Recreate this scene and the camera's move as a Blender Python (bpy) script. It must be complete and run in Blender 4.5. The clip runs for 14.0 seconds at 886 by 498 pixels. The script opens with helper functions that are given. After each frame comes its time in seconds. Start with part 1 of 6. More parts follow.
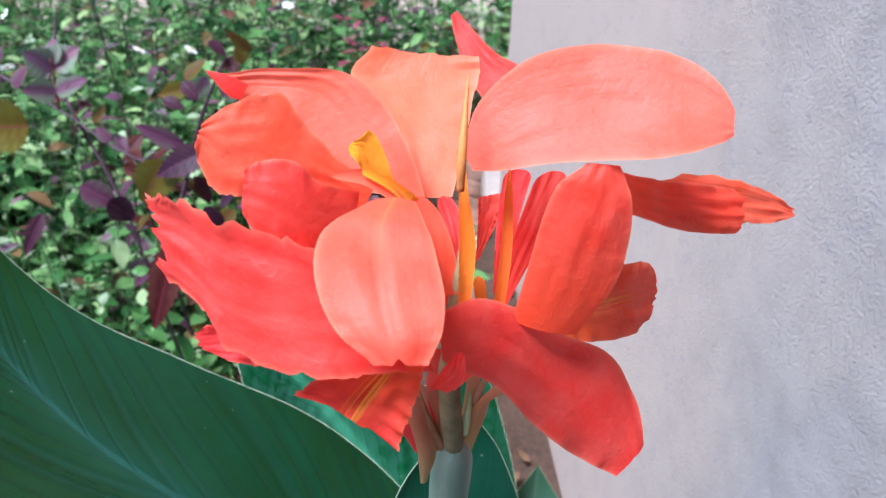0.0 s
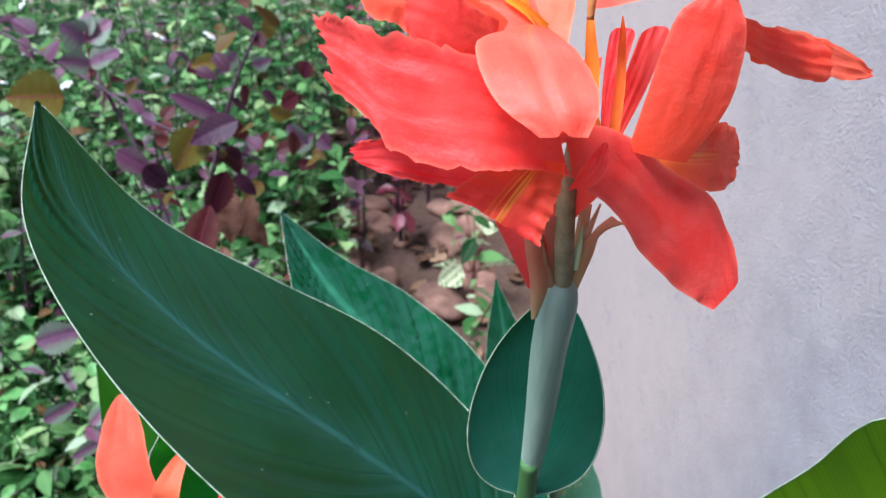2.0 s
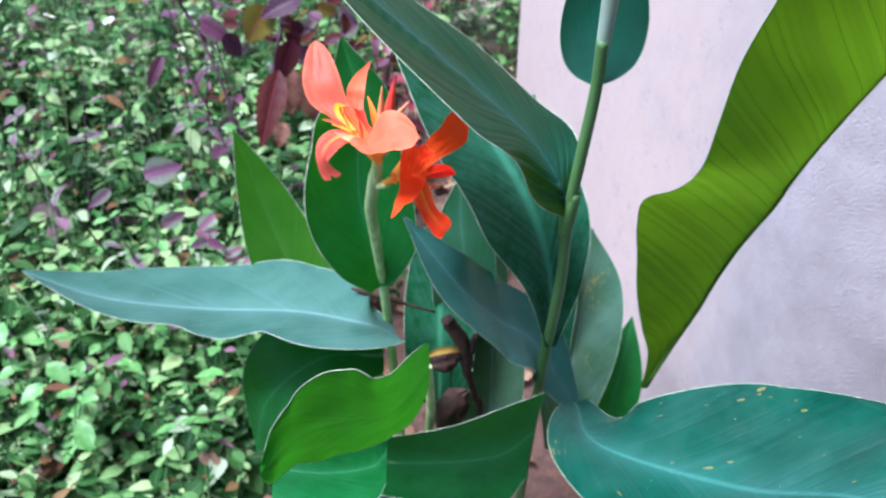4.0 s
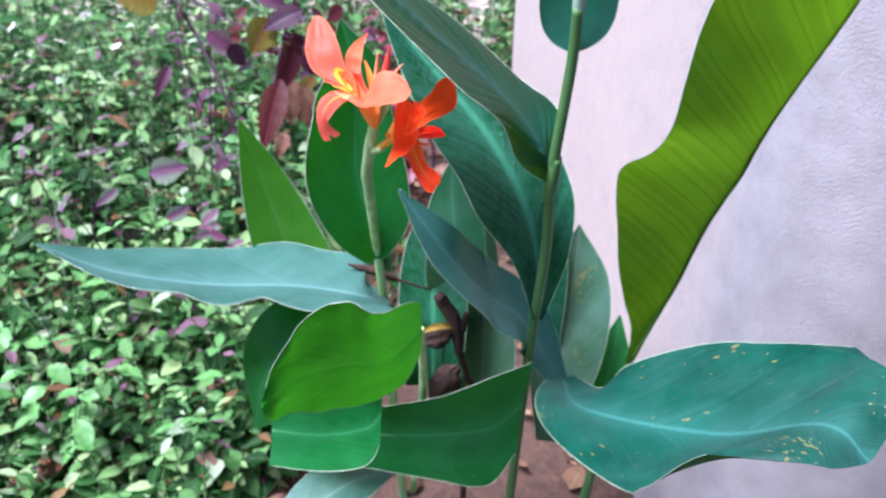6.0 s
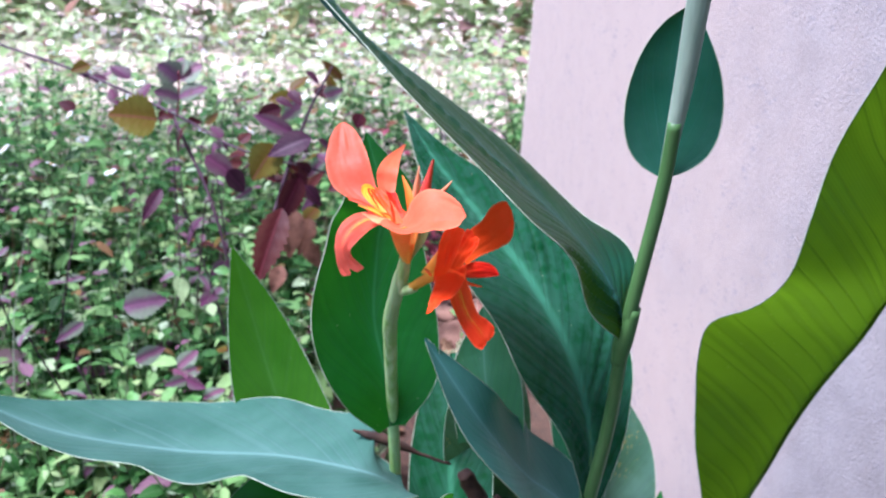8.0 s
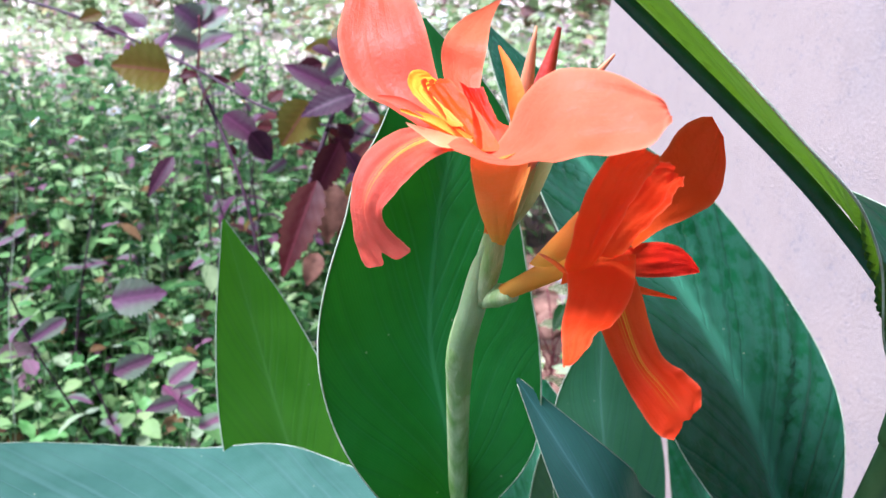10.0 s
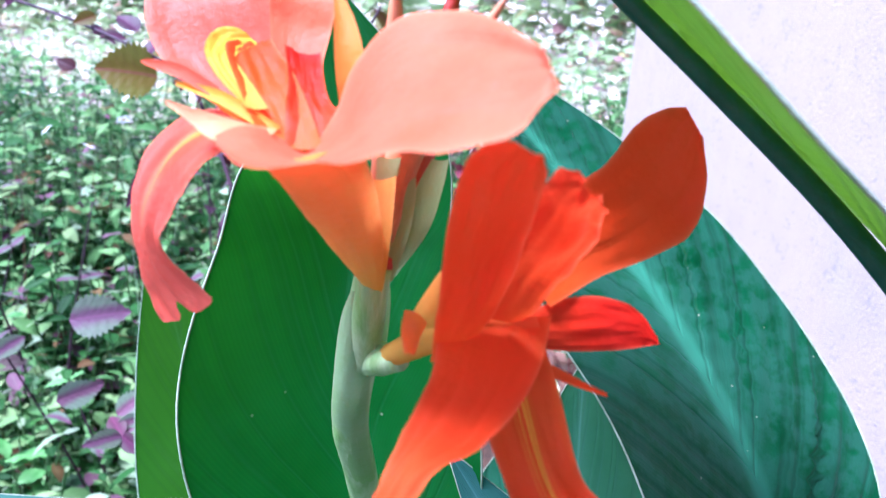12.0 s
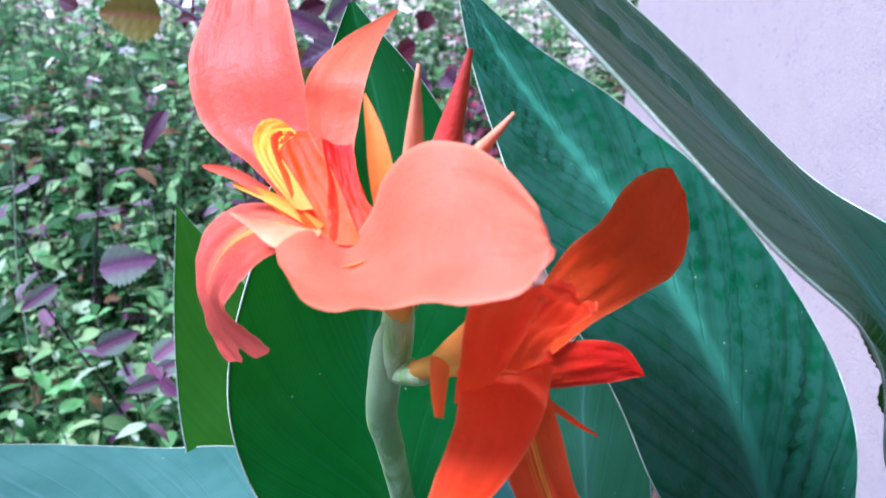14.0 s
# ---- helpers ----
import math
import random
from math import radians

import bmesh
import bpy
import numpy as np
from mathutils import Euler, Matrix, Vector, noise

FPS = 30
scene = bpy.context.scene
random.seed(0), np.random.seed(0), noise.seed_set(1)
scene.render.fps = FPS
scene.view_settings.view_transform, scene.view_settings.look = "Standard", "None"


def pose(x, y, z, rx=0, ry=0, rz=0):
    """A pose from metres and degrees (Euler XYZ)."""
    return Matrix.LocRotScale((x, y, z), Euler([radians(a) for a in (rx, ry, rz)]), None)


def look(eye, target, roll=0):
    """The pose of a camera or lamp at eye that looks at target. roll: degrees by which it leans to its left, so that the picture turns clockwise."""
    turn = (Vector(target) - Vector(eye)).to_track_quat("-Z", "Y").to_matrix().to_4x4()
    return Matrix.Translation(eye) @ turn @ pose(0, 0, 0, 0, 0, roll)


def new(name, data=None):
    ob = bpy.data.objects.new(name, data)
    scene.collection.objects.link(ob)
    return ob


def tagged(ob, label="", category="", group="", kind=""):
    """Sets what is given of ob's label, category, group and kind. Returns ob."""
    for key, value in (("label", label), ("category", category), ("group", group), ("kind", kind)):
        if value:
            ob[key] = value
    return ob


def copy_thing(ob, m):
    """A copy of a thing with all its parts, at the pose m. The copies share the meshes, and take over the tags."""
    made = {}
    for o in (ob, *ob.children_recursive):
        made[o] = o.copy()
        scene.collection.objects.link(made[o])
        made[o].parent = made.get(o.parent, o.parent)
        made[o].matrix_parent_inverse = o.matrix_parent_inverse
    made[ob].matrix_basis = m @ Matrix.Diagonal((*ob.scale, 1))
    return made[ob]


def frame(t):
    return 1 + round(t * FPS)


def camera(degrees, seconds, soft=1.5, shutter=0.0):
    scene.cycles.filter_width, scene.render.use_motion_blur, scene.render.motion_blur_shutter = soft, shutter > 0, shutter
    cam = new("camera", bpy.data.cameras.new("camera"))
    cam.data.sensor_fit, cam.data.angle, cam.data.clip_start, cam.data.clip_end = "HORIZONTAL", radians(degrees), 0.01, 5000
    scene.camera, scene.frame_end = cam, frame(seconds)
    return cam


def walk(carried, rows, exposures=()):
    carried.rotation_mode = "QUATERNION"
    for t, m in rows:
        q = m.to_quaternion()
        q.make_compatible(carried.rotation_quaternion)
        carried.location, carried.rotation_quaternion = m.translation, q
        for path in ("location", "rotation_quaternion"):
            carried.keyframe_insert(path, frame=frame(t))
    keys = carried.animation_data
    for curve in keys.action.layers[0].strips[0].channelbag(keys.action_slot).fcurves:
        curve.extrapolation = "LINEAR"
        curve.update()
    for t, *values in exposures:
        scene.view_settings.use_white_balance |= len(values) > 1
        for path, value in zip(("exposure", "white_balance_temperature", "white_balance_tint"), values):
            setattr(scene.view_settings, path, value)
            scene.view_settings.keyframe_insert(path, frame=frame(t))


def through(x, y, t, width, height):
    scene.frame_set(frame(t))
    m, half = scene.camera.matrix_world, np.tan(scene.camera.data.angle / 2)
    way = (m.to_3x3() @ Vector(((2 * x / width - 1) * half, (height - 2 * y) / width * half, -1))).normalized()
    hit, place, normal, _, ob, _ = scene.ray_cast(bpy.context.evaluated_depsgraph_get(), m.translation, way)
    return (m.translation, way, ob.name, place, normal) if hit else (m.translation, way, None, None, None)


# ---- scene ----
# camera and its way: seconds, place in metres, turn in degrees
cam = camera(64.5, 14.0, soft=1.35)
cam.data.dof.use_dof, cam.data.dof.focus_distance, cam.data.dof.aperture_fstop = True, 0.20, 24.5
PATH = [
    (0, 0.0000, 0.0000, 1.1500, 55.50, -1.04, 1.25),
    (0.5, -0.0071, -0.0068, 1.1420, 56.46, -1.02, 1.08),
    (1, -0.0077, -0.0118, 1.1320, 56.73, -1.00, 0.46),
    (1.5, -0.0178, -0.0305, 1.1261, 56.09, -1.11, 1.32),
    (2, -0.0319, -0.0407, 1.1211, 55.85, -1.05, 1.27),
    (2.5, -0.0568, -0.0914, 1.1097, 56.33, 0.22, -0.04),
    (3, -0.0845, -0.1629, 1.0741, 56.55, -0.46, 0.85),
    (3.5, -0.0955, -0.1995, 1.0602, 56.97, -0.12, 0.53),
    (4, -0.0964, -0.2788, 1.0343, 55.63, -0.25, -0.23),
    (4.2, -0.0917, -0.2920, 1.0291, 55.08, -0.45, -0.27),
    (6.3, -0.0920, -0.3454, 1.0014, 61.41, -0.31, -0.53),
    (6.5, -0.0948, -0.3467, 1.0015, 63.45, -0.42, -1.22),
    (7, -0.1030, -0.3343, 0.9776, 69.01, -1.85, -1.09),
    (7.2, -0.1099, -0.3169, 0.9758, 70.14, -2.32, -1.16),
    (9.3, -0.1402, -0.0915, 0.9033, 70.57, -2.30, 1.59),
    (9.5, -0.1431, -0.0746, 0.8991, 70.16, -1.92, 2.31),
    (10, -0.1422, -0.0404, 0.8791, 69.67, -2.05, 4.06),
    (10.5, -0.1273, -0.0089, 0.8622, 69.55, -1.90, 4.53),
    (11, -0.1226, 0.0131, 0.8620, 70.35, -1.77, 5.49),
    (11.5, -0.1221, 0.0218, 0.8588, 68.61, -1.97, 6.12),
    (12, -0.1112, 0.0226, 0.8648, 70.85, -2.51, 6.76),
    (12.5, -0.1081, 0.0246, 0.8676, 70.78, -2.39, 7.64),
    (13, -0.1123, 0.0218, 0.8740, 68.89, -2.30, 8.01),
    (13.5, -0.1107, 0.0218, 0.8828, 66.64, -1.83, 8.19),
    (14, -0.1130, 0.0136, 0.8974, 63.66, -0.91, 6.88),
]
EXPOSURES = [(0.0, 1.15, 5500, 14), (2.0, 1.15, 5450, 15), (3.0, 1.32, 5450, 19), (4.0, 1.56, 5400, 23), (6.5, 1.66, 5450, 27), (7.0, 1.50, 5450, 28), (9.5, 1.42, 5550, 26), (10.5, 1.54, 5300, 25), (11.0, 1.68, 5050, 25), (12.0, 1.82, 4900, 28), (13.0, 1.66, 4850, 29), (14.0, 1.38, 4850, 30)]
walk(cam, [(t, pose(x, y, z, rx, ry, rz)) for t, x, y, z, rx, ry, rz in PATH], EXPOSURES)

# ---- daylight: bright overcast sky, soft sun from the open garden side ----
SUN_ELEVATION, SUN_AZIMUTH = 66.0, -110.0      # degrees; azimuth from +y towards +x
world = bpy.data.worlds.new("sky")
scene.world = world
world.use_nodes = True
wn = world.node_tree.nodes
wn.clear()
sky = wn.new("ShaderNodeTexSky")
sky.sky_type = "NISHITA"
sky.sun_disc = False
sky.sun_elevation, sky.sun_rotation = radians(SUN_ELEVATION), radians(SUN_AZIMUTH)
sky.air_density, sky.dust_density, sky.ozone_density = 1.0, 2.0, 1.5
back = wn.new("ShaderNodeBackground")
back.inputs["Strength"].default_value = 0.092
wout = wn.new("ShaderNodeOutputWorld")
world.node_tree.links.new(sky.outputs[0], back.inputs[0])
world.node_tree.links.new(back.outputs[0], wout.inputs[0])
sun = new("sun", bpy.data.lights.new("sun", "SUN"))
sun.data.energy, sun.data.angle, sun.data.color = 4.3, radians(25), (1.0, 0.98, 0.95)
_se, _sa = radians(SUN_ELEVATION), radians(SUN_AZIMUTH)
_dir = Vector((math.sin(_sa) * math.cos(_se), math.cos(_sa) * math.cos(_se), math.sin(_se)))
sun.matrix_world = look(_dir * 10, (0, 0, 0))


# ---- materials ----
def material(name):
    m = bpy.data.materials.new(name)
    m.use_nodes = True
    m.node_tree.nodes.clear()
    return m, m.node_tree.nodes, m.node_tree.links


def ramp(nodes, stops):
    r = nodes.new("ShaderNodeValToRGB")
    while len(r.color_ramp.elements) < len(stops):
        r.color_ramp.elements.new(0.5)
    for e, (p, c) in zip(r.color_ramp.elements, stops):
        e.position, e.color = p, (*c, 1)
    return r


def noise_tex(nodes, links, coord, scale, detail=4.0, rough=0.55):
    n = nodes.new("ShaderNodeTexNoise")
    n.inputs["Scale"].default_value, n.inputs["Detail"].default_value, n.inputs["Roughness"].default_value = scale, detail, rough
    links.new(coord, n.inputs["Vector"])
    return n


def math_node(nodes, links, op, a, b=None, c=None):
    n = nodes.new("ShaderNodeMath")
    n.operation = op
    for k, v in enumerate((a, b, c)):
        if v is None:
            continue
        if isinstance(v, (int, float)):
            n.inputs[k].default_value = v
        else:
            links.new(v, n.inputs[k])
    return n.outputs[0]


def mix_col(nodes, links, fac, a, b, blend="MIX"):
    n = nodes.new("ShaderNodeMix")
    n.data_type, n.blend_type = "RGBA", blend
    for key, v in ((0, fac), (6, a), (7, b)):
        if isinstance(v, (int, float)):
            n.inputs[key].default_value = v
        elif isinstance(v, tuple):
            n.inputs[key].default_value = (*v, 1)
        else:
            links.new(v, n.inputs[key])
    return n.outputs[2]


def thin_shader(nodes, links, colour, through_colour, share, rough, spec, bump=None, sheen=0.0, tint=(1.0, 1.0, 1.0)):
    """A thin sheet of plant tissue: glossy surface, and a share of light that comes through it."""
    p = nodes.new("ShaderNodeBsdfPrincipled")
    t = nodes.new("ShaderNodeBsdfTranslucent")
    mix = nodes.new("ShaderNodeMixShader")
    out = nodes.new("ShaderNodeOutputMaterial")
    links.new(colour, p.inputs["Base Color"])
    links.new(through_colour, t.inputs["Color"])
    if isinstance(rough, (int, float)):
        p.inputs["Roughness"].default_value = rough
    else:
        links.new(rough, p.inputs["Roughness"])
    p.inputs["Specular IOR Level"].default_value = spec
    p.inputs["Sheen Weight"].default_value = sheen
    p.inputs["Sheen Roughness"].default_value = 0.45
    p.inputs["Sheen Tint"].default_value = (*tint, 1)
    if bump is not None:
        links.new(bump, p.inputs["Normal"])
        links.new(bump, t.inputs["Normal"])
    mix.inputs[0].default_value = share
    links.new(p.outputs[0], mix.inputs[1])
    links.new(t.outputs[0], mix.inputs[2])
    links.new(mix.outputs[0], out.inputs[0])


def bump_node(nodes, links, height, strength, distance):
    b = nodes.new("ShaderNodeBump")
    b.inputs["Strength"].default_value, b.inputs["Distance"].default_value = strength, distance
    links.new(height, b.inputs["Height"])
    return b.outputs[0]


def canna_leaf_material(name, dark, light, through, share=0.3, rough=0.42, bloom=0.25, groove=0.5, wax=0.0, band=0.30, mottle=0.0, spots=0.0, rib_at=0.035):
    """Canna leaf: feather veins from the midrib, paler rib zone, waxy bloom in patches. UV x: -1..1 across, y: metres along."""
    m, n, l = material(name)
    uv = n.new("ShaderNodeUVMap")
    geo = n.new("ShaderNodeNewGeometry")
    info = n.new("ShaderNodeObjectInfo")
    sep = n.new("ShaderNodeSeparateXYZ")
    l.new(uv.outputs[0], sep.inputs[0])
    pos = geo.outputs["Position"]
    pale = (light[0] * 2.2 + 0.024, light[1] * 1.8 + 0.030, light[2] * 2.0 + 0.038)
    au = math_node(n, l, "ABSOLUTE", sep.outputs[0])
    curve = math_node(n, l, "POWER", au, 0.85)
    ph = math_node(n, l, "SUBTRACT", sep.outputs[1], math_node(n, l, "MULTIPLY", curve, 0.085))
    wob = noise_tex(n, l, pos, 18, 2)
    ph = math_node(n, l, "ADD", ph, math_node(n, l, "MULTIPLY", wob.outputs[0], 0.004))
    fine = math_node(n, l, "SINE", math_node(n, l, "MULTIPLY", ph, 2900.0))
    jit = n.new("ShaderNodeTexNoise")
    jit.noise_dimensions = "1D"
    jit.inputs["Scale"].default_value, jit.inputs["Detail"].default_value = 48.0, 1.0
    l.new(ph, jit.inputs["W"])
    wave = math_node(n, l, "SINE", math_node(n, l, "ADD", math_node(n, l, "MULTIPLY", ph, 400.0), math_node(n, l, "MULTIPLY", jit.outputs[0], 13.0)))
    half = math_node(n, l, "MULTIPLY_ADD", wave, 0.5, 0.5)
    coarse = math_node(n, l, "POWER", half, 3.0)
    line = math_node(n, l, "POWER", half, 26.0)
    cn = noise_tex(n, l, pos, 26, 5)
    fn = noise_tex(n, l, pos, 240, 3)
    big = ramp(n, [(0.3, dark), (0.72, light)])
    l.new(cn.outputs[0], big.inputs[0])
    big_col = big.outputs[0]
    # patches where the wax is rubbed off, cut along the veins
    if mottle:
        mo = noise_tex(n, l, pos, 95, 4, 0.62)
        mr = ramp(n, [(0.40, (0, 0, 0)), (0.54, (1, 1, 1))])
        l.new(mo.outputs[0], mr.inputs[0])
        big_col = mix_col(n, l, math_node(n, l, "MULTIPLY", mr.outputs[0], mottle), big_col, (0.026, 0.096, 0.066))
    # grooves along the side veins: pleat shadow put into the colour as darker stripes
    col = mix_col(n, l, math_node(n, l, "MULTIPLY", coarse, 0.75 * groove), big_col, tuple(c * 0.45 for c in dark))
    col = mix_col(n, l, math_node(n, l, "MULTIPLY_ADD", fine, 0.012, 0.02), col, tuple(c * 0.5 for c in dark))
    # fine pale side veins, fading towards the margin
    fade = math_node(n, l, "SUBTRACT", 1.0, math_node(n, l, "MULTIPLY", au, 0.7))
    col = mix_col(n, l, math_node(n, l, "MULTIPLY", math_node(n, l, "MULTIPLY", line, fade), 0.22), col, pale)
    # paler along the midrib
    rib = math_node(n, l, "POWER", math_node(n, l, "SUBTRACT", 1.0, math_node(n, l, "MINIMUM", math_node(n, l, "MULTIPLY", au, 2.6), 1.0)), 2.0)
    col = mix_col(n, l, math_node(n, l, "MULTIPLY", rib, band), col, pale)
    edge_ = math_node(n, l, "MINIMUM", math_node(n, l, "MAXIMUM", math_node(n, l, "MULTIPLY_ADD", au, -1.0 / (0.6 * rib_at), 1.6), 0.0), 1.0)
    col = mix_col(n, l, math_node(n, l, "MULTIPLY", edge_, min(1.0, 2.0 * band)), col, pale)
    # waxy bloom, blue-grey, in soft patches
    bl = noise_tex(n, l, pos, 9, 6, 0.65)
    blr = ramp(n, [(0.42, (0, 0, 0)), (0.7, (1, 1, 1))])
    l.new(bl.outputs[0], blr.inputs[0])
    col = mix_col(n, l, math_node(n, l, "MULTIPLY", blr.outputs[0], bloom), col, (0.16, 0.30, 0.27))
    # small pale specks
    vor = n.new("ShaderNodeTexVoronoi")
    vor.inputs["Scale"].default_value = 90
    l.new(pos, vor.inputs["Vector"])
    sp = ramp(n, [(0.03, (1, 1, 1)), (0.055, (0, 0, 0))])
    l.new(vor.outputs["Distance"], sp.inputs[0])
    col = mix_col(n, l, math_node(n, l, "MULTIPLY", sp.outputs[0], 0.35), col, (0.45, 0.5, 0.32))
    if spots:
        # yellow-brown spots in rows along the side veins
        sv = n.new("ShaderNodeCombineXYZ")
        l.new(math_node(n, l, "MULTIPLY", sep.outputs[0], 14.0), sv.inputs[0])
        l.new(math_node(n, l, "MULTIPLY", ph, 130.0), sv.inputs[1])
        v2 = n.new("ShaderNodeTexVoronoi")
        v2.inputs["Scale"].default_value = 1.0
        l.new(sv.outputs[0], v2.inputs["Vector"])
        clus = noise_tex(n, l, pos, 22, 3, 0.6)
        lim = math_node(n, l, "MULTIPLY", math_node(n, l, "MAXIMUM", math_node(n, l, "SUBTRACT", clus.outputs[0], 0.50), 0.0), 2.2)
        hit = math_node(n, l, "GREATER_THAN", lim, v2.outputs["Distance"])
        col = mix_col(n, l, math_node(n, l, "MULTIPLY", hit, spots), col, (0.42, 0.33, 0.07))
    hue = n.new("ShaderNodeHueSaturation")
    l.new(math_node(n, l, "MULTIPLY_ADD", info.outputs["Random"], 0.024, 0.488), hue.inputs["Hue"])
    l.new(math_node(n, l, "MULTIPLY_ADD", info.outputs["Random"], 0.3, 0.85), hue.inputs["Value"])
    l.new(col, hue.inputs["Color"])
    thr = mix_col(n, l, math_node(n, l, "MULTIPLY_ADD", fine, 0.08, 0.2), through, tuple(c * 0.45 for c in through))
    thr = mix_col(n, l, math_node(n, l, "MULTIPLY", coarse, 0.35), thr, tuple(c * 0.5 for c in through))
    h = math_node(n, l, "ADD", math_node(n, l, "MULTIPLY", fine, 0.04), math_node(n, l, "MULTIPLY", coarse, -2.2 * groove))
    h = math_node(n, l, "ADD", h, math_node(n, l, "MULTIPLY", fn.outputs[0], 0.6))
    b = bump_node(n, l, h, 0.4, 0.0007)
    rg = math_node(n, l, "MULTIPLY_ADD", cn.outputs[0], 0.25, rough - 0.1)
    thin_shader(n, l, hue.outputs[0], thr, share, rg, 0.07, b, wax, (0.60, 0.78, 0.84))
    return m


def petal_material(name, base, edge, throat, share=0.35, flame=0.0):
    """Canna petal: silky, with long fine streaks, paler margin and a warm throat."""
    m, n, l = material(name)
    uv = n.new("ShaderNodeUVMap")
    geo = n.new("ShaderNodeNewGeometry")
    info = n.new("ShaderNodeObjectInfo")
    sep = n.new("ShaderNodeSeparateXYZ")
    l.new(uv.outputs[0], sep.inputs[0])
    au = math_node(n, l, "ABSOLUTE", sep.outputs[0])
    comb = n.new("ShaderNodeCombineXYZ")
    l.new(math_node(n, l, "MULTIPLY", sep.outputs[0], 16.0), comb.inputs[0])
    l.new(math_node(n, l, "MULTIPLY", sep.outputs[1], 26.0), comb.inputs[1])
    streak = noise_tex(n, l, comb.outputs[0], 1.0, 5, 0.6)
    blot = noise_tex(n, l, geo.outputs["Position"], 70, 4)
    crinkle = noise_tex(n, l, geo.outputs["Position"], 420, 4)
    c1 = mix_col(n, l, math_node(n, l, "MULTIPLY", streak.outputs[0], 0.22), base, tuple(c * 0.75 for c in base))
    r1 = ramp(n, [(0.35, (0, 0, 0)), (0.8, (1, 1, 1))])
    l.new(blot.outputs[0], r1.inputs[0])
    c2 = mix_col(n, l, math_node(n, l, "MULTIPLY", r1.outputs[0], 0.34), c1, edge)
    sk = ramp(n, [(0.52, (0, 0, 0)), (0.72, (1, 1, 1))])
    skin = noise_tex(n, l, geo.outputs["Position"], 900, 3, 0.6)
    l.new(skin.outputs[0], sk.inputs[0])
    c2 = mix_col(n, l, math_node(n, l, "MULTIPLY", sk.outputs[0], 0.08), c2, edge)
    rim = math_node(n, l, "POWER", au, 18.0)
    c3 = mix_col(n, l, math_node(n, l, "MULTIPLY", rim, 0.35), c2, tuple(0.5 * x + 0.5 * y for x, y in zip(edge, (1.0, 0.62, 0.30))))
    # throat: warm yellow towards the base, in streaks
    s0 = math_node(n, l, "SUBTRACT", 1.0, math_node(n, l, "MINIMUM", math_node(n, l, "MULTIPLY", sep.outputs[1], 40.0), 1.0))
    thf = math_node(n, l, "MULTIPLY", math_node(n, l, "POWER", s0, 1.2), math_node(n, l, "MULTIPLY_ADD", streak.outputs[0], 1.0, 0.25))
    c4 = mix_col(n, l, math_node(n, l, "MINIMUM", thf, 0.8), c3, throat)
    if flame:
        # a broken yellow flame along the middle
        mid = math_node(n, l, "SUBTRACT", 1.0, math_node(n, l, "MINIMUM", math_node(n, l, "MULTIPLY", au, 3.2), 1.0))
        rise = math_node(n, l, "MINIMUM", math_node(n, l, "MULTIPLY", sep.outputs[1], 160.0), 1.0)
        fall = math_node(n, l, "MAXIMUM", math_node(n, l, "SUBTRACT", 1.0, math_node(n, l, "MULTIPLY", sep.outputs[1], 28.0)), 0.0)
        br = ramp(n, [(0.46, (0, 0, 0)), (0.62, (1, 1, 1))])
        l.new(streak.outputs[0], br.inputs[0])
        ff = math_node(n, l, "MULTIPLY", math_node(n, l, "MULTIPLY", mid, rise), math_node(n, l, "MULTIPLY", fall, br.outputs[0]))
        c4 = mix_col(n, l, math_node(n, l, "MINIMUM", math_node(n, l, "MULTIPLY", ff, flame * 2.2), 0.9), c4, (1.0, 0.55, 0.04))
    # tiny scars
    vor = n.new("ShaderNodeTexVoronoi")
    vor.inputs["Scale"].default_value = 160
    l.new(geo.outputs["Position"], vor.inputs["Vector"])
    sc = ramp(n, [(0.015, (1, 1, 1)), (0.03, (0, 0, 0))])
    l.new(vor.outputs["Distance"], sc.inputs[0])
    c5 = mix_col(n, l, math_node(n, l, "MULTIPLY", sc.outputs[0], 0.3), c4, (0.25, 0.06, 0.03))
    hue = n.new("ShaderNodeHueSaturation")
    l.new(math_node(n, l, "MULTIPLY_ADD", info.outputs["Random"], 0.014, 0.493), hue.inputs["Hue"])
    l.new(math_node(n, l, "MULTIPLY_ADD", info.outputs["Random"], 0.15, 0.92), hue.inputs["Value"])
    l.new(c5, hue.inputs["Color"])
    h = math_node(n, l, "ADD", math_node(n, l, "MULTIPLY", streak.outputs[0], 0.45), math_node(n, l, "MULTIPLY_ADD", crinkle.outputs[0], 1.1, math_node(n, l, "MULTIPLY", skin.outputs[0], 0.5)))
    b = bump_node(n, l, h, 0.42, 0.0006)
    thin_shader(n, l, hue.outputs[0], hue.outputs[0], share, 0.40, 0.14, b, 0.0)
    return m


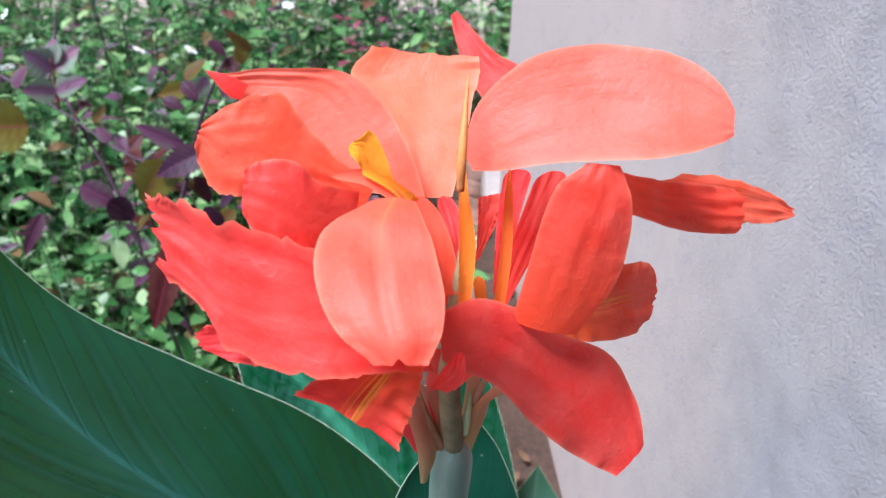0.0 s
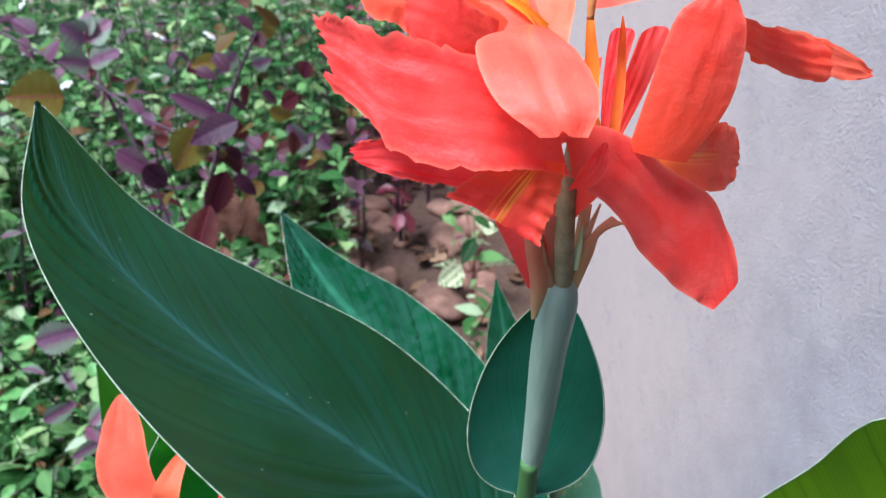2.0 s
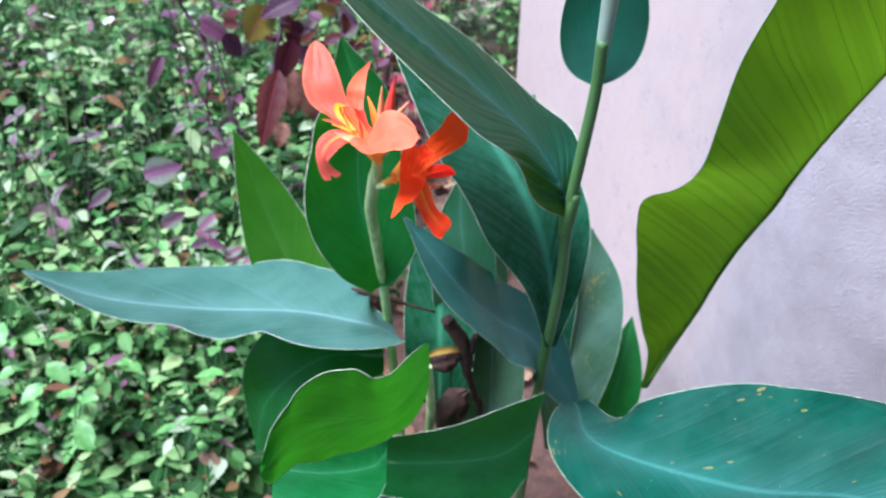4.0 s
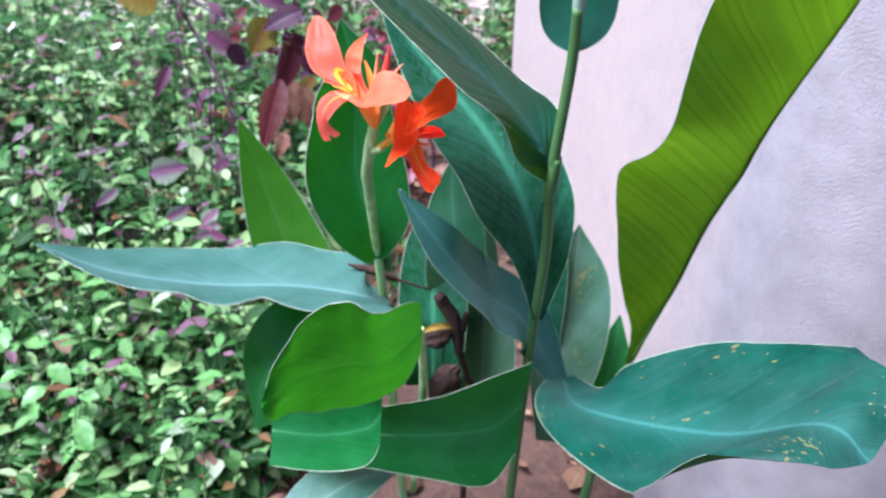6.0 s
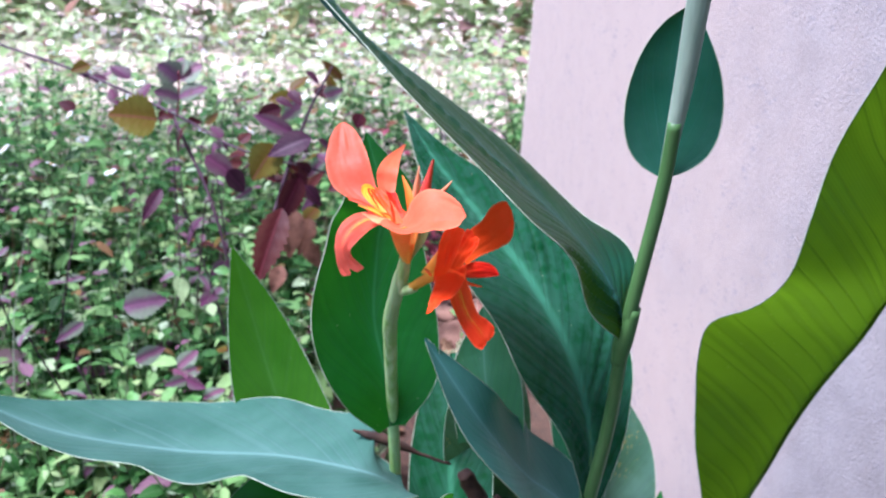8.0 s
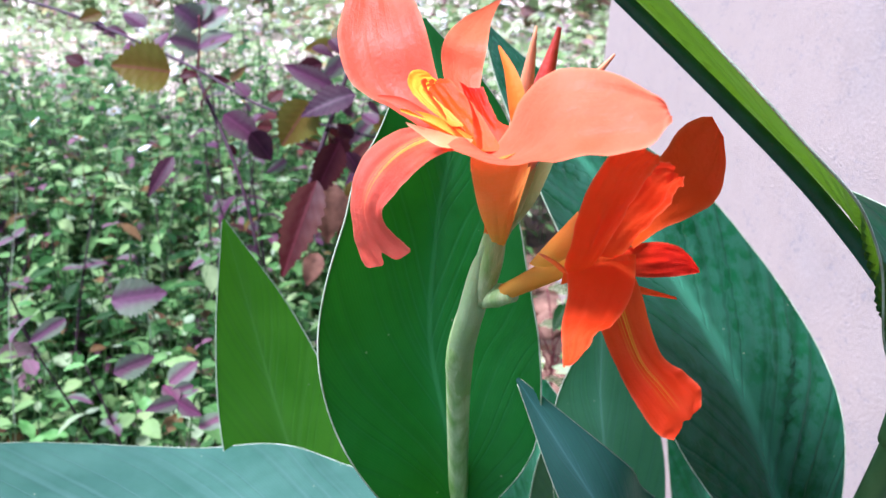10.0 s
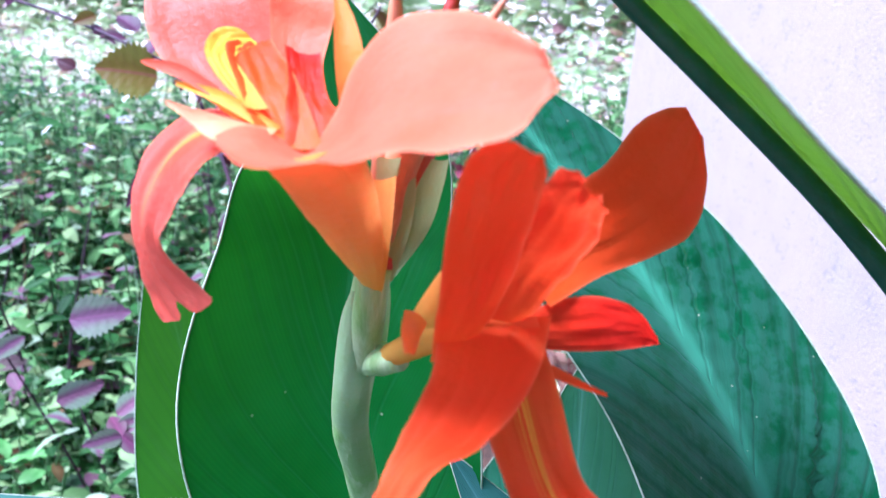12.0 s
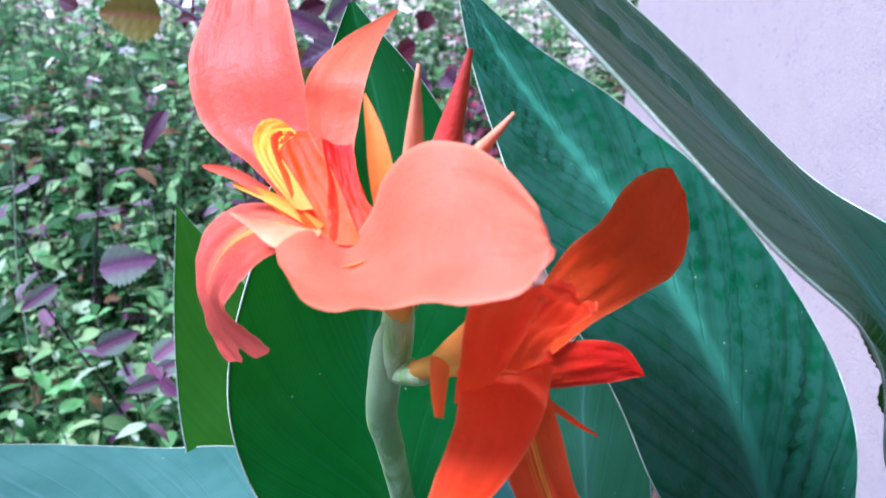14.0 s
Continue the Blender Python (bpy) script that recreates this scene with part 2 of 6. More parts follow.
def plain_plant_material(name, a, b, scale=60, rough=0.5, share=0.0, spec=0.35, stretch=1.0):
    m, n, l = material(name)
    geo = n.new("ShaderNodeNewGeometry")
    info = n.new("ShaderNodeObjectInfo")
    mp = n.new("ShaderNodeMapping")
    mp.inputs["Scale"].default_value = (1, 1, stretch)
    l.new(geo.outputs["Position"], mp.inputs[0])
    t1 = noise_tex(n, l, mp.outputs[0], scale, 5)
    t2 = noise_tex(n, l, mp.outputs[0], scale * 7, 3)
    r = ramp(n, [(0.3, a), (0.7, b)])
    l.new(t1.outputs[0], r.inputs[0])
    c = mix_col(n, l, math_node(n, l, "MULTIPLY", t2.outputs[0], 0.35), r.outputs[0], tuple(x * 0.55 for x in a))
    hue = n.new("ShaderNodeHueSaturation")
    l.new(math_node(n, l, "MULTIPLY_ADD", info.outputs["Random"], 0.3, 0.85), hue.inputs["Value"])
    l.new(c, hue.inputs["Color"])
    bmp = bump_node(n, l, t2.outputs[0], 0.3, 0.001)
    if share:
        thin_shader(n, l, hue.outputs[0], hue.outputs[0], share, rough, spec, bmp)
    else:
        p = n.new("ShaderNodeBsdfPrincipled")
        out = n.new("ShaderNodeOutputMaterial")
        p.inputs["Roughness"].default_value = rough
        p.inputs["Specular IOR Level"].default_value = spec
        l.new(hue.outputs[0], p.inputs["Base Color"])
        l.new(bmp, p.inputs["Normal"])
        l.new(p.outputs[0], out.inputs[0])
    return m


def island_leaf_material(name, stops, through_gain=1.6, share=0.35, rough=0.45):
    """Foliage of many small leaves in one mesh: each leaf its own tone."""
    m, n, l = material(name)
    geo = n.new("ShaderNodeNewGeometry")
    uv = n.new("ShaderNodeUVMap")
    sep = n.new("ShaderNodeSeparateXYZ")
    l.new(uv.outputs[0], sep.inputs[0])
    r = ramp(n, stops)
    l.new(geo.outputs["Random Per Island"], r.inputs[0])
    t = noise_tex(n, l, geo.outputs["Position"], 55, 4)
    c = mix_col(n, l, math_node(n, l, "MULTIPLY", t.outputs[0], 0.5), r.outputs[0], tuple(x * 0.5 for x in stops[0][1]))
    au = math_node(n, l, "ABSOLUTE", sep.outputs[0])
    rib = math_node(n, l, "SUBTRACT", 1.0, math_node(n, l, "MINIMUM", math_node(n, l, "MULTIPLY", au, 9.0), 1.0))
    vein = math_node(n, l, "SINE", math_node(n, l, "MULTIPLY", math_node(n, l, "SUBTRACT", sep.outputs[1], math_node(n, l, "MULTIPLY", au, 0.4)), 40.0))
    c = mix_col(n, l, math_node(n, l, "MULTIPLY", rib, 0.18), c, (0.34, 0.44, 0.26))
    g = n.new("ShaderNodeGamma")
    l.new(c, g.inputs[0])
    g.inputs[1].default_value = 0.85
    b = bump_node(n, l, math_node(n, l, "ADD", vein, t.outputs[0]), 0.35, 0.001)
    thin_shader(n, l, c, g.outputs[0], share, rough, 0.12, b)
    return m


leaf_blue = canna_leaf_material("canna_leaf_glaucous", (0.0010, 0.019, 0.009), (0.003, 0.041, 0.022), (0.20, 0.44, 0.010), 0.30, 0.38, 0.02, 0.45, 0.0, 0.26)
leaf_sage = canna_leaf_material("canna_leaf_sage", (0.030, 0.150, 0.085), (0.065, 0.220, 0.130), (0.10, 0.36, 0.06), 0.34, 0.42, 0.05, 0.15, 0.05)
leaf_dusk = canna_leaf_material("canna_leaf_dusky", (0.002, 0.038, 0.022), (0.006, 0.068, 0.042), (0.05, 0.22, 0.02), 0.14, 0.38, 0.10, 0.40, 0.04, 0.34, 0.0, 0.28)
leaf_oval = canna_leaf_material("canna_leaf_oval", (0.003, 0.046, 0.022), (0.009, 0.078, 0.042), (0.05, 0.22, 0.02), 0.14, 0.34, 0.10, 0.12, 0.06, 0.10)
leaf_wax = canna_leaf_material("canna_leaf_waxy", (0.024, 0.082, 0.056), (0.052, 0.132, 0.098), (0.05, 0.22, 0.02), 0.16, 0.40, 0.14, 0.22, 0.06, 0.30)
leaf_teal = canna_leaf_material("canna_leaf_teal", (0.036, 0.155, 0.140), (0.074, 0.240, 0.215), (0.05, 0.24, 0.03), 0.20, 0.38, 0.16, 0.22, 0.05, 0.24)
leaf_deep = canna_leaf_material("canna_leaf_deep", (0.002, 0.040, 0.012), (0.007, 0.084, 0.032), (0.04, 0.26, 0.010), 0.15, 0.34, 0.05, 0.55, 0.03, 0.48, 0.55, 0.0, 0.100)
leaf_green = canna_leaf_material("canna_leaf_green", (0.003, 0.070, 0.009), (0.011, 0.124, 0.024), (0.06, 0.42, 0.010), 0.24, 0.34, 0.06, 0.15, 0.0, 0.22)
leaf_bright = canna_leaf_material("canna_leaf_young", (0.026, 0.098, 0.003), (0.056, 0.165, 0.006), (0.20, 0.43, 0.003), 0.44, 0.46, 0.03, 0.45, 0.0, 0.10)
leaf_grey = canna_leaf_material("canna_leaf_old", (0.030, 0.095, 0.052), (0.070, 0.155, 0.092), (0.10, 0.24, 0.04), 0.25, 0.45, 0.40, 0.30, 0.0, 0.3, 0.0, 0.5)
leaf_low = canna_leaf_material("canna_leaf_low", (0.006, 0.088, 0.003), (0.016, 0.150, 0.005), (0.07, 0.44, 0.005), 0.24, 0.44, 0.02, 0.14, 0.0, 0.12, 0.0, 0.10)
leaf_fresh = canna_leaf_material("canna_leaf_fresh", (0.017, 0.118, 0.008), (0.042, 0.190, 0.018), (0.12, 0.44, 0.005), 0.42, 0.48, 0.02, 0.10, 0.0, 0.15)
young_rib = plain_plant_material("young_midrib", (0.07, 0.20, 0.02), (0.12, 0.28, 0.04), 120, 0.45, share=0.3)
dry_yellow = plain_plant_material("dry_leaf", (0.30, 0.16, 0.03), (0.55, 0.38, 0.06), 90, 0.7, share=0.3)
margin_mat = plain_plant_material("leaf_margin", (0.16, 0.24, 0.13), (0.46, 0.52, 0.38), 120, 0.5)
rib_soft = plain_plant_material("leaf_midrib_soft", (0.011, 0.070, 0.042), (0.028, 0.105, 0.068), 120, 0.45)
rib_pale = plain_plant_material("leaf_midrib_pale", (0.016, 0.095, 0.055), (0.045, 0.15, 0.09), 120, 0.45)
rib_mat = plain_plant_material("leaf_midrib", (0.05, 0.19, 0.05), (0.10, 0.27, 0.09), 120, 0.45)
# coral: paler than rose, puts sky light on the head's upper petals into colour
coral = petal_material("coral_petal", (0.95, 0.140, 0.080), (0.98, 0.36, 0.28), (0.95, 0.18, 0.09), 0.48)
peach = petal_material("peach_petal", (0.95, 0.155, 0.062), (0.98, 0.34, 0.19), (0.93, 0.060, 0.010), 0.48)
throat_red = petal_material("throat_petal", (0.90, 0.032, 0.001), (0.93, 0.065, 0.002), (0.90, 0.12, 0.004), 0.42)
peach_flame = petal_material("peach_petal_flamed", (0.94, 0.145, 0.080), (0.98, 0.34, 0.23), (0.92, 0.14, 0.02), 0.45, 0.9)
rose = petal_material("rose_scarlet_petal", (0.95, 0.070, 0.042), (0.98, 0.30, 0.23), (0.92, 0.09, 0.03), 0.54)
rose_flame = petal_material("rose_scarlet_petal_flamed", (0.92, 0.060, 0.036), (0.98, 0.27, 0.20), (0.90, 0.16, 0.02), 0.46, 0.7)
scarlet = petal_material("scarlet_petal", (0.99, 0.045, 0.005), (0.99, 0.12, 0.045), (0.92, 0.15, 0.010), 0.50)
flame = petal_material("scarlet_petal_flamed", (0.98, 0.045, 0.006), (0.99, 0.12, 0.045), (0.92, 0.15, 0.010), 0.50, 0.7)
coral_flame = petal_material("coral_petal_flamed", (0.95, 0.120, 0.070), (0.98, 0.35, 0.26), (0.94, 0.17, 0.06), 0.46, 0.18)
pale_green = petal_material("green_bract", (0.40, 0.50, 0.20), (0.66, 0.70, 0.46), (0.40, 0.52, 0.24), 0.30)
peach_base = petal_material("peach_petal_base", (0.95, 0.32, 0.055), (0.98, 0.48, 0.15), (0.92, 0.62, 0.08), 0.46)
sheath_white = petal_material("waxy_sheath", (0.34, 0.50, 0.20), (0.66, 0.75, 0.56), (0.28, 0.48, 0.12), 0.22)
bract_rose = petal_material("rose_bract", (0.62, 0.24, 0.12), (0.80, 0.46, 0.28), (0.42, 0.36, 0.14), 0.28)
pink_sepal = petal_material("pink_sepal", (0.85, 0.20, 0.10), (0.90, 0.40, 0.24), (0.62, 0.30, 0.08), 0.35)
pale_sepal = petal_material("pale_sepal", (0.95, 0.42, 0.22), (0.98, 0.60, 0.40), (0.95, 0.36, 0.10), 0.38)
yellow = petal_material("yellow_petal", (0.95, 0.45, 0.02), (1.0, 0.62, 0.05), (0.95, 0.25, 0.03), 0.35)
orange = petal_material("orange_sepal", (0.92, 0.21, 0.022), (0.95, 0.32, 0.07), (0.90, 0.25, 0.03), 0.42)
stem_mat = plain_plant_material("canna_stem", (0.048, 0.15, 0.035), (0.115, 0.245, 0.075), 45, 0.45, stretch=0.15)
ovary_mat = plain_plant_material("canna_ovary", (0.20, 0.19, 0.08), (0.46, 0.38, 0.20), 170, 0.6, share=0.1)
stem_pale = plain_plant_material("canna_stem_pale", (0.21, 0.42, 0.08), (0.66, 0.80, 0.42), 210, 0.42, stretch=0.02)
sheath_mat = plain_plant_material("canna_sheath", (0.17, 0.27, 0.18), (0.36, 0.44, 0.33), 60, 0.45, stretch=0.12)
bract_mat = plain_plant_material("canna_bract", (0.50, 0.24, 0.11), (0.66, 0.42, 0.22), 160, 0.55, share=0.25)
bud_mat = plain_plant_material("canna_bud", (0.52, 0.15, 0.06), (0.80, 0.36, 0.17), 140, 0.45, stretch=0.2)
budred_mat = plain_plant_material("canna_bud_red", (0.68, 0.035, 0.018), (0.85, 0.10, 0.05), 140, 0.45)
dead_mat = plain_plant_material("withered", (0.020, 0.010, 0.007), (0.085, 0.042, 0.026), 80, 0.8)


def coleus_material(name, heart, rim, vein, share=0.3, spread=0.75):
    """Coleus leaf: coloured heart, another tone at the rim, bright midrib and side veins, quilted between them."""
    m, n, l = material(name)
    uv = n.new("ShaderNodeUVMap")
    geo = n.new("ShaderNodeNewGeometry")
    info = n.new("ShaderNodeObjectInfo")
    sep = n.new("ShaderNodeSeparateXYZ")
    l.new(uv.outputs[0], sep.inputs[0])
    au = math_node(n, l, "ABSOLUTE", sep.outputs[0])
    t1 = noise_tex(n, l, geo.outputs["Position"], 70, 4)
    t2 = noise_tex(n, l, geo.outputs["Position"], 420, 3)
    out_ = math_node(n, l, "ADD", math_node(n, l, "DIVIDE", au, spread), math_node(n, l, "MULTIPLY_ADD", t1.outputs[0], 1.1, -0.55))
    r = ramp(n, [(0.35, heart), (0.95, rim)])
    l.new(out_, r.inputs[0])
    side = math_node(n, l, "SINE", math_node(n, l, "MULTIPLY", math_node(n, l, "SUBTRACT", sep.outputs[1], math_node(n, l, "MULTIPLY", au, 0.30)), 46.0))
    quilt = math_node(n, l, "MULTIPLY_ADD", side, 0.5, 0.5)
    lines = math_node(n, l, "POWER", quilt, 9.0)
    mid = math_node(n, l, "SUBTRACT", 1.0, math_node(n, l, "MINIMUM", math_node(n, l, "MULTIPLY", au, 11.0), 1.0))
    c = mix_col(n, l, math_node(n, l, "MULTIPLY", math_node(n, l, "MAXIMUM", math_node(n, l, "MULTIPLY", lines, 0.14), mid), 0.7), r.outputs[0], vein)
    c = mix_col(n, l, math_node(n, l, "MULTIPLY", t2.outputs[0], 0.4), c, tuple(x * 0.45 for x in heart))
    hue = n.new("ShaderNodeHueSaturation")
    l.new(math_node(n, l, "MULTIPLY_ADD", info.outputs["Random"], 0.5, 0.75), hue.inputs["Value"])
    l.new(math_node(n, l, "MULTIPLY_ADD", info.outputs["Random"], 0.04, 0.48), hue.inputs["Hue"])
    l.new(c, hue.inputs["Color"])
    g = n.new("ShaderNodeGamma")
    l.new(hue.outputs[0], g.inputs[0])
    g.inputs[1].default_value = 0.8
    b = bump_node(n, l, math_node(n, l, "ADD", math_node(n, l, "MULTIPLY", quilt, -1.0), t2.outputs[0]), 0.12, 0.0010)
    thin_shader(n, l, hue.outputs[0], g.outputs[0], share, 0.45, 0.12, b, 0.0)
    return m


def variegated_material():
    """Cream leaf with a ladder of green panels between its pale veins."""
    m, n, l = material("cream_leaf")
    uv = n.new("ShaderNodeUVMap")
    geo = n.new("ShaderNodeNewGeometry")
    sep = n.new("ShaderNodeSeparateXYZ")
    l.new(uv.outputs[0], sep.inputs[0])
    au = math_node(n, l, "ABSOLUTE", sep.outputs[0])
    t1 = noise_tex(n, l, geo.outputs["Position"], 130, 4)
    side = math_node(n, l, "SINE", math_node(n, l, "MULTIPLY", math_node(n, l, "SUBTRACT", sep.outputs[1], math_node(n, l, "MULTIPLY", au, 0.22)), 52.0))
    band = math_node(n, l, "SINE", math_node(n, l, "MULTIPLY_ADD", au, 12.0, -1.2))
    f = math_node(n, l, "ADD", math_node(n, l, "MULTIPLY", side, 0.40), math_node(n, l, "MULTIPLY", band, 0.28))
    f = math_node(n, l, "ADD", f, math_node(n, l, "MULTIPLY_ADD", t1.outputs[0], 0.8, -0.12))
    r = ramp(n, [(0.36, (0.74, 0.76, 0.50)), (0.52, (0.10, 0.26, 0.06))])
    l.new(f, r.inputs[0])
    b = bump_node(n, l, side, 0.25, 0.001)
    thin_shader(n, l, r.outputs[0], r.outputs[0], 0.3, 0.45, 0.2, b)
    return m


def plaster_material():
    """Old lime-washed cement plaster: pale, pitted, damp and soiled in long runs."""
    m, n, l = material("plaster")
    geo = n.new("ShaderNodeNewGeometry")
    pos = geo.outputs["Position"]
    big = noise_tex(n, l, pos, 2.2, 6, 0.6)
    mp = n.new("ShaderNodeMapping")
    mp.inputs["Scale"].default_value = (9, 9, 0.8)
    l.new(pos, mp.inputs[0])
    runs = noise_tex(n, l, mp.outputs[0], 1.6, 5, 0.6)
    mid = noise_tex(n, l, pos, 22, 5, 0.6)
    grain = noise_tex(n, l, pos, 330, 4, 0.65)
    r = ramp(n, [(0.3, (0.245, 0.227, 0.221)), (0.62, (0.310, 0.289, 0.281))])
    l.new(mid.outputs[0], r.inputs[0])
    rr = ramp(n, [(0.42, (0, 0, 0)), (0.75, (1, 1, 1))])
    l.new(runs.outputs[0], rr.inputs[0])
    c = mix_col(n, l, math_node(n, l, "MULTIPLY", rr.outputs[0], 0.16), r.outputs[0], (0.26, 0.247, 0.255))
    br = ramp(n, [(0.45, (0, 0, 0)), (0.68, (1, 1, 1))])
    l.new(big.outputs[0], br.inputs[0])
    c = mix_col(n, l, math_node(n, l, "MULTIPLY", br.outputs[0], 0.30), c, (0.365, 0.315, 0.275))
    # the far stretch kept more of its warm wash
    sp = n.new("ShaderNodeSeparateXYZ")
    l.new(pos, sp.inputs[0])
    wash = math_node(n, l, "ADD", sp.outputs[1], math_node(n, l, "MULTIPLY_ADD", big.outputs[0], 0.9, -0.45))
    wr = ramp(n, [(0.34, (0, 0, 0)), (0.80, (1, 1, 1))])
    l.new(wash, wr.inputs[0])
    c = mix_col(n, l, math_node(n, l, "MULTIPLY", wr.outputs[0], 0.7), c, (0.45, 0.355, 0.295))
    # pits in the plaster, clustered
    vp = n.new("ShaderNodeMapping")
    vp.inputs["Scale"].default_value = (1, 0.55, 1)
    l.new(pos, vp.inputs[0])
    warp = noise_tex(n, l, pos, 90, 2)
    add = n.new("ShaderNodeVectorMath")
    add.operation = "MULTIPLY_ADD"
    l.new(warp.outputs["Color"], add.inputs[0])
    add.inputs[1].default_value = (0.012, 0.012, 0.012)
    l.new(vp.outputs[0], add.inputs[2])
    vor = n.new("ShaderNodeTexVoronoi")
    vor.inputs["Scale"].default_value = 120
    l.new(add.outputs[0], vor.inputs["Vector"])
    clus = noise_tex(n, l, pos, 14, 5, 0.7)
    thr = math_node(n, l, "MULTIPLY", math_node(n, l, "MAXIMUM", math_node(n, l, "SUBTRACT", clus.outputs[0], 0.45), 0.0), 2.0)
    pit = math_node(n, l, "GREATER_THAN", thr, vor.outputs["Distance"])
    small = n.new("ShaderNodeTexVoronoi")
    small.inputs["Scale"].default_value = 230
    l.new(add.outputs[0], small.inputs["Vector"])
    clus2 = noise_tex(n, l, pos, 31, 4, 0.7)
    thr2 = math_node(n, l, "MULTIPLY", math_node(n, l, "MAXIMUM", math_node(n, l, "SUBTRACT", clus2.outputs[0], 0.43), 0.0), 2.0)
    pit = math_node(n, l, "MAXIMUM", pit, math_node(n, l, "GREATER_THAN", thr2, small.outputs["Distance"]))
    c = mix_col(n, l, math_node(n, l, "MULTIPLY", pit, 0.55), c, (0.26, 0.24, 0.245))
    p = n.new("ShaderNodeBsdfPrincipled")
    out = n.new("ShaderNodeOutputMaterial")
    p.inputs["Roughness"].default_value = 0.88
    p.inputs["Specular IOR Level"].default_value = 0.25
    l.new(c, p.inputs["Base Color"])
    h = math_node(n, l, "ADD", math_node(n, l, "MULTIPLY", grain.outputs[0], 0.9), math_node(n, l, "MULTIPLY", mid.outputs[0], 0.12))
    h = math_node(n, l, "SUBTRACT", h, math_node(n, l, "MULTIPLY", pit, 1.0))
    l.new(bump_node(n, l, h, 0.60, 0.0022), p.inputs["Normal"])
    l.new(p.outputs[0], out.inputs[0])
    return m


def soil_material():
    m, n, l = material("soil")
    geo = n.new("ShaderNodeNewGeometry")
    pos = geo.outputs["Position"]
    a = noise_tex(n, l, pos, 5, 6, 0.65)
    b = noise_tex(n, l, pos, 60, 5, 0.7)
    far = noise_tex(n, l, pos, 0.6, 3)
    r = ramp(n, [(0.3, (0.012, 0.006, 0.004)), (0.7, (0.105, 0.048, 0.030))])
    l.new(b.outputs[0], r.inputs[0])
    c = mix_col(n, l, math_node(n, l, "MULTIPLY", a.outputs[0], 0.5), r.outputs[0], (0.095, 0.055, 0.030))
    fr = ramp(n, [(0.45, (0, 0, 0)), (0.6, (1, 1, 1))])
    l.new(far.outputs[0], fr.inputs[0])
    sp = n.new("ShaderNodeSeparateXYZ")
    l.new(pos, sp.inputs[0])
    # pale sandy soil further off, lightened beyond its own tone for the sunlight there
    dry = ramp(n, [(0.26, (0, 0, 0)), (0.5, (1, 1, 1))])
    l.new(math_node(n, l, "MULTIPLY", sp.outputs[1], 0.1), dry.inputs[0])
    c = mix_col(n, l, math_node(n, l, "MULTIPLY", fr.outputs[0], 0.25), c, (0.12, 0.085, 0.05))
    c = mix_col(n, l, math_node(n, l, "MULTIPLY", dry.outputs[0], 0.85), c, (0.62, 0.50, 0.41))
    p = n.new("ShaderNodeBsdfPrincipled")
    out = n.new("ShaderNodeOutputMaterial")
    p.inputs["Roughness"].default_value = 0.95
    l.new(c, p.inputs["Base Color"])
    l.new(bump_node(n, l, math_node(n, l, "ADD", a.outputs[0], b.outputs[0]), 0.8, 0.02), p.inputs["Normal"])
    l.new(p.outputs[0], out.inputs[0])
    return m


plaster = plaster_material()
soil = soil_material()
stone_mat = plain_plant_material("rubble", (0.12, 0.06, 0.04), (0.30, 0.17, 0.12), 25, 0.9)
BLOCKER_EDGE = -0.20                # y where the unseen roof slab, added to hold back sky light, ends
blocker_plaster = plain_plant_material("blocker_plaster", (0.26, 0.23, 0.20), (0.36, 0.32, 0.28), 9, 0.9)
eaves_blocker_mat = plain_plant_material("eaves_blocker_board", (0.05, 0.035, 0.025), (0.11, 0.075, 0.05), 14, 0.8)
limewash = plain_plant_material("limewash", (0.30, 0.25, 0.22), (0.40, 0.34, 0.30), 12, 0.9)


# ---- shaping helpers ----
def finish(name, bm, mat, smooth=True):
    me = bpy.data.meshes.new(name)
    bm.to_mesh(me)
    bm.free()
    me.materials.append(mat)
    if smooth:
        for p in me.polygons:
            p.use_smooth = True
    return me


def part(name, bm, mat, parent=None, label="", smooth=True):
    """One mesh object from a bmesh in world places, under a thing or under a part."""
    me = bm if isinstance(bm, bpy.types.Mesh) else finish(name, bm, mat, smooth)
    ob = new(name, me)
    if parent is not None:
        top = parent
        off = Vector((0, 0, 0))
        while top is not None:
            off += top.location
            top = top.parent
        ob.parent = parent
        if parent.parent is None:
            ob.matrix_parent_inverse = Matrix.Translation(-off)
    if label:
        ob["label"] = label
    return ob


def thing(name, at, label, category, group=""):
    ob = new(name)
    ob.empty_display_size = 0.05
    ob.location = at
    return tagged(ob, label, category, group)


def spline(points, s):
    """Catmull-Rom through points (tuples of any length), s in 0..1."""
    k = len(points) - 1
    f = min(max(s, 0.0), 1.0) * k
    i = min(int(f), k - 1)
    u = f - i
    p1, p2 = np.array(points[i], float), np.array(points[i + 1], float)
    p0 = np.array(points[i - 1], float) if i > 0 else 2 * p1 - p2
    p3 = np.array(points[i + 2], float) if i + 2 <= k else 2 * p2 - p1
    return 0.5 * ((2 * p1) + (p2 - p0) * u + (2 * p0 - 5 * p1 + 4 * p2 - p3) * u * u + (3 * p1 - p0 - 3 * p2 + p3) * u ** 3)


class Blade:
    """A leaf or petal: a spine with a facing and a half width at each station, cupped, folded, ruffled across."""

    def __init__(self, spine, facing, half, tip=0.0, base=0.0, cup=0.0, fold=0.0, notch=0.0, jag=0.0, ruffle=0.0, pleat=0.0, waves=5.0, seed=0, hinge=0.0, tear=None, crease=0.0, across=None, wrinkle=0.0, uv=0.0, frill=0.0, smooth_half=1.0):
        self.smooth_half = smooth_half
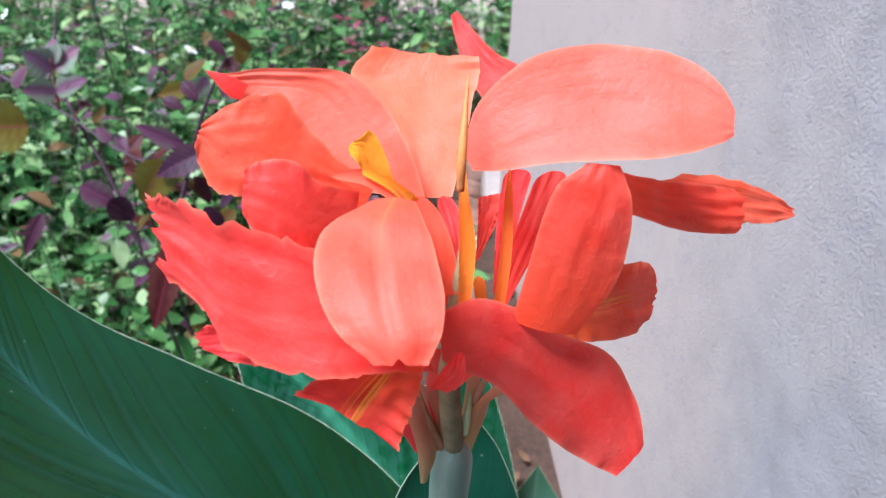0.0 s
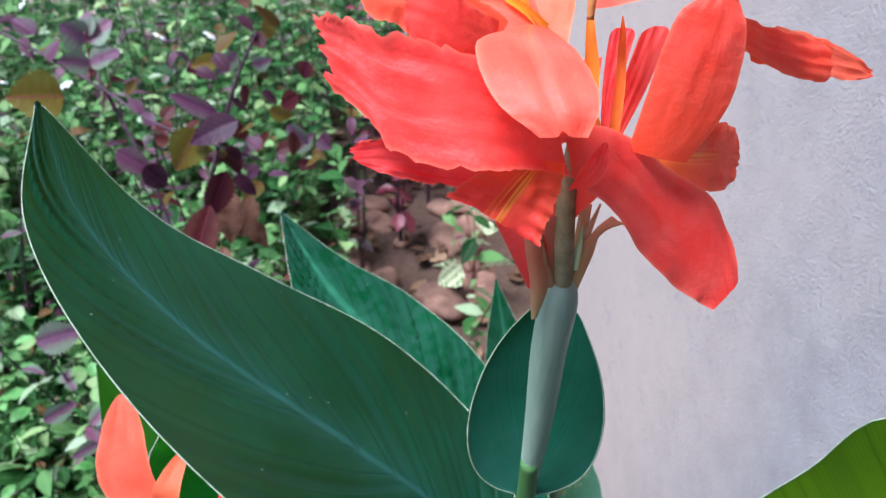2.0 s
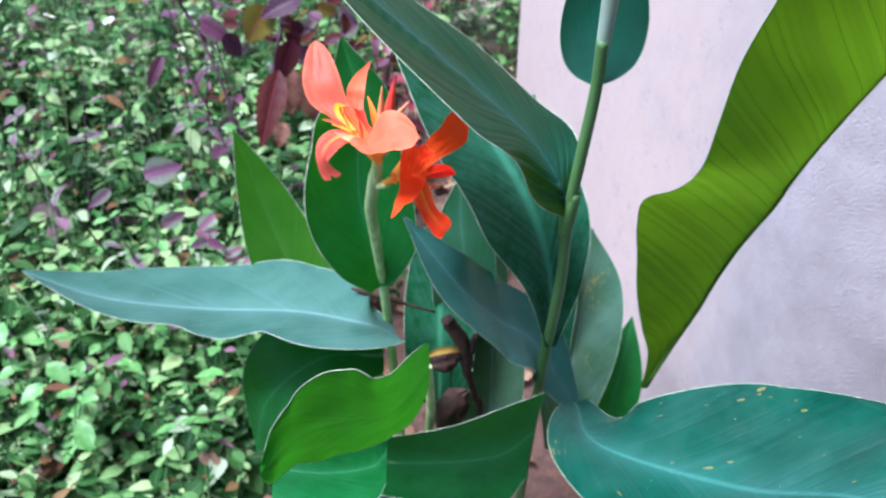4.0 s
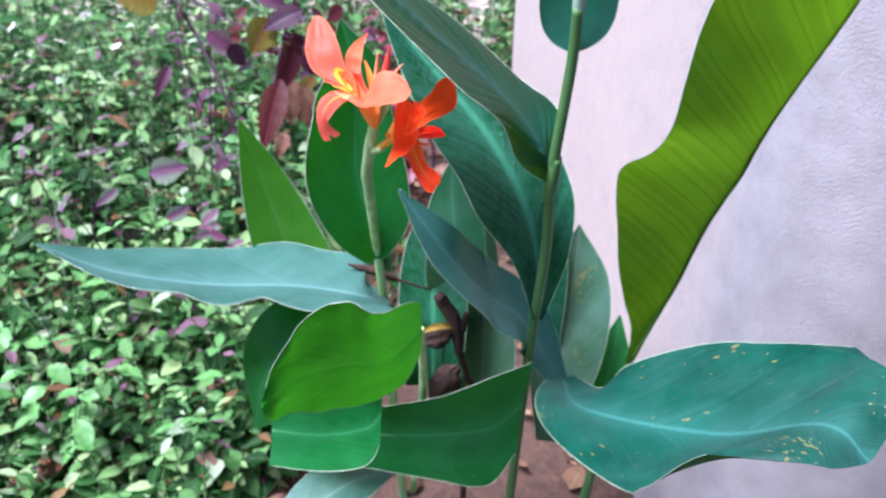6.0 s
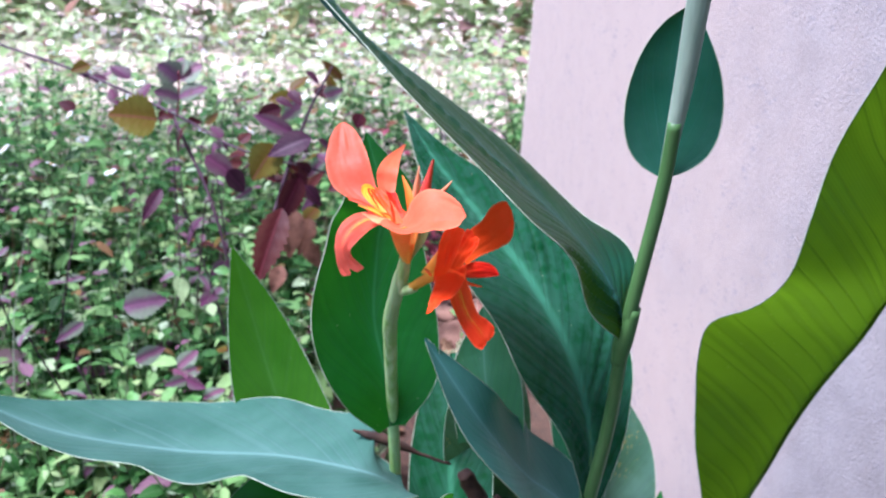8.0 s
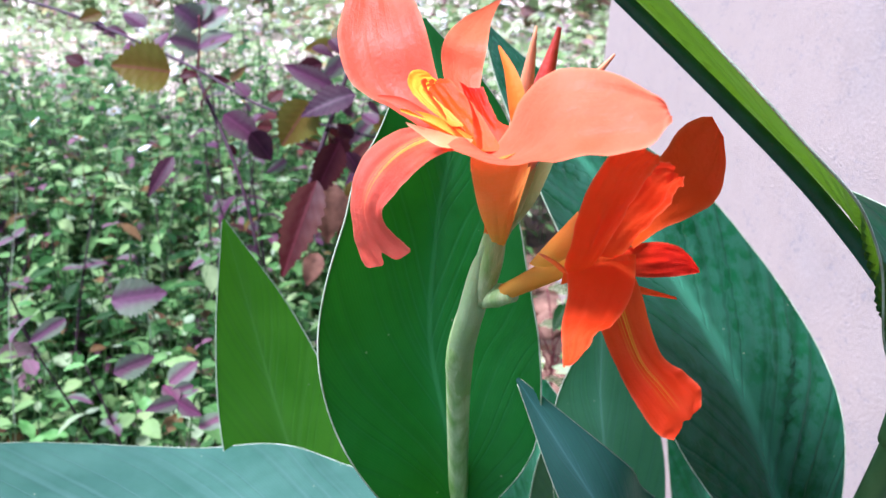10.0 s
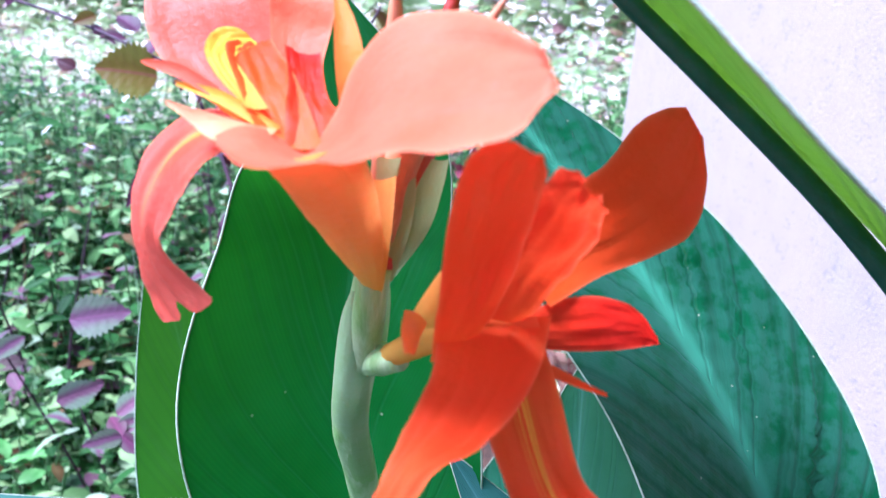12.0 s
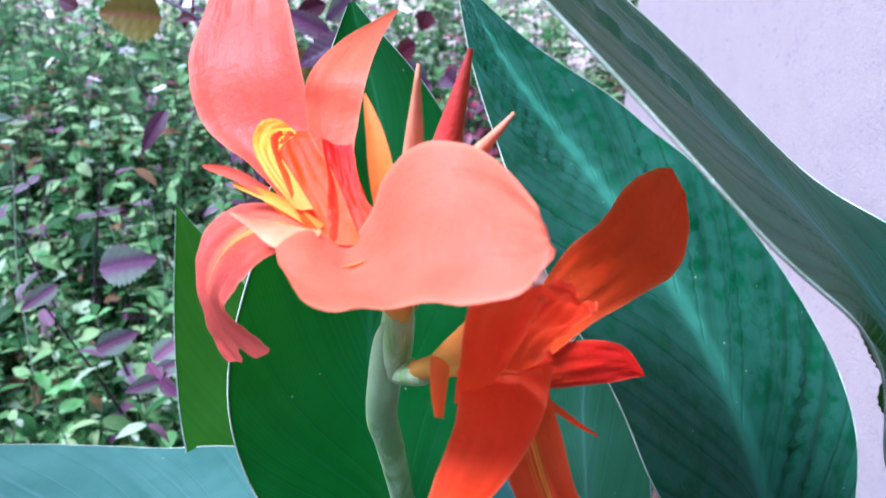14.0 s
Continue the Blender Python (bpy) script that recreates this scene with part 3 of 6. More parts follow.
        self.spine, self.facing, self.half = spine, facing, [h if isinstance(h, tuple) else (h, h) for h in half]
        self.tip, self.base, self.cup, self.fold, self.notch, self.jag, self.ruffle = tip, base, cup, fold, notch, jag, ruffle
        self.pleat, self.waves, self.seed, self.hinge, self.tear, self.crease = pleat, waves, seed, radians(hinge), tear, crease
        self.across, self.wrinkle, self.uv, self.frill = across, wrinkle, uv, frill
        pts = [spline(spine, k / 40) for k in range(41)]
        self.length = sum(float(np.linalg.norm(b - a)) for a, b in zip(pts, pts[1:]))

    def axes(self, s):
        c = spline(self.spine, s)
        a, b = spline(self.spine, max(s - 0.02, 0)), spline(self.spine, min(s + 0.02, 1))
        t = (b - a) / (np.linalg.norm(b - a) + 1e-9)
        if self.across:
            a = spline(self.across, s)
            a = a / (np.linalg.norm(a) + 1e-9)
            n = np.cross(a, t)
            return c, t, n / (np.linalg.norm(n) + 1e-9), a
        n = spline(self.facing, s) if len(self.facing) > 1 else np.array(self.facing[0], float)
        n = n - t * (n @ t)
        n = n / (np.linalg.norm(n) + 1e-9)
        return c, t, n, np.cross(t, n)

    def point(self, u, v, lift=0.0):
        """u: -1..1 across, v: 0..1 along."""
        au = abs(u)
        end = 1 - self.tip * (1 - math.sqrt(max(0.0, 1 - au ** 2.2))) - self.notch * math.exp(-(u / 0.16) ** 2)
        if self.jag:
            end += self.jag * (noise.noise((u * 4.0, self.seed * 3.7, 0)) + 0.6 * noise.noise((u * 11.0, self.seed * 5.1, 2)))
        start = self.base * (1 - math.sqrt(max(0.0, 1 - au ** 2)))
        s = start + (end - start) * v
        c, t, n, a = self.axes(s)
        if s > 1:
            c = c + t * (s - 1) * self.length
        h = max(float(spline(self.half, s)[1 if u > 0 else 0]), 0.0002)
        if self.frill:
            h *= 1 + self.frill * au * au * (noise.noise((s * 13.0, self.seed + (0 if u > 0 else 40), 1.0)) + 0.6 * noise.noise((s * 31.0, self.seed + (0 if u > 0 else 40), 5.0)))
        slip = 0.0
        if self.tear and u < 0:
            slip = self.tear[1] * au / (1 + math.exp(-(s - self.tear[0]) * 26))
        if self.hinge and u > 0:
            a, n = a * math.cos(self.hinge) - n * math.sin(self.hinge), n * math.cos(self.hinge) + a * math.sin(self.hinge)
        up = self.cup * h * u * u + self.fold * h * au - self.crease * h * math.exp(-(u / 0.13) ** 2) * math.sin(math.pi * min(s * 1.1, 1.0))
        if self.ruffle:
            q = self.waves * s * 2 * math.pi
            up += self.ruffle * h * au ** 2.5 * (math.sin(q + (1.3 if u > 0 else 4.0) + self.seed) + 0.9 * noise.noise((s * 9, u * 2, self.seed)))
        if self.pleat:
            q = s * self.length - 0.085 * au ** 0.85
            up += self.pleat * (self.smooth_half if u > 0 else 1.0) * (0.4 + noise.noise((q * 14, self.seed, u))) * (math.sin(q * 330.0 + self.seed + 2.0 * noise.noise((q * 25, self.seed, 0))) + 0.4 * math.sin(q * 560.0)) * math.sin(math.pi * min(au * 1.05, 1.0)) ** 0.7
        if self.wrinkle:
            up += self.wrinkle * 0.0013 * min(1.0, s * 4) * (noise.noise((u * 2.6, s * 3.1, self.seed)) + 0.45 * noise.noise((u * 7.0, s * 4.5, self.seed + 3.3)) + 0.8 * au ** 3 * noise.noise((u, s * 14.0, self.seed + 7.7)))
        p = c + a * (u * h + slip) + n * (up + lift)
        return Vector(p), s

    def mesh(self, name, mat, nu=12, nv=30):
        bm = bmesh.new()
        uvl = bm.loops.layers.uv.new("UVMap")
        grid, data = [], {}
        for j in range(nv + 1):
            row = []
            for i in range(nu + 1):
                u = -1 + 2 * i / nu
                p, s = self.point(u, j / nv)
                vert = bm.verts.new(p)
                data[vert] = (u, s * self.length + self.uv)
                row.append(vert)
            grid.append(row)
        for j in range(nv):
            for i in range(nu):
                f = bm.faces.new((grid[j][i], grid[j][i + 1], grid[j + 1][i + 1], grid[j + 1][i]))
                for lp in f.loops:
                    lp[uvl].uv = data[lp.vert]
        return finish(name, bm, mat)

    def line(self, u, count, v0=0.0, v1=1.0, lift=0.0):
        return [self.point(u, v0 + (v1 - v0) * k / count, lift)[0] for k in range(count + 1)]


def tube(points, radii, sides=10, flat=1.0):
    """A tapered tube along points; radii at even steps."""
    bm = bmesh.new()
    pts = [Vector(p) for p in points]
    rings = []
    ref = Vector((0.13, -0.9, 0.3))
    for k, p in enumerate(pts):
        t = (pts[min(k + 1, len(pts) - 1)] - pts[max(k - 1, 0)]).normalized()
        x = (ref - t * ref.dot(t)).normalized()
        y = t.cross(x)
        r = float(spline([(v,) for v in radii], k / (len(pts) - 1))[0])
        rings.append([bm.verts.new(p + (x * math.cos(a) * flat + y * math.sin(a)) * max(r, 0.00015)) for a in (2 * math.pi * i / sides for i in range(sides))])
    for a, b in zip(rings, rings[1:]):
        for i in range(sides):
            bm.faces.new((a[i], a[(i + 1) % sides], b[(i + 1) % sides], b[i]))
    bm.faces.new(rings[0][::-1])
    bm.faces.new(rings[-1])
    return bm


def curve_points(points, count):
    return [spline(points, k / count) for k in range(count + 1)]


# ---- the setting: ground, wall ----
def ground_height(x, y):
    return 0.035 * noise.noise((x * 1.7, y * 1.7, 0.3)) + 0.012 * noise.noise((x * 7, y * 7, 1.3)) + 0.02 * max(0.0, y - 3.0)


def build_ground():
    bm = bmesh.new()
    xs = sorted({round(v, 3) for v in [-60, -30, -15, -9, -6.5] + list(np.arange(-5, 3.01, 0.14)) + [4, 6, 9, 15, 30, 60]})
    ys = sorted({round(v, 3) for v in [-60, -30, -12, -6, -3] + list(np.arange(-1.6, 6.4, 0.14)) + [7, 8, 10, 13, 18, 26, 40, 70]})
    rows = [[bm.verts.new((x, y, ground_height(x, y))) for x in xs] for y in ys]
    for a, b in zip(rows, rows[1:]):
        for i in range(len(xs) - 1):
            bm.faces.new((a[i], a[i + 1], b[i + 1], b[i]))
    return tagged(part("ground", bm, soil), "bare reddish-brown garden soil with patches of litter, far off sandy and painted sunlit-pale", "ground", kind="structure")


build_ground()


def build_wall():
    """A pale plastered wall with rounded ends, running away from the viewer."""
    z0, z1 = -0.25, 2.7
    near = [(0.432 - 0.17 * math.cos(a), 0.36 - 0.17 * math.sin(a)) for a in np.linspace(math.pi, 0, 28)]
    path = near + [(0.262 - 0.112 * k / 10, 0.36 + 1.50 * k / 10) for k in range(1, 11)]
    path += [(0.20 - 0.05 * math.cos(a), 1.87 + 0.05 * math.sin(a)) for a in np.linspace(0.1, math.pi / 2, 6)]
    path += [(0.44, 1.92), (0.485, 1.90), (0.50, 1.85)]
    path += [(0.50 + 0.102 * k / 8, 1.85 - 1.45 * k / 8) for k in range(1, 8)]
    bm = bmesh.new()
    zs = np.linspace(z0, z1, 40)
    cols = []
    for x, y in path:
        cols.append([bm.verts.new((x + 0.004 * noise.noise((x * 3, y * 3, z * 2)) + 0.006 * noise.noise((y * 1.1, z * 0.9, 4)), y, z)) for z in zs])
    for a, b in zip(cols, cols[1:] + cols[:1]):
        for k in range(len(zs) - 1):
            bm.faces.new((a[k], a[k + 1], b[k + 1], b[k]))
    bm.faces.new([c[-1] for c in cols])
    bmesh.ops.recalc_face_normals(bm, faces=bm.faces)
    tagged(part("wall_east", bm, plaster), "pale lime-washed plaster wall, pitted and stained", "wall", kind="structure")
    # footing at the far end
    bm = bmesh.new()
    prof = [(-0.02, -0.25), (-0.02, 0.05), (-0.005, 0.075), (0.05, 0.085), (0.30, 0.085), (0.30, -0.25)]
    ends = []
    for y in (1.84, 1.90, 2.05):
        ends.append([bm.verts.new((0.122 + px, y + 0.006 * noise.noise((px * 9, pz * 9, y)), pz)) for px, pz in prof])
    for a, b in zip(ends, ends[1:]):
        for i in range(len(prof) - 1):
            bm.faces.new((a[i], a[i + 1], b[i + 1], b[i]))
    bm.faces.new(ends[0][::-1])
    bm.faces.new(ends[-1])
    bmesh.ops.recalc_face_normals(bm, faces=bm.faces)
    bmesh.ops.bevel(bm, geom=[e for e in bm.edges], offset=0.006, segments=2, affect="EDGES")
    tagged(part("trim_footing", bm, limewash), "whitewashed footing block at the end of the plaster wall", "footing", kind="structure")


build_wall()


def slab(x0, x1, y0, y1, z0, z1, cuts=6):
    """A board or wall of plain box shape, its edges rounded."""
    bm = bmesh.new()
    bmesh.ops.create_cube(bm, size=1.0)
    bmesh.ops.scale(bm, vec=(x1 - x0, y1 - y0, z1 - z0), verts=bm.verts)
    bmesh.ops.translate(bm, vec=((x0 + x1) / 2, (y0 + y1) / 2, (z0 + z1) / 2), verts=bm.verts)
    bmesh.ops.bevel(bm, geom=bm.edges[:], offset=0.012, segments=3, affect="EDGES")
    return bm


def build_light_blockers():
    """An assumed house side and eaves, never in view, added to block light from behind and above."""
    tagged(part("wall_south", slab(0.05, 3.4, -1.30, -1.05, -0.25, 2.75), blocker_plaster, smooth=False), "assumed plain house wall, unseen behind the viewer, added to block light", "wall", kind="structure")
    tagged(part("ceiling", slab(-0.10, 3.6, -1.45, BLOCKER_EDGE, 2.75, 2.87), eaves_blocker_mat, smooth=False), "assumed dark house eaves, unseen overhead, added to block sky light", "eaves", kind="structure")


build_light_blockers()


# ---- cannas ----
def canna_leaf(plant, mat, spine, facing, half, label="", rib=0.0018, nu=16, nv=90, sunk=1.7, **kw):
    b = Blade(spine, facing, half, **kw)
    leaf = part("leaf", b.mesh("leaf", mat, nu, nv), mat, plant, label)
    part("midrib", tube(b.line(0, 40, 0.0, 0.97, -rib * sunk), [rib * 2.0, rib * 1.5, rib * 1.1, rib * 0.5], 10), young_rib if mat is leaf_bright else rib_mat if mat in (leaf_green, leaf_fresh, leaf_low, leaf_deep, leaf_sage) else rib_pale if mat in (leaf_wax, leaf_teal, leaf_dusk, leaf_oval) else rib_soft, leaf, "pale green midrib")
    for u in (-1, 1):
        part("margin", tube(b.line(u, 60, 0.02, 0.995), [0.0002, 0.00036, 0.00034, 0.00015], 5), margin_mat, leaf, "thin pale leaf margin")
    return leaf


tall = thing("canna_plant", (0.0, 0.29, 0.0), "tall canna with a full coral-red flower head and dark bluish leaves", "canna plant", "cannas by the wall")
short = thing("canna_plant", (-0.12, 0.27, 0.0), "smaller canna with one peach and one scarlet bloom, broad green leaves", "canna plant", "cannas by the wall")
shoot = thing("canna_plant", (0.10, 0.30, 0.0), "flowerless canna shoot with bright green leaves against the wall", "canna plant", "cannas by the wall")

# stems
T1 = [(0.0, 0.29, -0.02), (0.002, 0.255, 0.3), (0.003, 0.218, 0.54), (0.004, 0.185, 0.68), (-0.001, 0.162, 0.765), (0.003, 0.147, 0.86), (0.002, 0.140, 0.90)]
stem = part("stem", tube(curve_points(T1, 60), [0.0062, 0.0055, 0.005, 0.0045, 0.0041, 0.0036], 14), stem_mat, tall)
part("sheath", tube(curve_points([(0.003, 0.146, 0.872), (0.003, 0.139, 0.92), (0.002, 0.133, 0.965), (0.003, 0.131, 0.988), (0.004, 0.131, 0.997)], 30), [0.0034, 0.0050, 0.0059, 0.0055, 0.0012], 16), sheath_mat, tall, "pale grey-green sheath below the flower head")
part("node_collar", tube(curve_points([(-0.001, 0.168, 0.742), (-0.001, 0.163, 0.762), (0.001, 0.158, 0.785)], 10), [0.0047, 0.0062, 0.0044], 14), stem_mat, tall)
T2 = [(-0.12, 0.27, -0.02), (-0.135, 0.245, 0.35), (-0.142, 0.225, 0.58), (-0.146, 0.206, 0.68), (-0.1475, 0.183, 0.74), (-0.1470, 0.168, 0.768), (-0.1415, 0.158, 0.795), (-0.137, 0.151, 0.815)]
part("stem", tube(curve_points(T2, 60), [0.006, 0.0052, 0.0044, 0.0042, 0.0044, 0.0045, 0.0038, 0.0026], 14), stem_pale, short)
T3 = [(0.10, 0.30, -0.02), (0.095, 0.25, 0.3), (0.100, 0.205, 0.50)]
part("stem", tube(curve_points(T3, 30), [0.007, 0.006, 0.0045], 12), stem_mat, shoot)

# leaves of the tall plant
canna_leaf(tall, leaf_blue, [(-0.001, 0.163, 0.762), (-0.0104, 0.1588, 0.7909), (-0.0314, 0.1735, 0.8193), (-0.0719, 0.180, 0.8554), (-0.1443, 0.192, 0.9146), (-0.195, 0.2208, 0.956), (-0.224, 0.262, 0.992)],
           [(0, 0, 1)], [(0.003, 0.003), (0.0256, 0.029), (0.0475, 0.066), (0.064, 0.078), (0.047, 0.0655), (0.029, 0.038), (0.001, 0.001)], "long dark bluish-green canna leaf with a pale midrib", fold=0.0, pleat=0.0030, smooth_half=0.3, ruffle=0.015, waves=3, seed=1, nu=28, nv=170,
           across=[(0.62, 0.71, 0.33), (0.60, 0.74, 0.30), (0.27, 0.96, -0.06), (0.13, 0.99, 0.0), (0.20, 0.96, -0.19), (0.27, 0.90, -0.34), (0.27, 0.90, -0.34)])
canna_leaf(tall, leaf_oval, [(0.003, 0.148, 0.868), (0.0035, 0.153, 0.882), (0.005, 0.160, 0.905), (0.007, 0.167, 0.932), (0.011, 0.173, 0.958)],
           [(0.0, -1.0, 0.25)], [0.0011, 0.011, 0.0167, 0.0208, 0.0238, 0.0258, 0.0268, 0.0269, 0.0262, 0.0246, 0.0222, 0.0189, 0.0147, 0.0093, 0.0011], "small oval upper leaf behind the stem", tip=0.0, cup=0.25, rib=0.0010, nv=70, seed=2, base=0.0)
canna_leaf(tall, leaf_deep, [(0.005, 0.201, 0.598), (0.005, 0.237, 0.651), (-0.011, 0.270, 0.699), (-0.042, 0.308, 0.744), (-0.082, 0.335, 0.786), (-0.119, 0.354, 0.824), (-0.150, 0.378, 0.864)],
           [(0.50, -0.80, 0.30), (0.62, -0.55, 0.56)], [(0.006, 0.0066), (0.040, 0.036), (0.070, 0.059), (0.067, 0.052), (0.0555, 0.042), (0.028, 0.022), (0.001, 0.001)], "broad green canna leaf with a strong pale midrib", fold=0.2, pleat=0.0026, ruffle=0.04, waves=3, seed=3, nv=150, nu=22, rib=0.0026)
canna_leaf(tall, leaf_teal, [(0.045, 0.234, 0.484), (0.000, 0.248, 0.560), (-0.042, 0.223, 0.612), (-0.081, 0.197, 0.673), (-0.125, 0.205, 0.735)],
           [(0.29, -0.33, 0.90), (0.19, -0.39, 0.90)], [0.0116, 0.0396, 0.0445, 0.0280, 0.001], "narrow bluish leaf crossing behind the flowers", fold=0.15, pleat=0.0003, seed=4)
canna_leaf(tall, leaf_green, [(-0.1606, 0.1588, 0.4882), (-0.0936, 0.1612, 0.4853), (-0.038, 0.1671, 0.4886), (-0.0059, 0.1734, 0.5139)],
           [(0, 0, 1)], [0.0425, 0.0566, 0.0725, 0.0589], "dark green rounded leaf low in the clump", tip=0.0, cup=0.1, pleat=0.0004, seed=5, across=[(-0.21, 0.04, -0.98), (-0.1, -0.0, -1.0), (-0.04, -0.04, -1.0), (-0.08, -0.02, -1.0)])
# leaves of the smaller plant
canna_leaf(short, leaf_green, [(-0.147, 0.205, 0.664), (-0.151, 0.207, 0.702), (-0.161, 0.216, 0.746), (-0.160, 0.226, 0.794), (-0.157, 0.230, 0.826), (-0.170, 0.245, 0.868)],
           [(0.40, -0.90, 0.20), (0.11, -0.91, 0.41)], [(0.0107, 0.0094), (0.0377, 0.0325), (0.0466, 0.0392), (0.0370, 0.0300), (0.0290, 0.0220), (0.001, 0.001)], "broad upright green leaf behind the blooms", fold=0.28, cup=0.25, pleat=0.0001, seed=6)
canna_leaf(short, leaf_wax, [(-0.136, 0.206, 0.610), (-0.166, 0.197, 0.630), (-0.230, 0.219, 0.625), (-0.312, 0.227, 0.621), (-0.394, 0.215, 0.643), (-0.459, 0.215, 0.673)],
           [(0.11, 0.09, 0.99), (-0.09, 0.23, 0.97)], [0.0133, 0.057, 0.0666, 0.0652, 0.0416, 0.001], "long bluish-green leaf stretched out over the herbs", fold=0.22, pleat=0.0005, ruffle=0.05, waves=4, seed=7)
canna_leaf(short, leaf_fresh, [(-0.168, 0.276, 0.451), (-0.222, 0.292, 0.545), (-0.255, 0.316, 0.620), (-0.277, 0.334, 0.685), (-0.294, 0.342, 0.748)],
           [(0.50, -0.84, 0.20), (0.61, -0.75, 0.26)], [0.020, 0.0405, 0.038, 0.024, 0.0009], "upright yellow-green leaf with a pointed tip", fold=0.16, pleat=0.0001, seed=8, rib=0.001)
canna_leaf(short, leaf_green, [(-0.150, 0.230, 0.560), (-0.205, 0.205, 0.580), (-0.260, 0.195, 0.535), (-0.285, 0.205, 0.450)],
           [(-0.4, -0.6, 0.6)], [0.016, 0.050, 0.052, 0.004], "dark green leaf hanging under the long leaf", tip=0.1, fold=-0.1, pleat=0.0006, seed=9)
canna_leaf(short, leaf_low, [(-0.1036, 0.1236, 0.6466), (-0.1158, 0.0873, 0.6551), (-0.1324, 0.0586, 0.6638), (-0.1523, 0.0447, 0.6755), (-0.1789, 0.0397, 0.6719), (-0.1964, 0.0274, 0.6699), (-0.2074, 0.0032, 0.6713)],
           [(0, 0, 1)], [0.0277, 0.0583, 0.0778, 0.0816, 0.0625, 0.0339, 0.004], "bright green leaf arching over with a wavy margin", tip=0.03, ruffle=0.0, waves=1.6, fold=0.0, pleat=0.0, seed=10, rib=0.0002, sunk=8.0, wrinkle=1.5, cup=-0.03, across=[(0.01, -0.11, 0.99), (0.0, -0.35, 0.94), (0.05, -0.46, 0.89), (0.06, -0.4, 0.91), (0.04, -0.31, 0.95), (0.06, -0.15, 0.99), (-0.2, 0.65, 0.73)])
canna_leaf(short, leaf_deep, [(-0.0952, 0.2607, 0.4624), (-0.0952, 0.2925, 0.5175), (-0.0949, 0.3315, 0.5631), (-0.0943, 0.367, 0.5998), (-0.0953, 0.3886, 0.6281)],
           [(0, 0, 1)], [0.0298, 0.0377, 0.0372, 0.027, 0.0032], "dark green leaf deep inside the clump", rib=0.001, cup=0.2, pleat=0.0004, seed=19, across=[(1.0, -0.02, 0.03), (1.0, -0.02, 0.03), (1.0, -0.02, 0.03), (1.0, -0.02, 0.03), (1.0, -0.02, 0.03)])
canna_leaf(short, leaf_green, [(-0.2347, 0.1027, 0.5512), (-0.1913, 0.1001, 0.5483), (-0.1526, 0.102, 0.554), (-0.1395, 0.1086, 0.5634)],
           [(0, 0, 1)], [0.029, 0.0302, 0.0314, 0.0243], "green leaf folded under the arching leaf", rib=0.0006, cup=0.2, pleat=0.0005, seed=18, across=[(-0.04, -0.45, -0.89), (-0.04, -0.45, -0.89), (-0.04, -0.45, -0.89), (-0.06, -0.44, -0.89)])
part("petiole", tube(curve_points([(-0.120, 0.250, 0.300), (-0.105, 0.180, 0.520), (-0.104, 0.140, 0.610), (-0.1045, 0.125, 0.645)], 20), [0.005, 0.004, 0.003], 10), stem_pale, short)
# leaves of the shoot by the wall
canna_leaf(shoot, leaf_bright, [(0.106, 0.212, 0.534), (0.123, 0.215, 0.584), (0.136, 0.212, 0.6299), (0.1405, 0.204, 0.6696), (0.1425, 0.192, 0.7051), (0.1467, 0.181, 0.7359), (0.1515, 0.1703, 0.7642), (0.1525, 0.1592, 0.7915), (0.155, 0.1477, 0.8195), (0.1607, 0.1361, 0.8521), (0.166, 0.1224, 0.885), (0.1658, 0.104, 0.9151), (0.1603, 0.083, 0.9438), (0.1565, 0.0602, 0.971), (0.1527, 0.0366, 0.9976)],
           [(0, 0, 1)], [(w, 0.003) for w in (0.004, 0.022, 0.050, 0.0650, 0.0735, 0.0855, 0.0935, 0.0800, 0.0800, 0.083, 0.0840, 0.0800, 0.0740, 0.055, 0.020)], "large light-green leaf folded along its midrib, light shining through it", cup=-0.06, pleat=0.0004, seed=11, rib=0.002, nu=24, nv=120,
           across=[(0.92, 0.0, 0.38), (0.92, 0.0, 0.38), (0.92, 0.15, 0.36), (0.96, 0.03, 0.29), (0.97, -0.15, 0.17), (0.99, -0.12, 0.05), (1.0, -0.02, -0.02), (0.99, 0.15, 0.01), (0.96, 0.25, 0.03), (0.98, 0.17, 0.01), (1.0, 0.02, -0.06), (0.97, -0.05, -0.22), (0.92, -0.2, -0.33), (0.90, -0.25, -0.35), (0.90, -0.25, -0.35)])
canna_leaf(shoot, leaf_dusk, [(0.039, 0.211, 0.514), (0.040, 0.120, 0.560), (0.114, 0.034, 0.617), (0.148, -0.026, 0.686), (0.165, -0.052, 0.682)],
           [(-0.08, -0.39, 0.92), (0.09, -0.18, 0.98)], [0.0119, 0.0425, 0.0835, 0.0702, 0.030], "large bluish leaf with yellow specks rising from the clump", tip=0.3, fold=0.26, pleat=0.0004, seed=12, rib=0.003)
canna_leaf(shoot, leaf_grey, [(0.060, 0.330, 0.300), (0.080, 0.400, 0.400), (0.095, 0.450, 0.480), (0.100, 0.480, 0.548)],
           [(0.1, -0.9, 0.45)], [0.020, 0.052, 0.046, 0.001], "ageing grey-green leaf with brown spots", fold=0.12, cup=0.1, pleat=0.0006, seed=13)
canna_leaf(shoot, leaf_green, [(0.120, 0.360, 0.250), (0.155, 0.430, 0.320), (0.182, 0.500, 0.385)],
           [(0.0, -0.9, 0.45)], [0.020, 0.034, 0.004], "small dark leaf at the foot of the wall", tip=0.2, fold=0.15, pleat=0.0005, seed=14)
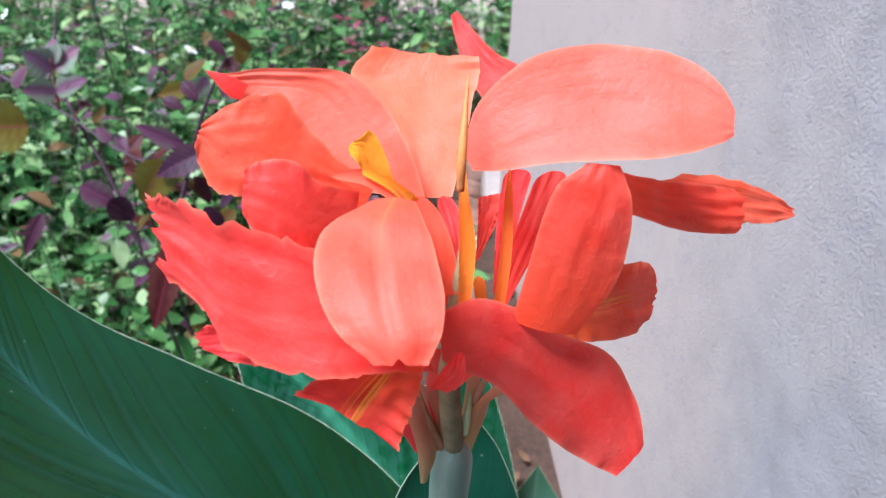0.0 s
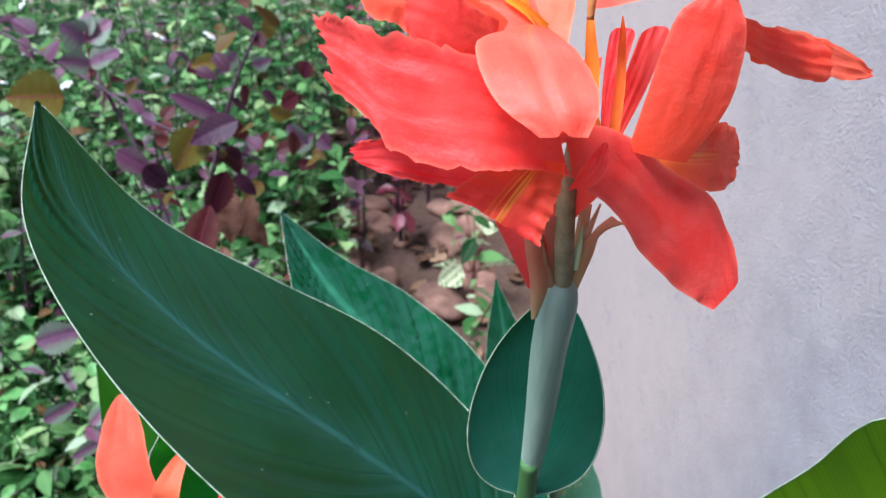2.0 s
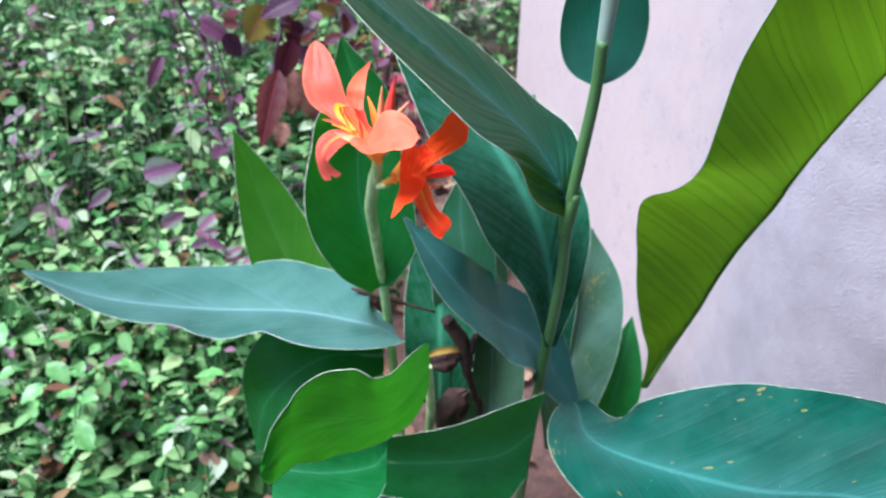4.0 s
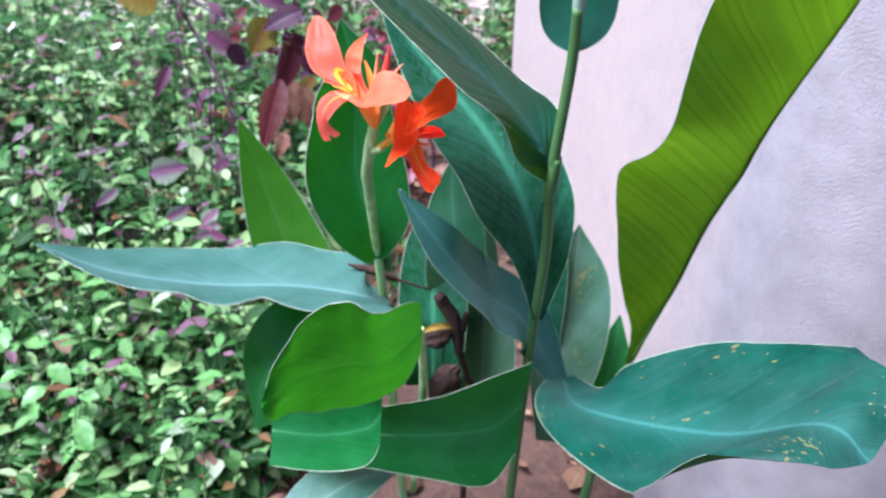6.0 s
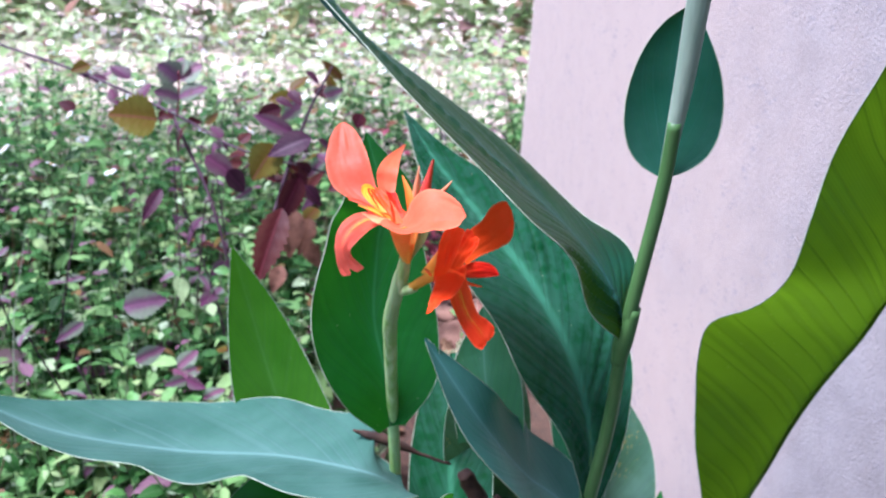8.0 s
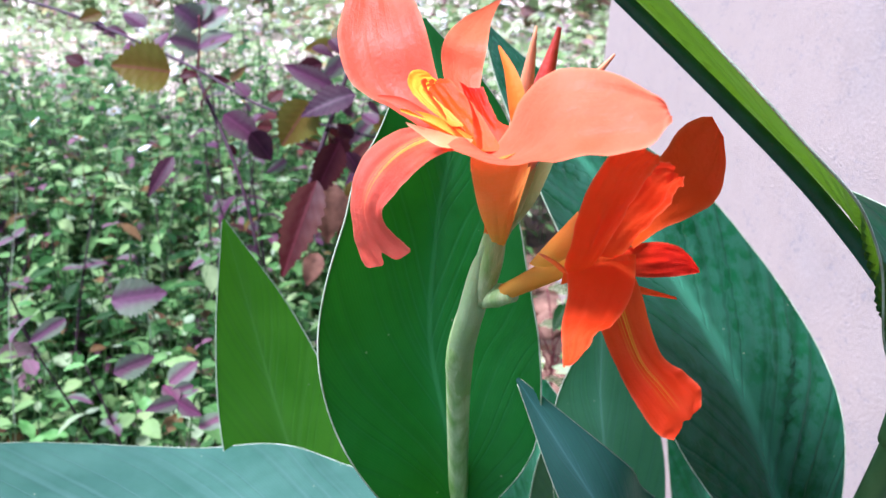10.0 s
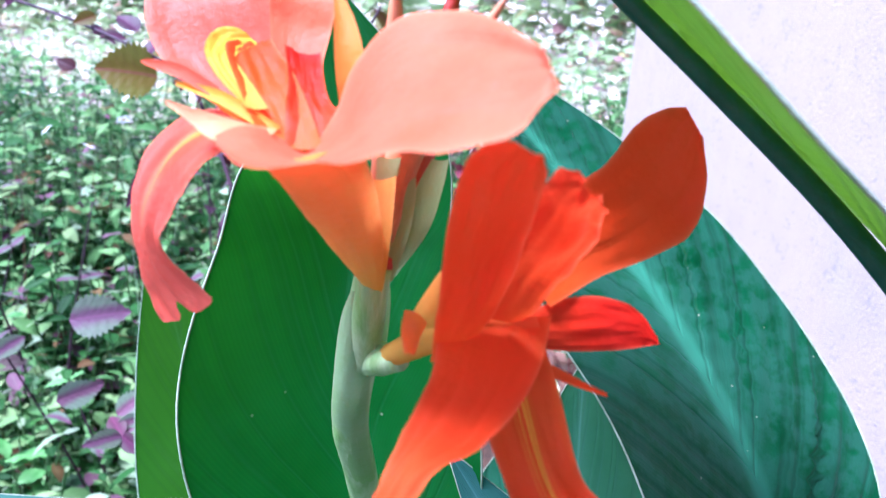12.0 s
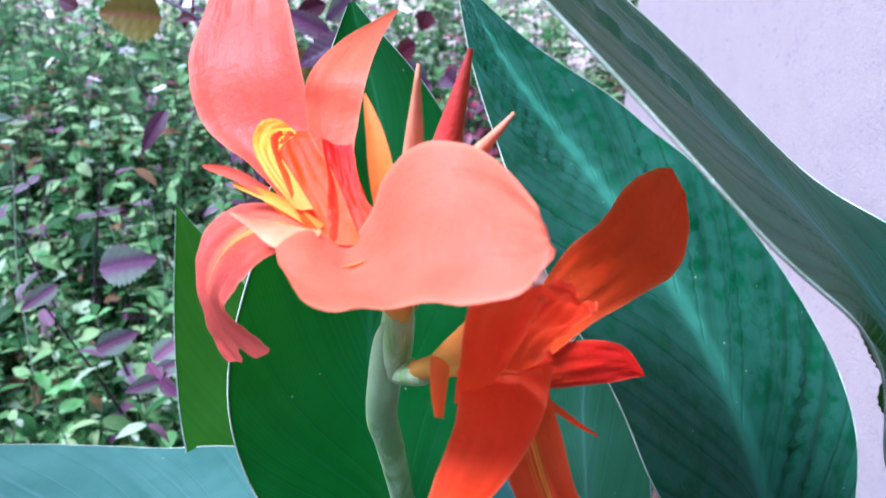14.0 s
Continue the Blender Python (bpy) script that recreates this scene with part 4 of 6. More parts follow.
canna_leaf(short, leaf_grey, [(-0.060, 0.345, 0.430), (-0.062, 0.335, 0.540), (-0.066, 0.330, 0.620), (-0.069, 0.325, 0.690)],
           [(0.2, -0.95, 0.2)], [0.015, 0.040, 0.036, 0.001], "pale upright leaf inside the clump", fold=0.15, pleat=0.0005, seed=15)
canna_leaf(shoot, leaf_grey, [(-0.0439, 0.2343, 0.399), (-0.0368, 0.2916, 0.447), (-0.0342, 0.3374, 0.494), (-0.0353, 0.3816, 0.5376)],
           [(0, 0, 1)], [0.027, 0.0363, 0.0328, 0.0052], "pale waxy leaf between the stems", rib=0.001, cup=0.2, pleat=0.0004, seed=21, across=[(1.0, -0.02, 0.01), (1.0, -0.02, 0.01), (1.0, -0.02, 0.01), (1.0, -0.02, 0.01)])
canna_leaf(shoot, leaf_sage, [(-0.0684, 0.2529, 0.6217), (-0.073, 0.2667, 0.6596), (-0.0759, 0.2809, 0.684), (-0.0758, 0.2946, 0.7065), (-0.0761, 0.3043, 0.7183)],
           [(0, 0, 1)], [0.0268, 0.0284, 0.0228, 0.0104, 0.0006], "broad pale blue-green leaf behind the blooms", rib=0.001, cup=0.2, pleat=0.0004, seed=22, across=[(1.0, 0.07, 0.04), (1.0, 0.07, 0.04), (1.0, 0.07, 0.04), (1.0, 0.07, 0.04), (1.0, 0.07, 0.04)])
canna_leaf(tall, leaf_deep, [(0.060, 0.400, 0.400), (0.050, 0.440, 0.520), (0.030, 0.478, 0.640), (0.014, 0.499, 0.721)],
           [(-0.15, -0.9, 0.4)], [0.014, 0.030, 0.022, 0.001], "dark leaf standing behind the sheath", fold=0.15, pleat=0.0005, seed=23)
canna_leaf(short, leaf_grey, [(-0.150, 0.280, 0.300), (-0.190, 0.210, 0.360), (-0.240, 0.170, 0.350), (-0.280, 0.150, 0.310)],
           [(-0.1, -0.2, 1.0)], [0.010, 0.034, 0.030, 0.002], "bluish leaf near the soil", fold=0.2, pleat=0.0005, seed=16)
canna_leaf(short, leaf_green, [(-0.120, 0.260, 0.250), (-0.130, 0.170, 0.300), (-0.150, 0.100, 0.290), (-0.170, 0.050, 0.250)],
           [(0.0, -0.3, 1.0)], [0.010, 0.036, 0.036, 0.003], "low green leaf near the soil", fold=0.15, pleat=0.0005, seed=17)


def withered_stalk():
    w = thing("withered_stalk", (-0.07, 0.29, 0.0), "dry brown canna stalk with spent seed heads", "dead stalk")
    def ragged(bm, amount, seed):
        for v in bm.verts:
            q = v.co * 150 + Vector((seed, 0, 0))
            v.co += amount * Vector((noise.noise(q), noise.noise(q + Vector((9, 0, 0))), noise.noise(q + Vector((0, 9, 0)))))
        return bm
    part("stalk", ragged(tube(curve_points([(-0.070, 0.280, -0.02), (-0.052, 0.250, 0.42), (-0.059, 0.240, 0.494), (-0.0668, 0.236, 0.5288), (-0.069, 0.236, 0.5534), (-0.0748, 0.236, 0.5743), (-0.0850, 0.236, 0.594), (-0.0893, 0.236, 0.6018)], 40), [0.004, 0.0038, 0.0038, 0.0042, 0.0075, 0.0078, 0.0070, 0.0062], 12), 0.0016, 1), dead_mat, w, "blackened stalk with a broken top")
    part("branch", ragged(tube(curve_points([(-0.069, 0.236, 0.552), (-0.0635, 0.234, 0.568), (-0.0614, 0.233, 0.5834)], 12), [0.0050, 0.0036, 0.0030], 10), 0.0012, 5), dead_mat, w)
    part("twig", ragged(tube(curve_points([(-0.1769, 0.232, 0.6408), (-0.160, 0.234, 0.6345), (-0.1445, 0.236, 0.6277), (-0.1251, 0.238, 0.6174), (-0.1005, 0.238, 0.6082)], 30), [0.0010, 0.0042, 0.0040, 0.0014, 0.0012], 8), 0.0007, 9), dead_mat, w, "dry brown twig with a flattened end")
    part("twig", tube(curve_points([(-0.082, 0.230, 0.552), (-0.0845, 0.229, 0.530), (-0.083, 0.230, 0.505), (-0.086, 0.231, 0.485)], 16), [0.0014, 0.0009, 0.0007, 0.0004], 6), dead_mat, w, "thread of dried leaf")
    b = Blade([(-0.070, 0.234, 0.556), (-0.0805, 0.226, 0.560), (-0.0944, 0.224, 0.557), (-0.107, 0.228, 0.550)], [(0, -0.9, 0.4), (0.1, -0.6, 0.8)], [0.005, 0.0105, 0.0115, 0.005], tip=0.2, cup=-0.7, ruffle=0.22, waves=2.5, wrinkle=3.0, seed=31)
    part("seed_head", b.mesh("seed_head", dead_mat, 12, 26), dead_mat, w, "shrivelled dark seed pod")
    b = Blade([(-0.108, 0.229, 0.560), (-0.096, 0.225, 0.5700), (-0.0821, 0.228, 0.5700), (-0.073, 0.232, 0.5640)], [(0, -0.8, 0.6)], [0.0016, 0.0034, 0.0030, 0.001], cup=0.5, ruffle=0.25, waves=2, seed=33)
    part("dry_leaf", b.mesh("dry_leaf", dry_yellow, 8, 18), dry_yellow, w, "yellowed curled rim of a withered leaf")
    b = Blade([(-0.092, 0.205, 0.470), (-0.086, 0.203, 0.500), (-0.078, 0.206, 0.520), (-0.068, 0.212, 0.530)], [(0, -0.9, 0.4)], [0.006, 0.016, 0.014, 0.003], cup=-0.6, ruffle=0.3, waves=2, wrinkle=3.0, seed=35)
    part("seed_head", b.mesh("seed_head", dead_mat, 12, 24), dead_mat, w, "shrivelled dark seed pod")


withered_stalk()


# ---- the flower heads ----
def petals(flower, rows):
    for k, (name, mat, spine, across, half, kw) in enumerate(rows):
        b = Blade(spine, None, half, across=across, seed=20 + k, **kw)
        part(name, b.mesh(name, mat, 22, 44), mat, flower)


def spindle(parent, name, mat, points, radii, label=""):
    return part(name, tube(curve_points(points, 14), radii, 10), mat, parent, label)


head = part("flower_head", tube(curve_points([(0.004, 0.131, 0.985), (0.002, 0.130, 1.005), (0.001, 0.133, 1.025), (0.003, 0.137, 1.045), (0.004, 0.142, 1.055)], 24), [0.0025, 0.0030, 0.0028, 0.0022, 0.0010], 12), ovary_mat, tall, "full coral-red canna flower head, petals overlapping")
petals(head, [
    ("petal", coral, [(0.0042, 0.1513, 1.0718), (0.0105, 0.1518, 1.0785), (0.0205, 0.1531, 1.0839), (0.0327, 0.1527, 1.0866), (0.0432, 0.1501, 1.088), (0.0522, 0.148, 1.0883), (0.0586, 0.1453, 1.0878), (0.0619, 0.1439, 1.0867)], [(0.51, -0.48, -0.71), (0.38, -0.72, -0.58), (0.27, -0.74, -0.62), (0.16, -0.78, -0.6), (0.03, -0.8, -0.6), (-0.07, -0.78, -0.62), (-0.12, -0.72, -0.68), (-0.02, -0.57, -0.82)], [0.0025, 0.0095, 0.0133, 0.0148, 0.0143, 0.0119, 0.0071, 0.0029], dict(cup=0.1, wrinkle=0.5, uv=0.012)),
    ("petal", coral_flame, [(-0.013, 0.1383, 1.0689), (-0.0149, 0.1249, 1.0707), (-0.014, 0.1123, 1.0699), (-0.0123, 0.104, 1.0666), (-0.0101, 0.0977, 1.0627), (-0.0083, 0.0947, 1.0584)], [(-1.0, -0.01, 0.0), (-1.0, 0.02, 0.05), (-1.0, 0.03, 0.05), (-1.0, -0.02, -0.02), (-1.0, -0.04, -0.04), (-1.0, -0.02, -0.02)], [0.0052, 0.011, 0.0127, 0.0119, 0.0092, 0.0051], dict(cup=-0.2, notch=0.05, wrinkle=0.5, crease=0.1, uv=0.014)),
    ("petal", rose, [(-0.0043, 0.1165, 1.0441), (-0.0197, 0.1133, 1.0538), (-0.032, 0.1137, 1.0563), (-0.0467, 0.1182, 1.0578), (-0.0567, 0.1237, 1.0624), (-0.0641, 0.1267, 1.0651)], [(-0.22, 0.55, 0.8), (-0.27, 0.54, 0.79), (-0.33, 0.53, 0.78), (-0.23, 0.55, 0.8), (-0.23, 0.55, 0.8), (-0.19, 0.55, 0.81)], [0.0064, 0.0121, 0.0158, 0.0151, 0.0118, 0.0084], dict(cup=0.08, jag=0.11, ruffle=0.06, waves=3, wrinkle=1.1, uv=0.012, frill=0.16)),
    ("petal", rose, [(-0.0164, 0.1214, 1.0338), (-0.0328, 0.1207, 1.0365), (-0.0461, 0.1201, 1.0394), (-0.0565, 0.1192, 1.0399)], [(-0.73, 0.38, 0.57), (-0.52, 0.48, 0.71), (-0.38, 0.52, 0.76), (-0.71, 0.39, 0.58)], [0.0047, 0.0053, 0.0054, 0.0042], dict(tip=0.15, cup=0.1, jag=0.06, ruffle=0.06, wrinkle=0.8, uv=0.012, frill=0.2)),
    ("petal", rose_flame, [(-0.0104, 0.1117, 1.0443), (-0.0142, 0.1091, 1.0406), (-0.018, 0.1079, 1.0353), (-0.0211, 0.1068, 1.0302)], [(-1.0, 0.05, 0.08), (-0.97, 0.13, 0.21), (-0.91, 0.22, 0.34), (-0.88, 0.26, 0.39)], [0.006, 0.009, 0.0111, 0.0129], dict(cup=0.1, jag=0.05, ruffle=0.05, wrinkle=0.8, frill=0.08)),
    ("petal", rose, [(-0.0014, 0.1233, 1.0398), (0.0069, 0.1268, 1.0377), (0.017, 0.1294, 1.0309), (0.0282, 0.1311, 1.0191), (0.0395, 0.1322, 1.0099), (0.0477, 0.1309, 1.0008), (0.0521, 0.1277, 0.9926)], [(0.19, -0.56, -0.81), (-0.12, -0.56, -0.82), (-0.25, -0.55, -0.8), (-0.33, -0.54, -0.78), (-0.37, -0.53, -0.76), (-0.43, -0.51, -0.74), (-0.65, -0.43, -0.62)], [0.0053, 0.009, 0.0102, 0.0124, 0.0143, 0.0114, 0.0058], dict(cup=-0.16, ruffle=0.03, wrinkle=0.5, uv=0.008)),
    ("petal", rose, [(0.0241, 0.1316, 1.0357), (0.0294, 0.1329, 1.0516), (0.0315, 0.1348, 1.0633), (0.0329, 0.1374, 1.0722), (0.0344, 0.1409, 1.0774)], [(0.98, -0.1, -0.16), (0.97, -0.13, -0.2), (0.97, -0.12, -0.19), (0.98, -0.11, -0.17), (1.0, -0.03, -0.06)], [0.0082, 0.0105, 0.0103, 0.0084, 0.0038], dict(cup=-0.22, wrinkle=0.5)),
    ("petal", rose, [(0.0395, 0.1456, 1.0683), (0.0544, 0.1527, 1.0607), (0.0684, 0.1591, 1.0557), (0.0792, 0.1632, 1.0527)], [(0.23, -0.55, -0.8), (0.26, -0.55, -0.8), (0.09, -0.56, -0.82), (0.03, -0.57, -0.82)], [0.0049, 0.0062, 0.0064, 0.0059], dict(tip=0.08, cup=-0.1, crease=0.12, ruffle=0.03, wrinkle=0.6, uv=0.014)),
    ("petal", rose, [(0.0506, 0.1565, 1.0593), (0.0668, 0.1649, 1.0553), (0.0819, 0.1707, 1.0512), (0.0933, 0.1743, 1.0475), (0.1001, 0.1763, 1.045)], [(0.19, -0.55, -0.81), (0.14, -0.56, -0.82), (0.16, -0.56, -0.81), (0.13, -0.56, -0.82), (0.24, -0.55, -0.8)], [0.0044, 0.0067, 0.006, 0.0039, 0.0008], dict(cup=0.05, jag=0.04, ruffle=0.05, wrinkle=0.8, uv=0.014, frill=0.12)),
    ("petal", rose_flame, [(0.0282, 0.1478, 1.0292), (0.0425, 0.1566, 1.0241), (0.0561, 0.1678, 1.019), (0.0661, 0.177, 1.0148)], [(0.31, -0.54, -0.78), (-0.05, -0.57, -0.82), (-0.05, -0.57, -0.82), (-0.08, -0.57, -0.82)], [0.008, 0.01, 0.011, 0.0061], dict(tip=0.1, cup=0.1, jag=0.06, ruffle=0.05, wrinkle=0.8)),
    ("petal", rose, [(-0.0193, 0.144, 1.0649), (-0.0283, 0.1429, 1.0706), (-0.036, 0.1416, 1.074), (-0.0424, 0.1424, 1.0789), (-0.0492, 0.1417, 1.0796), (-0.0537, 0.1425, 1.0808), (-0.0565, 0.1428, 1.0814)], [(0.46, 0.51, 0.73), (0.52, 0.49, 0.7), (0.33, 0.54, 0.78), (0.33, 0.54, 0.78), (0.32, 0.54, 0.78), (0.35, 0.53, 0.77), (0.32, 0.54, 0.78)], [0.0035, 0.0051, 0.01, 0.0126, 0.0112, 0.0072, 0.0029], dict(cup=-0.08, jag=0.03, ruffle=0.03, wrinkle=0.8, uv=0.012, frill=0.1)),
    ("petal", rose, [(-0.0218, 0.134, 1.0628), (-0.028, 0.1285, 1.0673), (-0.0342, 0.1274, 1.0727), (-0.0409, 0.1275, 1.0748), (-0.0437, 0.128, 1.0756)], [(0.2, 0.56, 0.81), (0.08, 0.57, 0.82), (0.1, 0.56, 0.82), (0.08, 0.56, 0.82), (0.05, 0.57, 0.82)], [0.0086, 0.009, 0.0095, 0.0074, 0.0045], dict(cup=-0.12, ruffle=0.04, wrinkle=0.5, uv=0.01)),
    ("petal", coral, [(-0.0084, 0.1521, 1.0606), (-0.0176, 0.157, 1.0662), (-0.0255, 0.1631, 1.0734), (-0.0353, 0.1695, 1.0811), (-0.0488, 0.1703, 1.0824), (-0.0568, 0.1693, 1.0828), (-0.0622, 0.1698, 1.0855)], [(0.97, 0.15, 0.2), (0.78, 0.36, 0.51), (0.81, 0.34, 0.48), (0.85, 0.3, 0.43), (0.8, 0.35, 0.5), (0.24, 0.55, 0.8), (-0.42, 0.51, 0.75)], [0.0022, 0.0086, 0.0107, 0.0093, 0.0067, 0.0027, 0.0005], dict(cup=0.1, ruffle=0.03, wrinkle=0.5, uv=0.022)),
    ("petal", rose, [(-0.0523, 0.1666, 1.0816), (-0.057, 0.1669, 1.0838), (-0.0616, 0.1684, 1.086)], [(0.45, 0.51, 0.73), (0.13, 0.56, 0.82), (-0.42, 0.51, 0.75)], [0.0023, 0.0022, 0.0005], dict(cup=-0.1)),
    ("petal", coral, [(-0.0047, 0.1592, 1.0568), (-0.0058, 0.1709, 1.0632), (-0.0079, 0.1841, 1.0701), (-0.0109, 0.1959, 1.075), (-0.0084, 0.2021, 1.0804)], [(1.0, 0.02, 0.02), (0.99, 0.07, 0.09), (0.99, 0.07, 0.09), (1.0, 0.02, 0.02), (1.0, -0.02, -0.05)], [0.0053, 0.0092, 0.0136, 0.0186, 0.0156], dict(cup=0.12, ruffle=0.05, jag=0.02, wrinkle=0.5, uv=0.022)),
    ("petal", rose, [(0.0151, 0.213, 1.0677), (0.0086, 0.2193, 1.0717), (0.0029, 0.2275, 1.0784), (-0.0004, 0.2333, 1.0834)], [(0.7, 0.41, 0.59), (0.7, 0.41, 0.59), (0.6, 0.46, 0.65), (0.76, 0.37, 0.53)], [0.0077, 0.0056, 0.0035, 0.0012], dict(cup=0.2, wrinkle=0.4, uv=0.014)),
    ("petal", rose, [(0.0005, 0.1346, 1.0439), (-0.003, 0.1426, 1.0538), (-0.0073, 0.1498, 1.0626)], [(0.99, 0.09, 0.12), (1.0, 0.02, 0.02), (1.0, -0.04, -0.08)], [0.0028, 0.0038, 0.003], dict(tip=0.2, cup=0.25, wrinkle=0.4, uv=0.004)),
    ("petal", rose, [(-0.0015, 0.1361, 1.0373), (0.0024, 0.1485, 1.0482), (-0.0016, 0.1595, 1.0572)], [(0.93, 0.22, 0.31), (1.0, 0.02, 0.02), (0.98, 0.11, 0.15)], [0.003, 0.0029, 0.0023], dict(tip=0.1, cup=0.2, wrinkle=0.4, uv=0.004)),
    ("petal", rose, [(0.014, 0.1478, 1.0294), (0.0208, 0.158, 1.0442), (0.0279, 0.1692, 1.0604)], [(0.99, 0.09, 0.12), (1.0, 0.02, 0.02), (0.99, 0.07, 0.09)], [0.0019, 0.0038, 0.0046], dict(tip=0.1, cup=0.25, wrinkle=0.4, uv=0.004)),
    ("petal", rose, [(0.014, 0.1535, 1.0306), (0.0159, 0.1639, 1.0457), (0.0189, 0.1728, 1.0587)], [(0.96, 0.17, 0.24), (1.0, 0.02, 0.02), (1.0, 0.02, 0.02)], [0.0015, 0.0029, 0.0041], dict(tip=0.1, cup=0.25, wrinkle=0.4, uv=0.006)),
    ("petal", rose, [(0.0087, 0.1674, 1.0315), (0.011, 0.1735, 1.0404), (0.0117, 0.179, 1.0466)], [(0.6, 0.46, 0.65), (1.0, 0.02, 0.02), (0.98, 0.13, 0.17)], [0.0011, 0.0027, 0.0035], dict(cup=0.2, ruffle=0.1, wrinkle=0.8, uv=0.014)),
    ("sepal", orange, [(0.0041, 0.1327, 1.0394), (0.0045, 0.1387, 1.0551), (0.0033, 0.1432, 1.067), (0.0028, 0.1485, 1.0765)], [(0.96, 0.16, 0.22), (1.0, 0.02, 0.02), (0.99, -0.07, -0.12), (0.73, -0.38, -0.57)], [0.0014, 0.002, 0.0012, 0.0003], dict(cup=0.35, uv=0.01)),
    ("sepal", orange, [(0.0131, 0.1404, 1.0328), (0.0147, 0.148, 1.0473), (0.015, 0.1552, 1.0596), (0.015, 0.1594, 1.0657)], [(1.0, 0.02, 0.02), (1.0, 0.02, 0.02), (0.99, -0.05, -0.09), (1.0, 0.02, 0.02)], [0.0015, 0.0015, 0.0011, 0.0002], dict(cup=0.35, uv=0.01)),
    ("sepal", orange, [(0.0089, 0.1424, 1.0358), (0.0082, 0.1445, 1.0406), (0.0079, 0.1455, 1.042)], [(1.0, 0.02, 0.02), (1.0, 0.02, 0.02), (1.0, 0.02, 0.02)], [0.0015, 0.0015, 0.0002], dict(cup=0.3, uv=0.002)),
    ("petal", rose, [(-0.0017, 0.108, 1.0388), (0.0014, 0.1056, 1.0459), (0.0031, 0.1053, 1.0524)], [(1.0, 0.02, 0.02), (0.95, -0.17, -0.26), (0.98, -0.1, -0.15)], [0.0021, 0.0026, 0.0011], dict(tip=0.2, cup=0.4, wrinkle=0.3, uv=0.01)),
    ("petal", rose, [(-0.0176, 0.1351, 1.0202), (-0.0112, 0.1322, 1.007), (-0.0053, 0.1298, 0.9929)], [(-1.0, 0.03, 0.05), (-0.9, -0.25, -0.35), (-0.94, -0.2, -0.28)], [0.0045, 0.0038, 0.0025], dict(cup=0.2, uv=0.01)),
    ("petal", rose, [(0.0034, 0.1319, 1.0275), (-0.0014, 0.1317, 1.0133), (0.0, 0.1317, 0.9991)], [(-0.96, 0.15, 0.23), (-0.98, 0.1, 0.16), (-1.0, -0.02, -0.02)], [0.0071, 0.0035, 0.0023], dict(cup=0.2, uv=0.01)),
    ("sepal", bract_rose, [(-0.005, 0.1257, 0.9833), (-0.0045, 0.1268, 0.9938), (-0.0069, 0.1274, 1.0053), (-0.0088, 0.1273, 1.0176)], [(0.91, 0.24, 0.33), (1.0, -0.03, -0.06), (0.99, -0.06, -0.1), (0.91, 0.24, 0.33)], [0.001, 0.0026, 0.0026, 0.0019], dict(cup=-0.45)),
    ("sepal", bract_rose, [(0.0004, 0.1297, 0.9874), (-0.001, 0.1311, 0.9974), (-0.0019, 0.1313, 1.0073), (-0.0037, 0.1297, 1.0174)], [(1.0, 0.06, 0.08), (1.0, 0.02, 0.02), (1.0, 0.02, 0.02), (1.0, 0.02, 0.02)], [0.0022, 0.0034, 0.0038, 0.0034], dict(cup=-0.5)),
    ("sepal", bract_rose, [(0.0053, 0.1302, 0.9898), (0.0076, 0.1313, 1.0002), (0.0117, 0.1318, 1.0097), (0.017, 0.1312, 1.0157)], [(0.99, -0.06, -0.1), (1.0, 0.06, 0.08), (0.78, 0.36, 0.51), (0.91, -0.23, -0.34)], [0.0022, 0.0033, 0.0035, 0.0027], dict(cup=-0.45)),
    ("sepal", bract_rose, [(0.0059, 0.1333, 0.9978), (0.0073, 0.1346, 1.0085), (0.0077, 0.1355, 1.0186)], [(0.99, 0.08, 0.1), (1.0, 0.02, 0.02), (0.99, -0.05, -0.09)], [0.0016, 0.0018, 0.0017], dict(cup=-0.45)),
    ("staminode", yellow, [(-0.0084, 0.1413, 1.0661), (-0.0146, 0.1408, 1.0709), (-0.0194, 0.1427, 1.0789), (-0.0224, 0.1423, 1.0802)], [(0.88, 0.27, 0.38), (0.96, 0.16, 0.22), (0.43, 0.51, 0.74), (0.71, 0.4, 0.58)], [0.0015, 0.0021, 0.0039, 0.0016], dict(tip=0.15, cup=0.25, wrinkle=0.3)),
    ("staminode", yellow, [(-0.0089, 0.1398, 1.0675), (-0.0143, 0.1393, 1.0722), (-0.0197, 0.1388, 1.075)], [(0.64, 0.44, 0.63), (0.53, 0.48, 0.7), (-0.19, 0.55, 0.81)], [0.0015, 0.0012, 0.0008], dict(cup=0.3)),
    ("stamen", coral, [(-0.0091, 0.1387, 1.0659), (-0.0185, 0.1388, 1.0733), (-0.0261, 0.1362, 1.0749)], [(0.5, 0.49, 0.71), (0.22, 0.55, 0.8), (-0.47, 0.5, 0.73)], [0.001, 0.0018, 0.0007], dict(tip=0.2, cup=0.3, uv=0.02)),
])
spindle(head, "bud", pink_sepal, [(0.0024, 0.1400, 1.0700), (0.0025, 0.1426, 1.0785), (0.0035, 0.1553, 1.0916)], [0.0009, 0.0011, 0.0002], "slender pointed bud")
spindle(head, "bract", bract_mat, [(0.003, 0.131, 0.990), (0.007, 0.133, 1.004), (0.012, 0.137, 1.018)], [0.0014, 0.0015, 0.0003], "brownish bract")
spindle(head, "bract", bract_mat, [(0.001, 0.131, 0.990), (-0.004, 0.130, 1.003), (-0.007, 0.129, 1.018)], [0.0014, 0.0015, 0.0003], "brownish bract")
